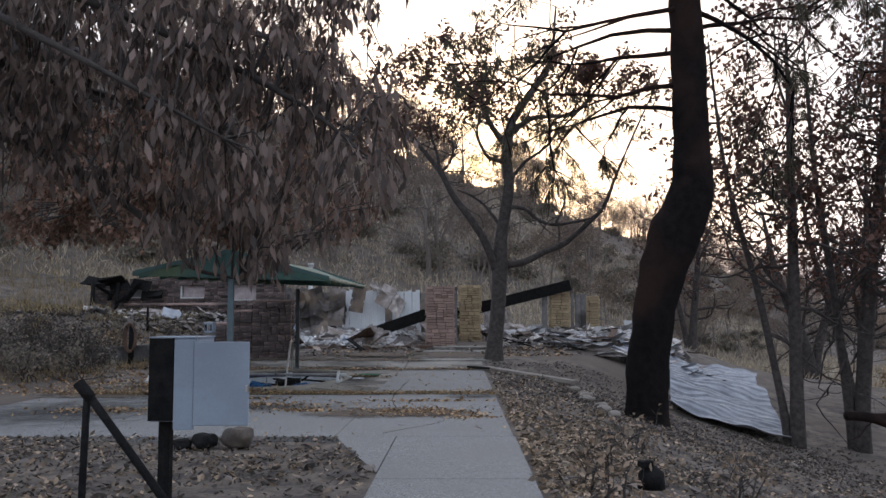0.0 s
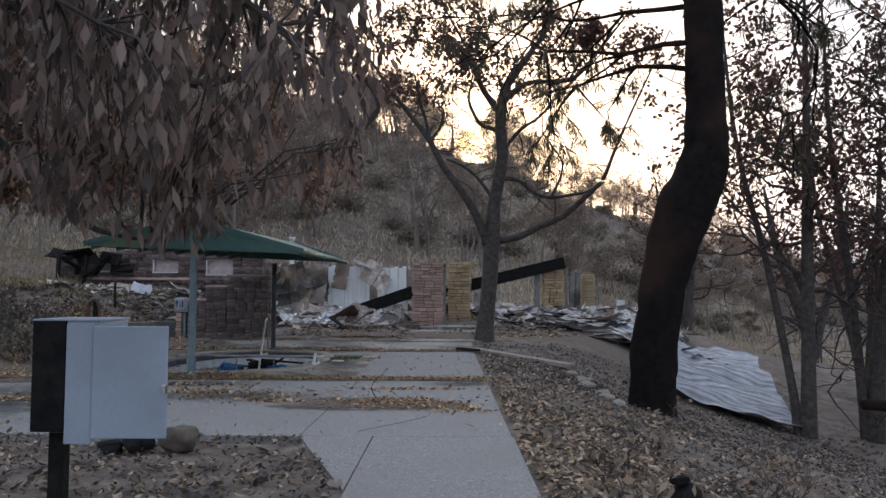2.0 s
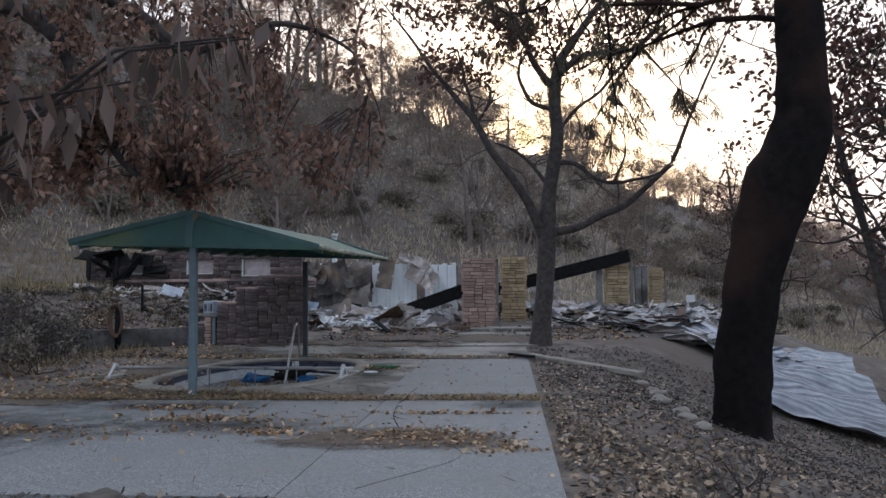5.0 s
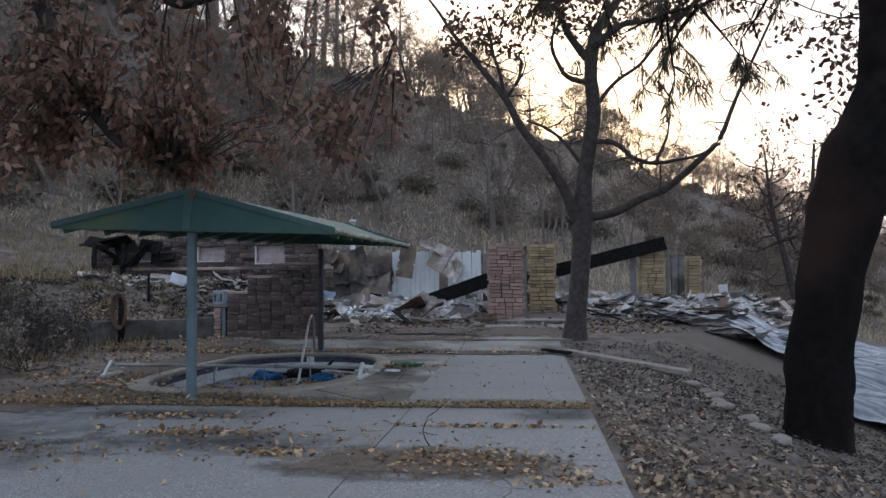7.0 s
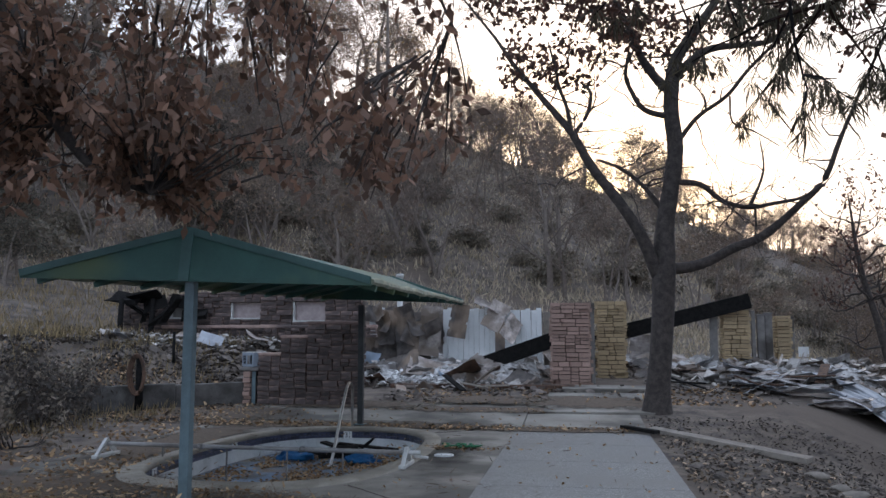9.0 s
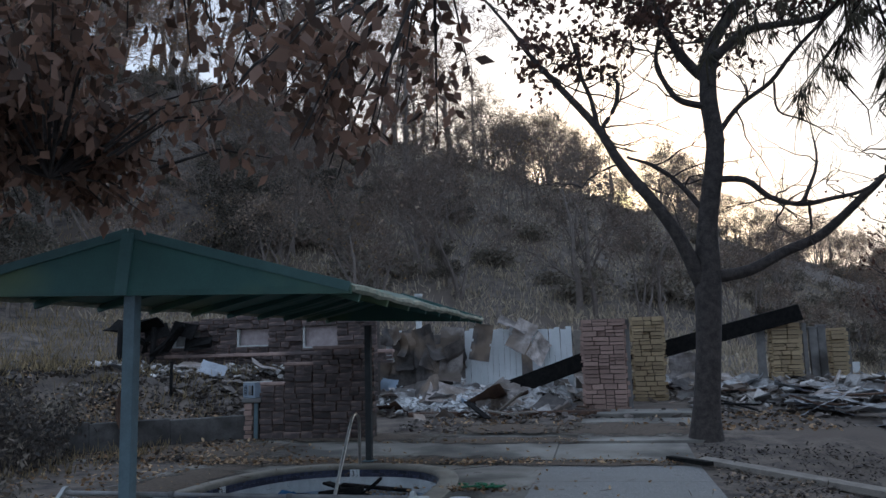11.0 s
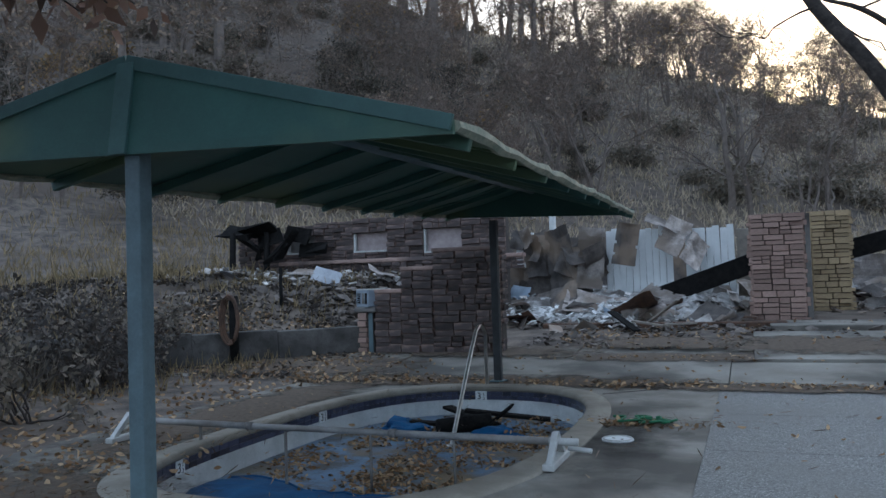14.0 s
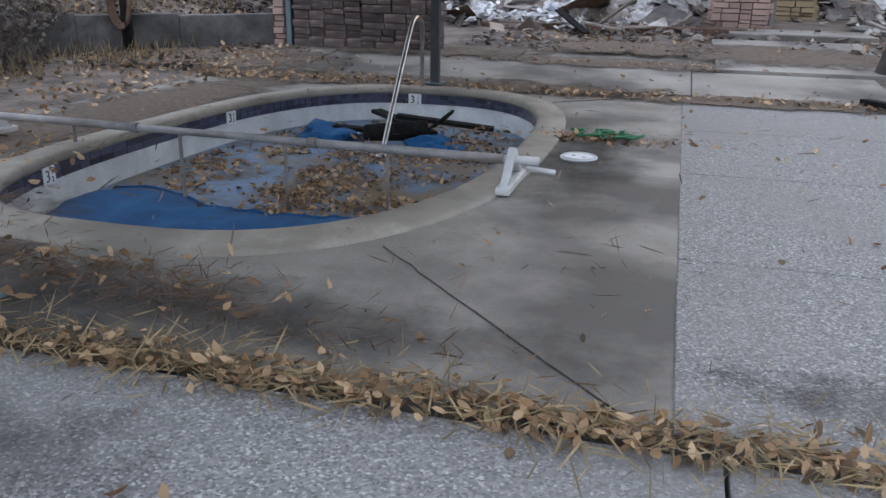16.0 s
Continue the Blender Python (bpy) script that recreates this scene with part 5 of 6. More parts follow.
def build_oak():
    rng, nr = random.Random(4), np.random.default_rng(4)
    t = thing("oak_tree", "scorched oak with dark bare limbs and sparse leaves before the ruin", "tree")
    V, F, tips = [], [], []
    y = 24.6
    trunk = limb(V, F, [(1.0, y, -0.1, 0.36), (1.04, y, 0.5, 0.25), (1.12, y, 1.3, 0.22), (1.18, y, 2.05, 0.22), (1.23, y, 3.01, 0.23), (1.28, y, 3.87, 0.18), (1.41, y, 4.63, 0.17), (1.52, y, 5.4, 0.165), (1.46, y, 6.18, 0.155), (1.51, y + 0.1, 6.85, 0.15), (1.64, y + 0.3, 7.4, 0.13), (1.99, y + 0.4, 7.93, 0.11), (2.38, y + 0.5, 8.5, 0.09), (2.9, y + 0.6, 9.4, 0.06), (3.1, y + 0.7, 11.2, 0.03)], 12)
    L = [
        [(1.15, y, 2.77, 0.19), (0.78, y - 0.2, 3.63, 0.15), (0.38, y - 0.3, 4.28, 0.14), (-0.18, y - 0.3, 5.06, 0.125), (-0.54, y - 0.3, 5.74, 0.10), (-1.18, y - 0.3, 6.56, 0.08), (-1.73, y - 0.3, 7.27, 0.06), (-2.11, y - 0.3, 7.87, 0.045), (-2.9, y - 0.4, 8.9, 0.02)],
        [(-0.54, y - 0.3, 5.68, 0.07), (-0.64, y - 0.25, 6.3, 0.055), (-0.8, y - 0.3, 6.76, 0.05), (-0.85, y - 0.3, 7.11, 0.045), (-1.0, y - 0.3, 7.7, 0.02)],
        [(-0.49, y - 0.3, 5.74, 0.055), (-0.23, y - 0.3, 6.12, 0.05), (-0.15, y - 0.3, 6.56, 0.045), (-0.31, y - 0.3, 6.76, 0.025)],
        [(1.25, y, 4.15, 0.07), (0.84, y + 0.1, 4.72, 0.055), (0.42, y + 0.1, 5.07, 0.05), (-0.05, y + 0.1, 5.27, 0.03)],
        [(1.2, y + 0.1, 2.95, 0.16), (1.96, y + 0.2, 3.07, 0.13), (2.59, y + 0.2, 3.38, 0.12), (3.21, y + 0.2, 3.64, 0.11), (3.94, y + 0.2, 4.27, 0.09), (4.4, y + 0.2, 4.75, 0.075), (4.75, y + 0.2, 5.6, 0.06), (5.3, y, 6.9, 0.04), (6.3, y, 9.0, 0.02)],
        [(1.42, y, 4.72, 0.09), (1.97, y - 0.1, 4.65, 0.075), (2.37, y - 0.1, 4.31, 0.065), (2.87, y - 0.1, 4.16, 0.06), (3.37, y - 0.1, 4.23, 0.05), (3.87, y - 0.1, 4.33, 0.04), (4.35, y, 4.62, 0.025)],
        [(2.9, y - 0.1, 4.2, 0.05), (3.2, y, 4.9, 0.03), (3.15, y, 5.6, 0.012)],
        [(1.42, y, 6.08, 0.09), (0.91, y - 0.2, 6.2, 0.075), (0.66, y - 0.2, 6.61, 0.06), (0.56, y - 0.2, 6.95, 0.05), (0.66, y - 0.2, 7.6, 0.02)],
        [(1.52, y + 0.1, 6.6, 0.15), (1.24, y + 0.3, 6.96, 0.13), (0.93, y + 0.3, 7.44, 0.11), (0.72, y + 0.3, 8.04, 0.09), (0.46, y + 0.3, 8.64, 0.06), (-0.4, y + 0.4, 10.2, 0.025)],
        [(1.56, y, 6.95, 0.12), (2.15, y - 0.2, 7.36, 0.10), (2.77, y - 0.2, 7.44, 0.085), (3.44, y - 0.2, 7.51, 0.075), (4.02, y - 0.2, 8.08, 0.06), (5.2, y, 9.6, 0.025)],
        [(1.5, y + 0.1, 5.4, 0.075), (1.77, y + 0.5, 5.85, 0.065), (2.1, y + 0.5, 6.23, 0.06), (2.65, y + 0.5, 6.61, 0.055), (3.1, y + 0.5, 7.15, 0.05), (3.76, y + 0.5, 7.8, 0.04), (4.9, y + 0.5, 8.9, 0.015)],
        [(2.71, y + 0.5, 6.6, 0.03), (2.74, y + 0.5, 6.05, 0.026), (3.15, y + 0.5, 5.84, 0.022), (3.66, y + 0.5, 5.5, 0.012)],
        [(0.8, y + 0.3, 7.9, 0.05), (0.1, y + 0.2, 8.4, 0.04), (-0.9, y + 0.1, 8.7, 0.025), (-1.7, y, 8.5, 0.012)],
    ]
    lines = [limb(V, F, [(a, b, c, r * 0.8) for a, b, c, r in l], 8) for l in L]
    for k, l in enumerate(lines):
        more = twiggy(V, F, l, rng, 10 if k not in (2, 3, 6, 11) else 4, 0.95, 0.25, 2, 0.02, 0.06)
        if k in (1, 4, 7, 8, 9, 10, 12):
            tips += more
        elif k == 0:
            tips += [p for p in more if p.z > 7.2]
    tips += twiggy(V, F, trunk, rng, 16, 1.5, 0.72, 2, 0.03)
    link_mesh("trunk", V, F, "bark", t, "", True)
    tips = [p for p in tips if p.z > 6.9 + 0.5 * (p.x > 0)]
    keep = [p for p in tips if rng.random() < 0.3 + 0.25 * (p.z > 8.2)]
    leaf_mesh("crown", near_points(keep, 8, 0.12, nr), "leaf_oak", t, 0.16, 0.09, nr, 0.35, "sparse scorched brown leaves")
    return t


def needle_tufts(name, parent, tips, nr, per=26, length=0.34):
    T = np.repeat(np.array([tuple(p) for p in tips]), per, 0) + nr.normal(size=(len(tips) * per, 3)) * 0.03
    return leaf_mesh(name, T, "needle", parent, length, 0.012, nr, 0.62, "drooping dead needles", 0.1)


def build_pine():
    rng, nr = random.Random(9), np.random.default_rng(9)
    t = thing("burnt_pine", "tall pine with a bent charred black trunk on the bank", "tree")
    V, F = [], []
    x, y, z = 3.78, 17.0, lift_of(3.78, 17.0) - 0.1
    P = [(x, y, z - 0.1, 0.50), (x + 0.02, y, z + 0.25, 0.45), (x + 0.08, y, z + 1.2, 0.42), (x + 0.3, y, z + 2.6, 0.43), (x + 0.6, y, z + 3.7, 0.52), (x + 0.88, y, z + 4.25, 0.50), (x + 1.08, y, z + 5.0, 0.42), (x + 1.08, y, z + 6.2, 0.37), (x + 1.04, y, z + 8.2, 0.34), (x + 1.0, y, z + 12, 0.27), (x + 0.9, y, z + 17, 0.12)]
    trunk = smooth_line(P, 6)
    base = len(V)
    tube(V, F, [p[:3] for p in trunk], [p[3] for p in trunk], 22)
    for i in range(base, len(V)):
        v = V[i]
        V[i] = v + Vector((noise.noise(v * 2.6), noise.noise(v * 2.6 + Vector((9, 0, 0))), 0)) * 0.05 + Vector((noise.noise(Vector((v.x * 9, v.y * 9, v.z * 2))), noise.noise(Vector((v.x * 9, v.y * 9, v.z * 2 + 7))), 0)) * 0.025
    link_mesh("trunk", V, F, "bark_black", t, "charred black trunk", True)
    tips = []
    for zz, dx, dy, dz, l in ((6.5, -1.0, 0.2, 0.05, 2.6), (7.2, -1.0, -0.2, 0.1, 3.0), (7.6, -0.9, 0.5, 0.15, 3.2), (8.1, -1.0, 0.1, 0.1, 3.2), (8.8, -0.8, -0.4, 0.1, 3.0), (9.3, 0.9, 0.2, 0.1, 3.0), (8.6, 1.0, -0.1, 0.0, 3.0), (8.0, 1.0, 0.3, 0.1, 2.8), (9.8, -1.0, 0.3, 0.1, 3.4), (10.4, 1.0, 0.1, 0.2, 3.4), (10.8, -0.6, -0.8, 0.1, 3.0), (9.6, 0.5, -0.9, 0.0, 2.8), (11.5, -1, 0, 0.2, 3.0), (12, 0.8, 0.5, 0.2, 3.0), (13, 0.2, -1, 0.2, 2.6), (14, -0.7, 0.6, 0.3, 2.2), (15.2, 0.8, 0.1, 0.3, 1.8)):
        q = min(trunk, key=lambda p: abs(p[2] - (z + zz)))
        V, F = [], []
        grow(V, F, tips, q[:3], (dx, dy, dz), l, 0.06, 2, rng, 0.7, -0.12, 6, 0.62, 4, 0.18, 0.03)
        link_mesh("branch", V, F, "bark_black", t)
    ends = [p for p in tips if rng.random() < 0.6]
    needle_tufts("needles", t, ends, nr)
    return t


def build_right_tree(x, y, stems, seed, h, leaves, label):
    rng, nr = random.Random(seed), np.random.default_rng(seed)
    t = thing("bank_tree", label, "tree", group="trees on the bank")
    V, F, tips = [], [], []
    z = lift_of(x, y)
    for dx, dy, r, lean in stems:
        P = [(x + dx * 0.15, y + dy * 0.15, z - 0.15, r * 1.3), (x + dx * 0.3, y + dy * 0.3, z + 1.2, r), (x + dx * 0.6 + lean * 0.3, y + dy * 0.6, z + h * 0.38, r * 0.85), (x + dx + lean * 0.7, y + dy, z + h * 0.66, r * 0.6), (x + dx * 1.2 + lean, y + dy, z + h, r * 0.2)]
        L = limb(V, F, P, 9, 5)
        tips += twiggy(V, F, L, rng, 18, h * 0.21, 0.4, 2, r * 0.35, 0.0, 0.25)
    link_mesh("trunk", V, F, "bark", t, "", True)
    leaf_mesh("crown", near_points([p for p in tips if rng.random() < leaves * 0.8 and p.z > z + h * 0.42], 7, 0.18, nr), "leaf_oak", t, 0.17, 0.10, nr, 0.4, "sparse red-brown leaves")
    return t


def hanging_tree():
    """The tree beside the path whose dry branches hang over it."""
    rng, nr = random.Random(12), np.random.default_rng(12)
    t = thing("overhanging_tree", "leaning tree with curtains of dry brown hanging leaves", "tree")
    V, F = [], []
    limb(V, F, [(-6.6, 5.2, -0.2, 0.4), (-6.5, 5.3, 1.5, 0.3), (-6.0, 5.3, 3.6, 0.26), (-5.4, 5.3, 5.4, 0.2), (-5.0, 5.2, 8.0, 0.1)], 12)
    L = [
        [(-6.0, 5.3, 3.6, 0.13), (-4.6, 5.2, 3.9, 0.08), (-3.2, 5.3, 3.75, 0.055), (-2.0, 5.3, 3.3, 0.035), (-1.0, 5.2, 2.75, 0.018), (-0.5, 5.1, 2.35, 0.008)],
        [(-5.6, 5.3, 4.9, 0.12), (-4.0, 5.0, 5.0, 0.08), (-2.4, 5.0, 4.8, 0.05), (-1.2, 5.0, 4.1, 0.03), (-0.6, 5.0, 3.5, 0.01)],
        [(-6.1, 5.3, 3.2, 0.1), (-4.4, 5.6, 3.0, 0.06), (-3.0, 5.8, 2.6, 0.04), (-2.1, 5.9, 2.0, 0.022), (-1.9, 6.0, 1.75, 0.016), (-1.55, 6.0, 1.66, 0.008)],
        [(-5.3, 5.3, 5.5, 0.1), (-3.8, 6.3, 5.6, 0.07), (-2.0, 6.6, 5.0, 0.04), (-1.0, 6.4, 4.2, 0.015)],
        [(-4.6, 5.2, 3.9, 0.05), (-3.4, 4.7, 3.5, 0.035), (-2.2, 4.6, 2.9, 0.02), (-1.3, 4.7, 2.4, 0.008)],
        [(-6.0, 5.3, 3.4, 0.07), (-4.6, 6.2, 3.6, 0.05), (-3.2, 6.6, 3.3, 0.03), (-1.9, 6.6, 2.9, 0.012)],
    ]
    lines = [limb(V, F, l, 8, 6) for l in L]
    flat = [p for l in lines for p in l if p[0] > -4.6]
    ends = []
    while len(ends) < 760:
        x, y = rng.uniform(-4.4, -0.32), rng.uniform(4.6, 6.6)
        lo = 1.67 + 0.35 * max(0.0, x + 1.0) + (0.5 * near(x, -1.9, -2.3)) + 0.25 * noise.noise((x * 2, y, 0))
        hi = 5.4 - 0.45 * (x + 4.0) + 0.1
        if x > -0.9 and rng.random() < 0.55:
            continue
        ends.append(Vector((x, y, rng.uniform(lo + 0.12, max(hi, lo + 0.4)))))
    pts = []
    for e in ends:
        a = min(flat, key=lambda p: (p[0] - e.x) ** 2 + (p[1] - e.y) ** 2 + 0.5 * (p[2] - e.z) ** 2)
        a = Vector(a[:3])
        if (a - e).length > 1.1:
            a = e + (a - e).normalized() * 0.8
        mid = a.lerp(e, 0.5) + Vector((0, 0, 0.12))
        tube(V, F, [a, mid, e], [0.008, 0.006, 0.003], 4, False)
        for k in range(22):
            u = rng.uniform(0.25, 1.0)
            q = a.lerp(mid, u * 2) if u < 0.5 else mid.lerp(e, u * 2 - 1)
            if u > 0.45 or rng.random() < 0.3:
                pts.append(q + Vector((rng.gauss(0, 0.05), rng.gauss(0, 0.05), rng.gauss(0, 0.04))))
    link_mesh("trunk", V, F, "bark_dark", t, "", True)
    leaf_mesh("crown", pts, "leaf_dry", t, 0.12, 0.038, nr, 0.8, "long dry hanging leaves")
    return t


def brown_oak():
    """The oak whose low boughs reach over the canopy."""
    rng, nr = random.Random(14), np.random.default_rng(14)
    t = thing("brown_oak", "oak with rust brown dead leaves, its low boughs over the canopy", "tree")
    V, F = [], []
    limb(V, F, [(-8.6, 11.5, -0.2, 0.55), (-8.5, 11.6, 1.5, 0.42), (-8.2, 11.9, 3.6, 0.36), (-7.6, 12.3, 6.0, 0.26), (-7.2, 12.6, 9.0, 0.12)], 14)
    L = [
        [(-8.2, 12.0, 3.8, 0.2), (-7.2, 13.0, 4.9, 0.15), (-6.2, 13.7, 5.2, 0.12), (-5.55, 14.0, 4.8, 0.10), (-5.25, 14.0, 4.1, 0.085), (-4.75, 14.0, 3.3, 0.05), (-4.4, 14.0, 2.95, 0.03), (-3.9, 13.9, 2.75, 0.01)],
        [(-7.7, 12.3, 5.6, 0.2), (-6.2, 13.6, 5.8, 0.14), (-4.8, 14.2, 5.3, 0.1), (-4.1, 14.3, 4.75, 0.09), (-3.6, 14.2, 4.7, 0.07), (-2.6, 14.0, 4.9, 0.04), (-1.7, 13.8, 4.5, 0.02), (-1.4, 13.8, 4.0, 0.01)],
        [(-7.4, 12.5, 7.0, 0.16), (-5.8, 13.8, 7.0, 0.11), (-4.0, 14.2, 6.6, 0.07), (-2.2, 14.0, 5.8, 0.03), (-1.3, 13.8, 5.1, 0.01)],
        [(-6.3, 13.7, 5.2, 0.06), (-6.0, 13.2, 4.2, 0.05), (-5.9, 13.0, 3.4, 0.03), (-5.7, 13.0, 2.9, 0.01)],
    ]
    lines = [limb(V, F, l, 9, 6) for l in L]
    flat = [p for l in lines for p in l if p[0] > -7]
    ends = []
    while len(ends) < 640:
        x, y = rng.uniform(-7.6, -1.3), rng.uniform(12.9, 14.9)
        lo = 2.62 + 0.35 * noise.noise((x * 1.3, y * 0.7, 8)) + 0.9 * near(x, -1.9, -1.2) + 0.45 * math.exp(-((x + 3.1) / 0.45) ** 2)
        z = lo + abs(rng.gauss(0, 1.5))
        if z > 7.4 or noise.noise((x * 1.7, y * 1.2, z * 1.5)) < 0.0 or (x > -2.7 and rng.random() < 0.7):
            continue
        ends.append(Vector((x, y, z)))
    pts = []
    for e in ends:
        a = Vector(min(flat, key=lambda p: (p[0] - e.x) ** 2 + (p[1] - e.y) ** 2 + 0.6 * (p[2] - e.z) ** 2)[:3])
        if (a - e).length > 1.1:
            a = e + (a - e).normalized() * 0.8
        mid = a.lerp(e, 0.5) + Vector((0, 0, 0.1))
        tube(V, F, [a, mid, e], [0.012, 0.008, 0.004], 4, False)
        for k in range(20):
            u = rng.uniform(0.5, 1.0)
            pts.append(mid.lerp(e, u * 2 - 1) + Vector((rng.gauss(0, 0.07), rng.gauss(0, 0.07), rng.gauss(0, 0.06))))
    link_mesh("trunk", V, F, "bark_dark", t, "", True)
    leaf_mesh("crown", pts, "leaf_rust", t, 0.115, 0.062, nr, 0.5, "clusters of rust brown dead leaves")
    return t


build_oak()
build_pine()
build_right_tree(8.35, 20.9, ((0.2, 0, 0.17, -0.1), (-0.9, 0.6, 0.1, -0.6)), 3, 10.5, 0.8, "slim multi-stemmed tree with sparse red-brown leaves")
build_right_tree(10.2, 21.6, ((0.5, 0, 0.2, 0.6), (-0.5, 0.4, 0.12, -0.2)), 5, 11.0, 0.85, "slim forked tree with red-brown leaves")
build_right_tree(11.0, 20.2, ((0.3, 0, 0.22, 0.9), (0.9, 0.5, 0.1, 1.2)), 6, 10.0, 0.95, "slim leaning tree with red-brown leaves")
build_right_tree(12.4, 26.0, ((0.2, 0, 0.15, 0.3), (-0.8, 0.5, 0.12, -0.5)), 7, 8.5, 0.5, "thin tree on the bank with few leaves")
build_right_tree(15.2, 36.0, ((-0.6, 0, 0.26, -1.2), (0.8, 0.2, 0.2, 0.8)), 8, 7.5, 0.12, "crooked bare tree with curling limbs")
build_right_tree(12.0, 43.0, ((0.2, 0, 0.22, 0.4), (-0.8, 0.2, 0.16, -0.5)), 18, 8.5, 0.3, "tall bare tree beyond the ruin")
hanging_tree()
brown_oak()


def far_tree(name, label, seed, h, leaves, mat, kind_of):
    rng, nr = random.Random(seed), np.random.default_rng(seed)
    t = thing(name, label, "tree", group="trees on the hillside")
    V, F, tips = [], [], []
    if kind_of == "conifer":
        tube(V, F, [(0, 0, -0.3), (0.1, 0, h * 0.5), (0.05, 0, h)], [0.22, 0.13, 0.02], 6)
        for k in range(46):
            u = rng.uniform(0.3, 0.98)
            l = (1 - u) * h * 0.26 + 0.35
            w = rng.uniform(0, 2 * math.pi)
            p, d = Vector((0, 0, u * h)), Vector((math.cos(w), math.sin(w), 0.12))
            tube(V, F, [p, p + d * l * 0.6, p + d * l + Vector((0, 0, -0.1))], [0.035, 0.02, 0.006], 3, False)
            tips += [p + d * l * a for a in (0.4, 0.6, 0.8, 1.0)]
    else:
        stems = 1 if kind_of == "oak" else 3
        for k in range(stems):
            w0 = 2.1 * k + rng.uniform(0, 1)
            lean = 0.06 if stems == 1 else 0.28
            line, p = [], Vector((0, 0, -0.4))
            d = Vector((math.cos(w0) * lean, math.sin(w0) * lean, 1)).normalized()
            for q in range(8):
                line.append((p.x, p.y, p.z, (0.21 if stems == 1 else 0.14) * (1 - q / 8.5)))
                d = (d + Vector((rng.gauss(0, 0.13), rng.gauss(0, 0.13), 0.05))).normalized()
                p = p + d * h * 0.115
            tube(V, F, [a[:3] for a in line], [a[3] for a in line], 5, False)
            for b in range(8 if stems == 1 else 4):
                u = rng.uniform(0.25, 0.98) if b else 1.0
                a = line[min(7, int(u * 8))]
                w = 2.4 * b + rng.uniform(-0.5, 0.5)
                grow(V, F, tips, a[:3], (math.cos(w), math.sin(w), 0.35 + 0.9 * u), h * (0.36 - 0.17 * u), 0.07 * (1.2 - u), 2, rng, 0.75, 0.16, 4, 0.68, 3, 0.2)
    link_mesh("trunk", V, F, "bark_far", t)
    if kind_of != "conifer":
        leaf_mesh("twig_mass", near_points(tips, 5, 0.22, nr), "twig", t, 0.55, 0.03, nr, -0.15, "fine bare twigs", 0.15)["kind"] = "stuff"
    if leaves:
        P = near_points([p for p in tips if rng.random() < min(1, leaves)], max(2, round(leaves * 6)), 0.34, nr)
        leaf_mesh("crown", P, mat, t, 0.27, 0.16, nr, 0.25)
    return t


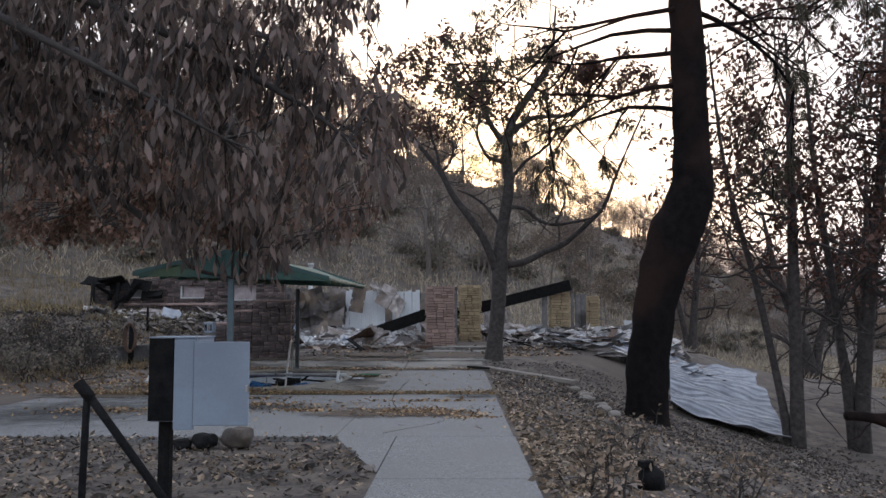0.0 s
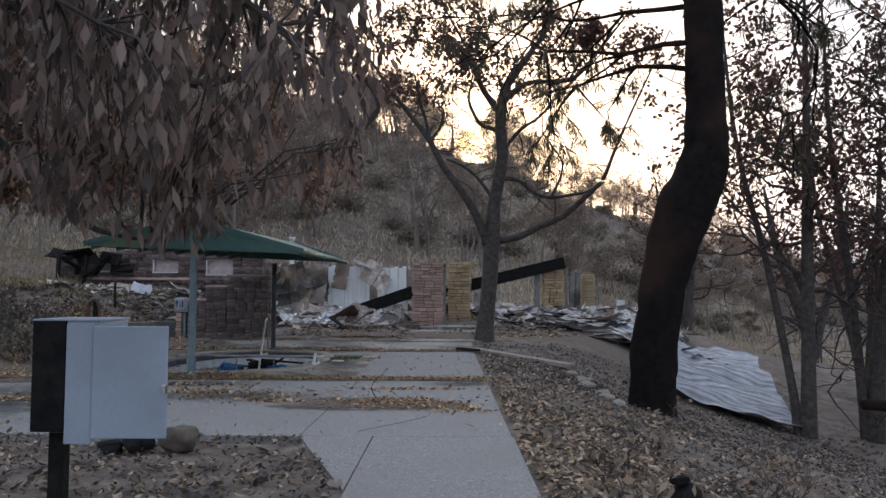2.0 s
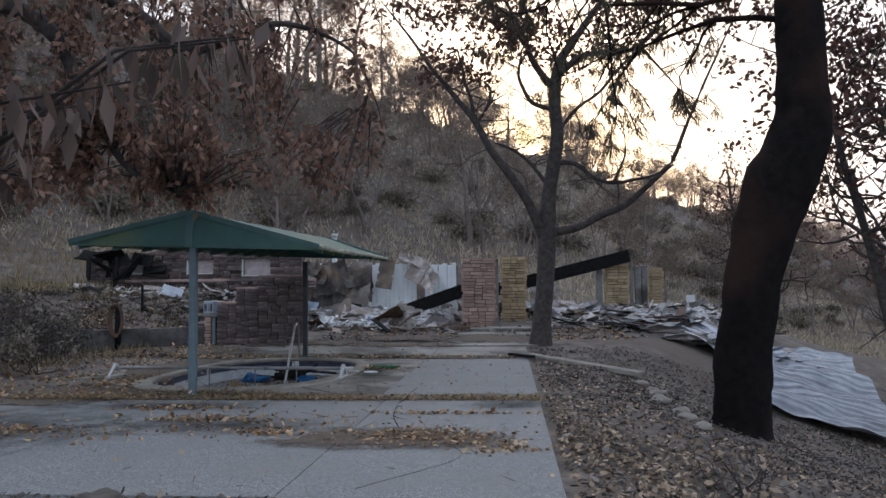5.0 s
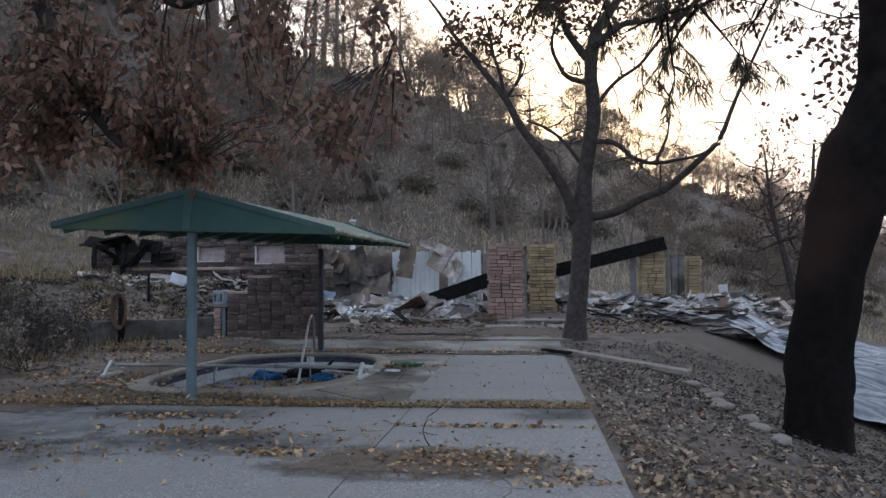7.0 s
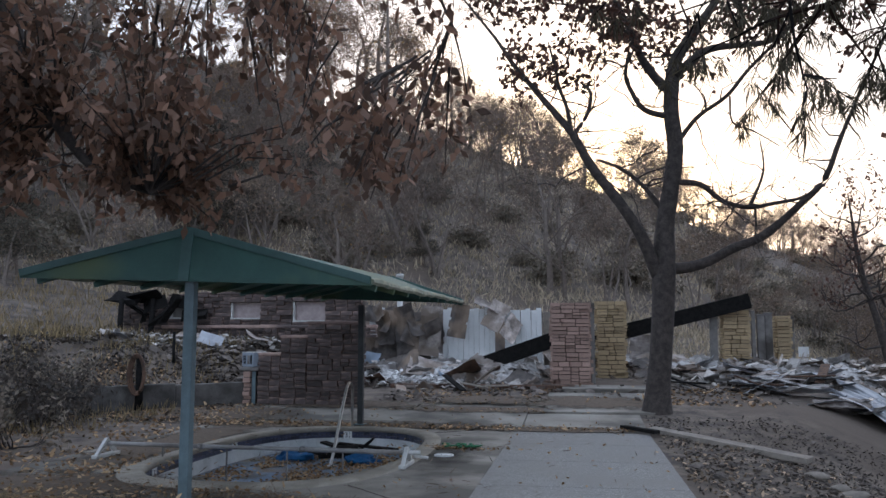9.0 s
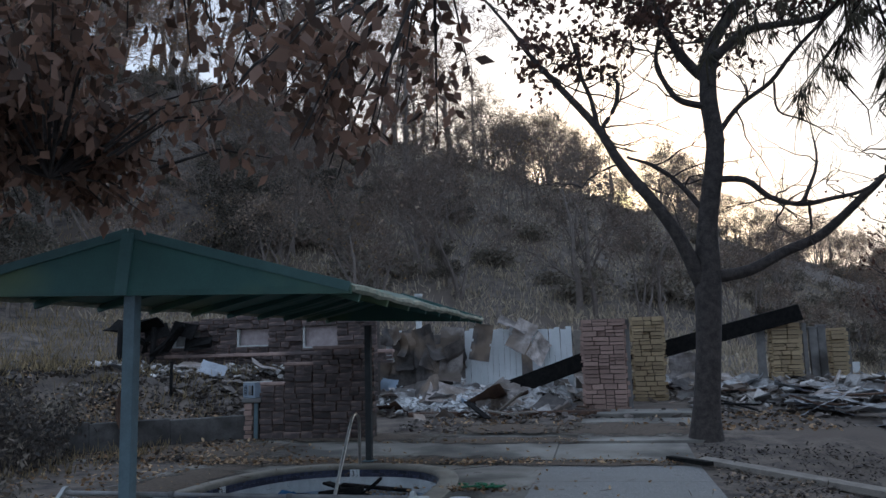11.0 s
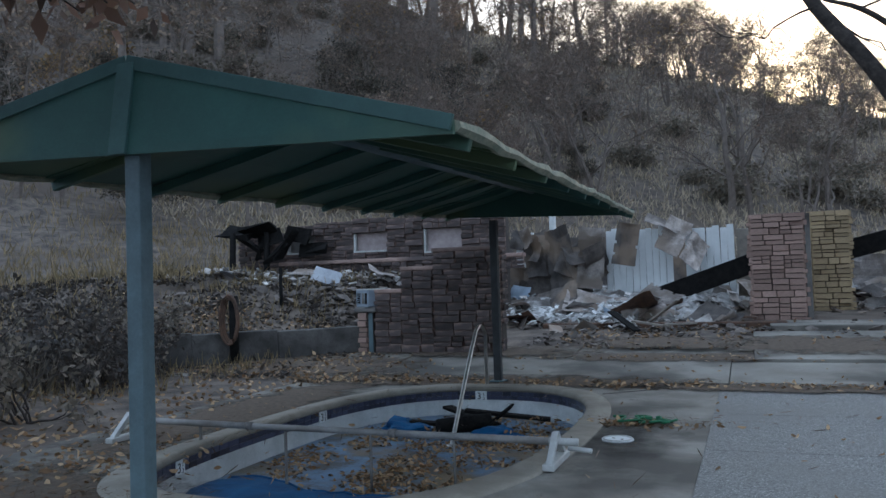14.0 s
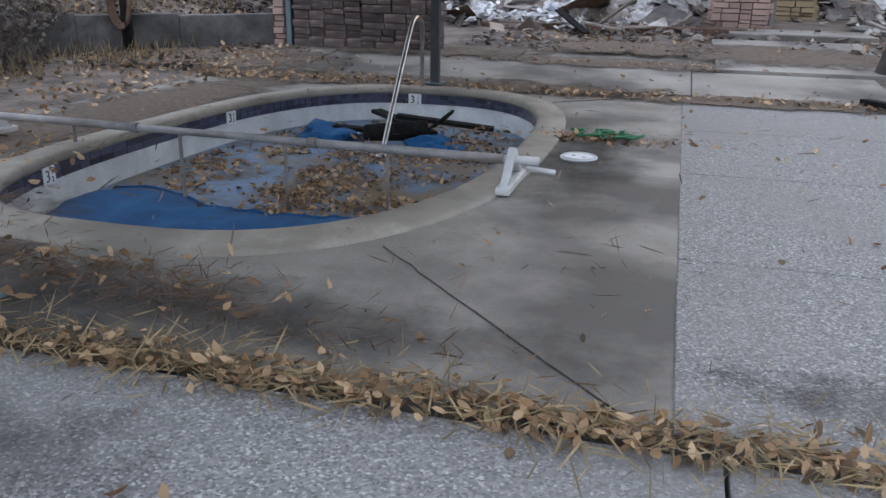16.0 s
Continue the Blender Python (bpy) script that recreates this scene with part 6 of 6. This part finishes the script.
def build_wood():
    rng = random.Random(99)
    kinds = [far_tree("bare_oak", "bare hillside oak with fine twigs", 41, 9.5, 0.0, "leaf_far", "oak"),
             far_tree("hill_oak", "hillside oak with thin dry brown leaves", 42, 9.0, 0.5, "leaf_far", "oak"),
             far_tree("hill_oak", "hillside oak with dense dull olive brown leaves", 43, 8.0, 2.0, "leaf_dark", "oak"),
             far_tree("hill_oak", "thin-leaved many-stemmed hillside oak", 44, 8.5, 0.22, "leaf_gold", "many"),
             far_tree("hill_pine", "slender scorched pine on the hillside", 45, 13.0, 0.55, "leaf_olive", "conifer"),
             far_tree("hill_oak", "hillside oak with golden dry leaves, gold partly for backlight", 46, 6.5, 1.0, "leaf_gold", "oak"),
             far_tree("bare_oak", "bare many-stemmed hillside oak", 47, 8.5, 0.12, "leaf_far", "many")]
    spots = []

    def put(k, x, y, s):
        z = lift_of(x, y)
        m = Matrix.Translation((x, y, z - 0.05)) @ Matrix.Rotation(rng.uniform(0, 6.3), 4, "Z") @ Matrix.Scale(s, 4)
        if kinds[k].get("used"):
            copy_thing(kinds[k], m)
        else:
            kinds[k].matrix_world = m
            kinds[k]["used"] = 1
    # along the ridge
    x = -62.0
    while x < 80:
        foot = 36 + 0.75 * max(0.0, x) - 0.25 * max(0.0, -x)
        for row in range(3 if x > -14 else 2):
            y = foot + 48 + row * 6 + rng.uniform(-3, 3)
            big = 1.2 if x < -14 else 0.7 if x < -3 else 0.6 if x < 5 else 0.46
            # Gold-leaved kinds stand beside the sun, their colour imitating backlit crowns.
            k = rng.choice((3, 5, 3, 6, 0)) if -7 < x < 16 else rng.choice((0, 0, 6, 3, 6, 0, 1)) if x > -25 else rng.choice((0, 1, 0, 4, 6, 6))
            if row == 0 and -13 < x < -5 and rng.random() < 0.3:
                k = 4
            if 0.1 < x < 3.3:
                continue
            put(k, x + rng.uniform(-1, 1), y, big * rng.uniform(0.75, 1.15))
        x += 2.1 if x > -14 else 2.9
    # over the slope
    n = 0
    while n < 290:
        x = rng.uniform(-56, 50)
        foot = 36 + 0.75 * max(0.0, x) - 0.25 * max(0.0, -x)
        y = foot + rng.uniform(0, 48)
        if abs(x / max(y, 1)) > 0.8 or (abs(x) < 9 and y < 45) or (-0.3 < x < 3.6 and y > foot + 24):
            continue
        if rng.random() > (1.0 if x < -7 else 0.75):
            continue
        k = rng.choice((2, 2, 1, 1, 5, 2, 4, 6)) if x < -0.55 * y else rng.choice((1, 6, 2, 0, 3, 1))
        put(k, x, y, rng.uniform(0.6, 1.05) * (1.1 if x < -0.55 * y else 0.62 if x < 12 else 0.45))
        n += 1
    for k, x, y, s in ((2, -17.5, 46, 1.25), (2, -15.0, 51, 1.1), (2, -20.5, 50, 1.3), (4, -13.5, 62, 1.0), (2, -9.5, 58, 0.8), (4, -19.5, 60, 1.5), (4, -24, 66, 1.45), (2, -19, 45, 1.0), (4, -30, 52, 1.2), (2, -26, 42, 1.2), (2, -31, 38, 1.2), (1, -24, 34, 1.0), (4, -36, 46, 1.3), (2, -36, 34, 1.2), (1, -29, 28, 1.0), (2, -42, 38, 1.3), (4, -40, 30, 1.0)):
        put(k, x, y, s)
    shrub = thing("hill_shrub", "low scorched shrub on the hillside", "shrub", group="hillside shrubs")
    nr = np.random.default_rng(71)
    P = nr.normal(size=(700, 3)) * np.array([0.75, 0.75, 0.4]) + np.array([0, 0, 0.55])
    leaf_mesh("crown", P[P[:, 2] > -0.1], "leaf_olive", shrub, 0.3, 0.17, nr, 0.1)
    V, F, tips = [], [], []
    for k in range(7):
        w = rng.uniform(0, 6.3)
        grow(V, F, tips, (0, 0, -0.2), (math.cos(w), math.sin(w), 1.1), 1.3, 0.04, 1, rng, 0.7, 0.1, 4)
    link_mesh("stem_clump", V, F, "bark_far", shrub)
    kinds.append(shrub)
    n = 0
    while n < 320:
        x = rng.uniform(-50, 45)
        foot = 36 + 0.75 * max(0.0, x) - 0.25 * max(0.0, -x)
        y = foot + rng.uniform(7, 50)
        if abs(x / max(y, 1)) > 0.8 or (-8 < x < 6 and y < 40):
            continue
        if -0.3 < x < 3.6 and y > foot + 40:
            continue
        put(7, x, y, rng.uniform(0.5, 1.25))
        n += 1
    put(5, 14.8, 27.5, 0.62)
    for x, y in ((17, 31), (20, 36), (24, 41), (19.5, 27), (14, 50), (24, 33), (28, 46), (21, 52)):
        put(rng.choice((5, 6, 3, 6)), x, y, rng.uniform(0.26, 0.42))


build_wood()
for o in scene.objects:
    if "used" in o:
        del o["used"]


# ---- dirt on the concrete ----
def washed_dirt(name, colour, most, lo, hi):
    """Soil, soot and plain darkening over concrete: opaque in the middle, broken by noise towards its rim."""
    m = bpy.data.materials.new(name)
    m.use_nodes = True
    N, L = m.node_tree.nodes, m.node_tree.links
    b = N["Principled BSDF"]
    b.inputs["Roughness"].default_value = 0.95
    tc = N.new("ShaderNodeTexCoord")
    off = N.new("ShaderNodeVectorMath")
    off.operation = "SUBTRACT"
    off.inputs[1].default_value = (0.5, 0.5, 0.0)
    L.new(tc.outputs["Generated"], off.inputs[0])
    flat = N.new("ShaderNodeVectorMath")
    flat.operation = "MULTIPLY"
    flat.inputs[1].default_value = (1.0, 1.0, 0.0)
    L.new(off.outputs[0], flat.inputs[0])
    ln = N.new("ShaderNodeVectorMath")
    ln.operation = "LENGTH"
    L.new(flat.outputs[0], ln.inputs[0])
    no = N.new("ShaderNodeTexNoise")
    no.inputs["Scale"].default_value, no.inputs["Detail"].default_value, no.inputs["Roughness"].default_value = 2.4, 9, 0.68
    L.new(tc.outputs["Object"], no.inputs["Vector"])
    sm = N.new("ShaderNodeMath")
    sm.operation = "MULTIPLY_ADD"
    sm.inputs[1].default_value = -1.0
    L.new(ln.outputs["Value"], sm.inputs[0])
    L.new(no.outputs["Fac"], sm.inputs[2])
    mr = N.new("ShaderNodeMapRange")
    mr.inputs[1].default_value, mr.inputs[2].default_value, mr.inputs[4].default_value = lo, hi, most
    L.new(sm.outputs[0], mr.inputs[0])
    L.new(mr.outputs[0], b.inputs["Alpha"])
    n2 = N.new("ShaderNodeTexNoise")
    n2.inputs["Scale"].default_value, n2.inputs["Detail"].default_value = 18, 6
    L.new(tc.outputs["Object"], n2.inputs["Vector"])
    ramp = N.new("ShaderNodeValToRGB")
    ramp.color_ramp.elements[0].position, ramp.color_ramp.elements[1].position = 0.3, 0.7
    ramp.color_ramp.elements[0].color = (*[c * 0.6 for c in colour], 1)
    ramp.color_ramp.elements[1].color = (*[min(1.0, c * 1.35) for c in colour], 1)
    L.new(n2.outputs["Fac"], ramp.inputs["Fac"])
    L.new(ramp.outputs["Color"], b.inputs["Base Color"])
    return m


M["soil_film"] = washed_dirt("washed_soil", (0.125, 0.092, 0.066), 0.95, -0.05, 0.22)
M["soot_dark_film"] = washed_dirt("soot_and_darkening", (0.05, 0.046, 0.042), 0.7, 0.05, 0.5)


def dirt_film(label, cx, cy, sx, sy, mat, z=0.004, rz=0.0):
    V, F = [], []
    n = 6
    for j in range(n + 1):
        for i in range(n + 1):
            x, y = sx * (i / n - 0.5), sy * (j / n - 0.5)
            c, q = math.cos(radians(rz)), math.sin(radians(rz))
            wx, wy = cx + x * c - y * q, cy + x * q + y * c
            V.append((wx, wy, z + 0.065 * max(0.0, wy - 22.3)))
    for j in range(n):
        for i in range(n):
            k = j * (n + 1) + i
            F.append((k, k + 1, k + n + 2, k + n + 1))
    tagged(link_mesh("dirt_film", V, F, mat), label, "dirt", kind="stuff")


for cx, cy, sx, sy, mat, z in ((-6.2, 15.9, 3.4, 2.4, "soil_film", 0.004), (-6.6, 20.0, 1.5, 6.5, "soil_film", 0.006), (-6.4, 14.9, 2.6, 1.0, "soil_film", 0.008),
                               # The apron films at y 12.4, 13.0 and 14.5 simply darken the slabs.
                               (-5.9, 12.4, 4.6, 4.6, "soot_dark_film", 0.004), (-3.0, 13.0, 3.6, 1.4, "soot_dark_film", 0.006),
                               (-3.6, 15.65, 5.2, 0.9, "soot_dark_film", 0.006), (-4.2, 14.5, 3.4, 1.0, "soot_dark_film", 0.008), (0.3, 14.7, 1.6, 1.2, "soot_dark_film", 0.012), (-1.0, 12.2, 2.6, 1.3, "soil_film", 0.012), (-0.3, 15.6, 2.4, 0.7, "soot_dark_film", 0.006),
                               (-2.3, 19.0, 1.2, 3.2, "soot_dark_film", 0.008), (-4.6, 22.5, 6.0, 1.1, "soil_film", 0.012), (-0.9, 22.3, 3.2, 0.7, "soil_film", 0.016), (-8.2, 23.6, 4.6, 2.6, "soil_film", 0.016), (-2.4, 24.5, 4.2, 0.9, "soil_film", 0.022), (-5.4, 25.0, 4.0, 1.2, "soil_film", 0.02), (-0.2, 25.6, 3.0, 2.0, "soil_film", 0.04), (-2.6, 25.9, 3.0, 1.4, "soil_film", 0.03)):
    dirt_film("brown soil washed over the concrete" if mat == "soil_film" else "dark soot film and darkened concrete", cx, cy, sx, sy, mat, z)


# ---- litter and growth ----
def scatter(name, label, count, where, mat, length, width, seed, droop=0.0, up=0.012, category="leaf litter", curl=0.35):
    rng, nr = random.Random(seed), np.random.default_rng(seed)
    pts = []
    while len(pts) < count:
        p = where(rng)
        if p:
            pts.append((p[0], p[1], p[2] + up + rng.uniform(0, 0.02)))
    o = leaf_mesh(name, pts, mat, None, length, width, nr, droop, "", curl, droop == 0.0)
    return tagged(o, label, category, kind="stuff")


def flat_z(x, y):
    return 0.065 * max(0.0, y - 22.3) + 0.005


def strip(x0, x1, y, w, bias=0.0):
    def f(rng):
        x = rng.uniform(x0, x1)
        if noise.noise((x * 1.6, y * 3, 0)) < rng.uniform(-0.9, 0.35) + bias:
            return None
        yy = y + rng.gauss(0, w)
        return (x, yy, flat_z(x, yy) + abs(rng.gauss(0, 0.018)))
    return f


def patch(cx, cy, rx, ry):
    def f(rng):
        x, y = rng.gauss(cx, rx), rng.gauss(cy, ry)
        return (x, y, flat_z(x, y))
    return f


def on_wedge(x, y):
    """On the slab that widens the path towards the apron."""
    return 7.5 < y < 9.95 and -0.735 - (y - 7.6) * 0.319 < x < -0.6


def ground_leaves(x0, x1, y0, y1, edge=0.0, thin=0.0):
    """Leaves over the ground, in drifts; thinner by the share thin towards y1."""
    def f(rng):
        x, y = rng.uniform(x0, x1), rng.uniform(y0, y1)
        if rng.random() < thin * near(y, y0 + 0.3 * (y1 - y0), y0 + 0.75 * (y1 - y0)):
            return None
        if edge and rng.random() < 0.45:
            x = x0 + abs(rng.gauss(0, edge))
        if noise.noise((x * 0.8, y * 0.8, 2)) < rng.uniform(-0.8, 0.4) or on_wedge(x, y):
            return None
        return (x, y, lift_of(x, y))
    return f


scatter("joint_leaves", "dry leaves gathered along the concrete joint", 1700, strip(-6.8, 0.7, 15.2, 0.055, -0.08), "litter", 0.055, 0.026, 1)
scatter("joint_straw", "dry needles and straw in the concrete joint", 2600, strip(-6.8, 0.7, 15.2, 0.09, -0.3), "grass", 0.13, 0.006, 31, curl=0.1)
scatter("joint_leaves", "dry leaves along the far joint", 500, strip(-7.5, 0.7, 22.4, 0.12), "litter", 0.08, 0.04, 2)
scatter("path_leaves", "dry leaves on the concrete", 420, patch(-0.55, 12.3, 0.45, 0.25), "litter", 0.06, 0.032, 3)
scatter("path_leaves", "dry leaves on the concrete", 130, patch(0.15, 11.7, 0.25, 0.14), "litter", 0.06, 0.032, 4)
scatter("path_leaves", "dry leaves on the concrete", 200, patch(-2.6, 13.2, 0.7, 0.35), "litter", 0.06, 0.032, 5)
scatter("path_leaves", "dry leaves on the concrete", 220, patch(-4.4, 12.4, 0.9, 0.35), "litter", 0.06, 0.032, 6)
for k, (cx, cy, rx, ry, n) in enumerate(((-3.4, 13.4, 0.35, 0.12, 150), (-5.4, 12.6, 0.4, 0.15, 160), (-2.3, 12.5, 0.25, 0.1, 110), (-5.9, 15.6, 0.8, 0.3, 200), (-6.3, 17.2, 0.4, 0.6, 260), (-3.9, 14.3, 0.5, 0.12, 130), (-0.5, 13.9, 0.6, 0.05, 130), (-6.0, 22.6, 1.2, 0.15, 260), (-8.0, 23.6, 1.0, 0.5, 420), (-2.0, 24.5, 1.0, 0.12, 200))):
    scatter("leaf_pile", "dry brown leaves drifted on the concrete", n, patch(cx, cy, rx, ry), "litter", 0.075, 0.04, 60 + k)
scatter("deck_leaves", "dry leaves and twigs on the pool deck", 120, patch(-4.3, 15.9, 0.6, 0.16), "litter", 0.065, 0.025, 7)
for k, (cx, cy, rx, ry, n) in enumerate(((-4.2, 15.85, 0.45, 0.14, 520), (-3.5, 15.75, 0.2, 0.1, 200), (-5.4, 16.2, 0.6, 0.2, 420), (-2.2, 19.8, 0.35, 0.15, 260), (-0.6, 12.3, 0.5, 0.25, 380), (-6.2, 18.0, 0.4, 1.2, 380), (-2.9, 15.55, 0.5, 0.12, 240), (-2.0, 16.6, 0.4, 0.4, 60))):
    scatter("needle_drift", "drift of dry brown needles and straw on the concrete", n, patch(cx, cy, rx, ry), "needle_brown", 0.1, 0.005, 90 + k, curl=0.08, category="needles")
scatter("deck_leaves", "scattered leaves on the deck", 260, lambda r: (lambda x, y: (x, y, flat_z(x, y)))(r.uniform(-7.2, 0.6), r.uniform(10, 24)), "litter", 0.06, 0.03, 8)
scatter("deck_leaves", "dry leaves beside the coping", 130, patch(-2.35, 19.75, 0.28, 0.12), "litter", 0.08, 0.04, 9)
scatter("bank_leaves", "pale fallen leaves on the burnt bank", 12500, ground_leaves(0.72, 8.0, 3.2, 22.0, 1.1, 0.88), "litter_pale", 0.07, 0.038, 10)
scatter("yard_leaves", "fallen leaves on the burnt earth", 2700, ground_leaves(-6.0, -0.76, 3.0, 9.8), "litter_pale", 0.062, 0.033, 11)
scatter("charred_litter", "dark charred chips and bark over the burnt bank", 15000, ground_leaves(0.75, 8.5, 6.0, 24.0), "weed", 0.075, 0.026, 51, category="litter")
scatter("charred_litter", "dark charred chips on the terrace soil", 9000, ground_leaves(-15, -7.8, 22.5, 29.6), "weed", 0.11, 0.05, 53, category="litter")
scatter("charred_litter", "dark charred chips on the burnt earth", 4200, ground_leaves(-6.0, -0.76, 3.0, 9.8), "weed", 0.06, 0.022, 52, category="litter")
scatter("yard_leaves", "leaves under the low wall", 2400, ground_leaves(-13, -7.0, 15.0, 25.0), "litter", 0.09, 0.05, 12)
scatter("far_leaves", "leaves before the ruin", 1200, ground_leaves(-4.5, 3.5, 25.5, 28.5), "litter", 0.1, 0.05, 13)
scatter("pool_leaves", "leaves floating on the pool bottom", 4600, lambda r: (lambda x, y: (x, y, -0.35) if (abs(x - PCX) / 1.42) ** 2.6 + (abs(y - PCY) / 2.65) ** 2.6 < 1 and noise.noise((x * 1.5, y * 1.5, 6)) > r.uniform(-0.3, 0.5) else None)(r.uniform(-5.8, -2.8), r.uniform(16.5, 22)), "litter", 0.06, 0.034, 14)
scatter("dry_grass", "tufts of pale dry grass on the bank", 9000, ground_leaves(-20, -8.6, 16, 34), "grass", 0.22, 0.014, 15, -0.7, 0.0, "grass", 0.15)
scatter("hill_grass", "patches of pale dry grass on the hillside", 42000, ground_leaves(-22, 26, 35, 84), "grass_pale", 0.42, 0.06, 41, -0.6, 0.0, "grass", 0.15)
scatter("dry_grass", "pale dry grass on the slope", 6000, ground_leaves(-34, -12, 22, 48), "grass", 0.35, 0.03, 16, -0.7, 0.0, "grass", 0.15)
scatter("tall_dry_grass", "tall grey dry grass on the bank", 3200, ground_leaves(-16, -9.3, 14.0, 22.0), "grass_grey", 0.42, 0.011, 18, -0.72, 0.0, "grass", 0.15)
scatter("charred_weeds", "dark charred weed stalks on the bank", 5200, ground_leaves(-17, -9.9, 14.5, 22.0), "weed", 0.42, 0.011, 19, -0.68, 0.0, "weeds", 0.15)
scatter("terrace_leaves", "dry leaves along the low wall", 1500, ground_leaves(-12, -6.8, 22.6, 25.4), "litter", 0.085, 0.045, 19)
scatter("twigs", "thin twigs on the concrete and earth", 260, lambda r: (lambda x, y: (x, y, flat_z(x, y)))(r.uniform(-6.8, 0.5), r.uniform(10, 22.2)) if r.random() < 0.7 else None, "twig", 0.16, 0.008, 17, category="twigs", curl=0.1)


def clods(name, label, count, x0, x1, y0, y1, seed, lo=0.02, hi=0.09):
    rng = random.Random(seed)
    V, F = [], []
    ico = [(0, 0, 1), (0.9, 0, 0.3), (0.2, 0.9, 0.25), (-0.8, 0.4, 0.3), (-0.6, -0.7, 0.2), (0.4, -0.85, 0.3), (0, 0, -0.6)]
    tri = [(0, 1, 2), (0, 2, 3), (0, 3, 4), (0, 4, 5), (0, 5, 1), (6, 2, 1), (6, 3, 2), (6, 4, 3), (6, 5, 4), (6, 1, 5)]
    while count:
        x, y = rng.uniform(x0, x1), rng.uniform(y0, y1)
        if noise.noise((x * 0.7, y * 0.7, seed)) < rng.uniform(-0.6, 0.5) or on_wedge(x, y):
            continue
        count -= 1
        s = rng.uniform(lo, hi) * (1 if rng.random() < 0.9 else 1.8)
        m = pose(x, y, lift_of(x, y) + s * 0.15, rng.gauss(0, 20), rng.gauss(0, 20), rng.uniform(0, 360))
        q = len(V)
        V += [m @ Vector((a * s * rng.uniform(0.7, 1.4), b * s * rng.uniform(0.7, 1.4), c * s * rng.uniform(0.3, 0.7))) for a, b, c in ico]
        F += [(a + q, b + q, c + q) for a, b, c in tri]
    tagged(link_mesh(name, V, F, "clod"), label, "clods", kind="stuff")


clods("earth_clods", "charred clods and small stones on the bank", 3600, 0.75, 10.0, 2.5, 24.0, 5, 0.012, 0.05)
clods("earth_clods", "charred clods on the burnt earth", 700, -6.5, -0.8, 2.5, 9.8, 6, 0.015, 0.05)
clods("earth_clods", "clods and stones before the ruin", 600, -5.0, 4.0, 25.6, 28.6, 7, 0.02, 0.08)
clods("earth_clods", "clods on the terrace", 700, -16, -10.4, 16.0, 30.0, 8, 0.03, 0.1)
clods("earth_clods", "clods before the sooted wall", 500, -11, -7.6, 25.8, 29.4, 9, 0.03, 0.1)


def fallen_twig():
    rng = random.Random(3)
    t = thing("fallen_twig", "thin bare dark twig standing up from the leaf patch", "twig")
    V, F, tips = [], [], []
    grow(V, F, tips, (-0.95, 12.9, -0.01), (-0.35, 0.3, 0.45), 0.42, 0.007, 1, rng, 0.6, 0.1, 5)
    link_mesh("stem", V, F, "bark_black", t)


fallen_twig()


def fallen_branch():
    rng = random.Random(6)
    t = thing("fallen_branch", "charred broken branch arching down beside the slim trees", "branch")
    V, F = [], []
    z = lift_of(10.6, 19.6)
    L = limb(V, F, [(8.9, 19.4, z + 1.25, 0.10), (9.5, 19.5, z + 1.2, 0.12), (10.1, 19.6, z + 0.95, 0.10), (10.5, 19.6, z + 0.45, 0.06), (10.45, 19.6, z - 0.05, 0.03)], 8)
    limb(V, F, [(9.5, 19.5, z + 1.2, 0.09), (10.4, 19.7, z + 1.1, 0.14), (11.2, 19.9, z + 0.6, 0.1), (11.6, 20.0, z - 0.1, 0.06)], 8)
    twiggy(V, F, L, rng, 5, 0.5, 0.2, 1, 0.015)
    link_mesh("limb", V, F, "bark_black", t, "", True)


fallen_branch()


def bush(cx, cy, s, seed, mat="leaf_olive", dens=0.6):
    rng, nr = random.Random(seed), np.random.default_rng(seed)
    t = thing("dry_bush", "low grey-brown scorched bush on the bank", "bush", group="dry bushes")
    V, F, tips = [], [], []
    for _ in range(9):
        w = rng.uniform(0, 6.28)
        grow(V, F, tips, (cx + rng.gauss(0, 0.1), cy + rng.gauss(0, 0.1), lift_of(cx, cy) - 0.05), (math.cos(w) * 0.7, math.sin(w) * 0.7, 1), s, 0.015, 2, rng, 0.8, 0.1, 4, 0.7, 3, 0.3)
    link_mesh("stem_clump", V, F, "bark", t)
    leaf_mesh("foliage", near_points([p for p in tips if rng.random() < dens], 3, 0.06, nr), mat, t, 0.09, 0.05, nr, 0.3)


for i, (x, y, s) in enumerate(((-10.2, 17.2, 0.7), (-10.9, 18.8, 0.8), (-11.6, 20.4, 0.8), (-12.4, 18, 0.8), (-10.4, 15.8, 0.7), (-13.5, 20, 0.8), (-11.5, 16, 0.7))):
    bush(x, y, s, 200 + i)
for i, (x, y, s) in enumerate(((-8.6, 18.6, 0.6), (-9.3, 20.2, 0.75), (-8.9, 17.0, 0.6), (-9.8, 21.6, 0.7), (-10.6, 21.8, 0.8), (-9.6, 18.6, 0.8), (-10.9, 23.4, 0.6), (-12.0, 22.6, 0.8))):
    bush(x, y, s, 270 + i, "weed" if i % 2 else "grass_grey", 0.9)
for i, (x, y, s) in enumerate(((2.3, 11.6, 0.35), (1.6, 9.6, 0.3), (3.4, 10.2, 0.4), (1.2, 7.2, 0.25))):
    bush(x, y, s, 240 + i, "leaf_far", 0.12)
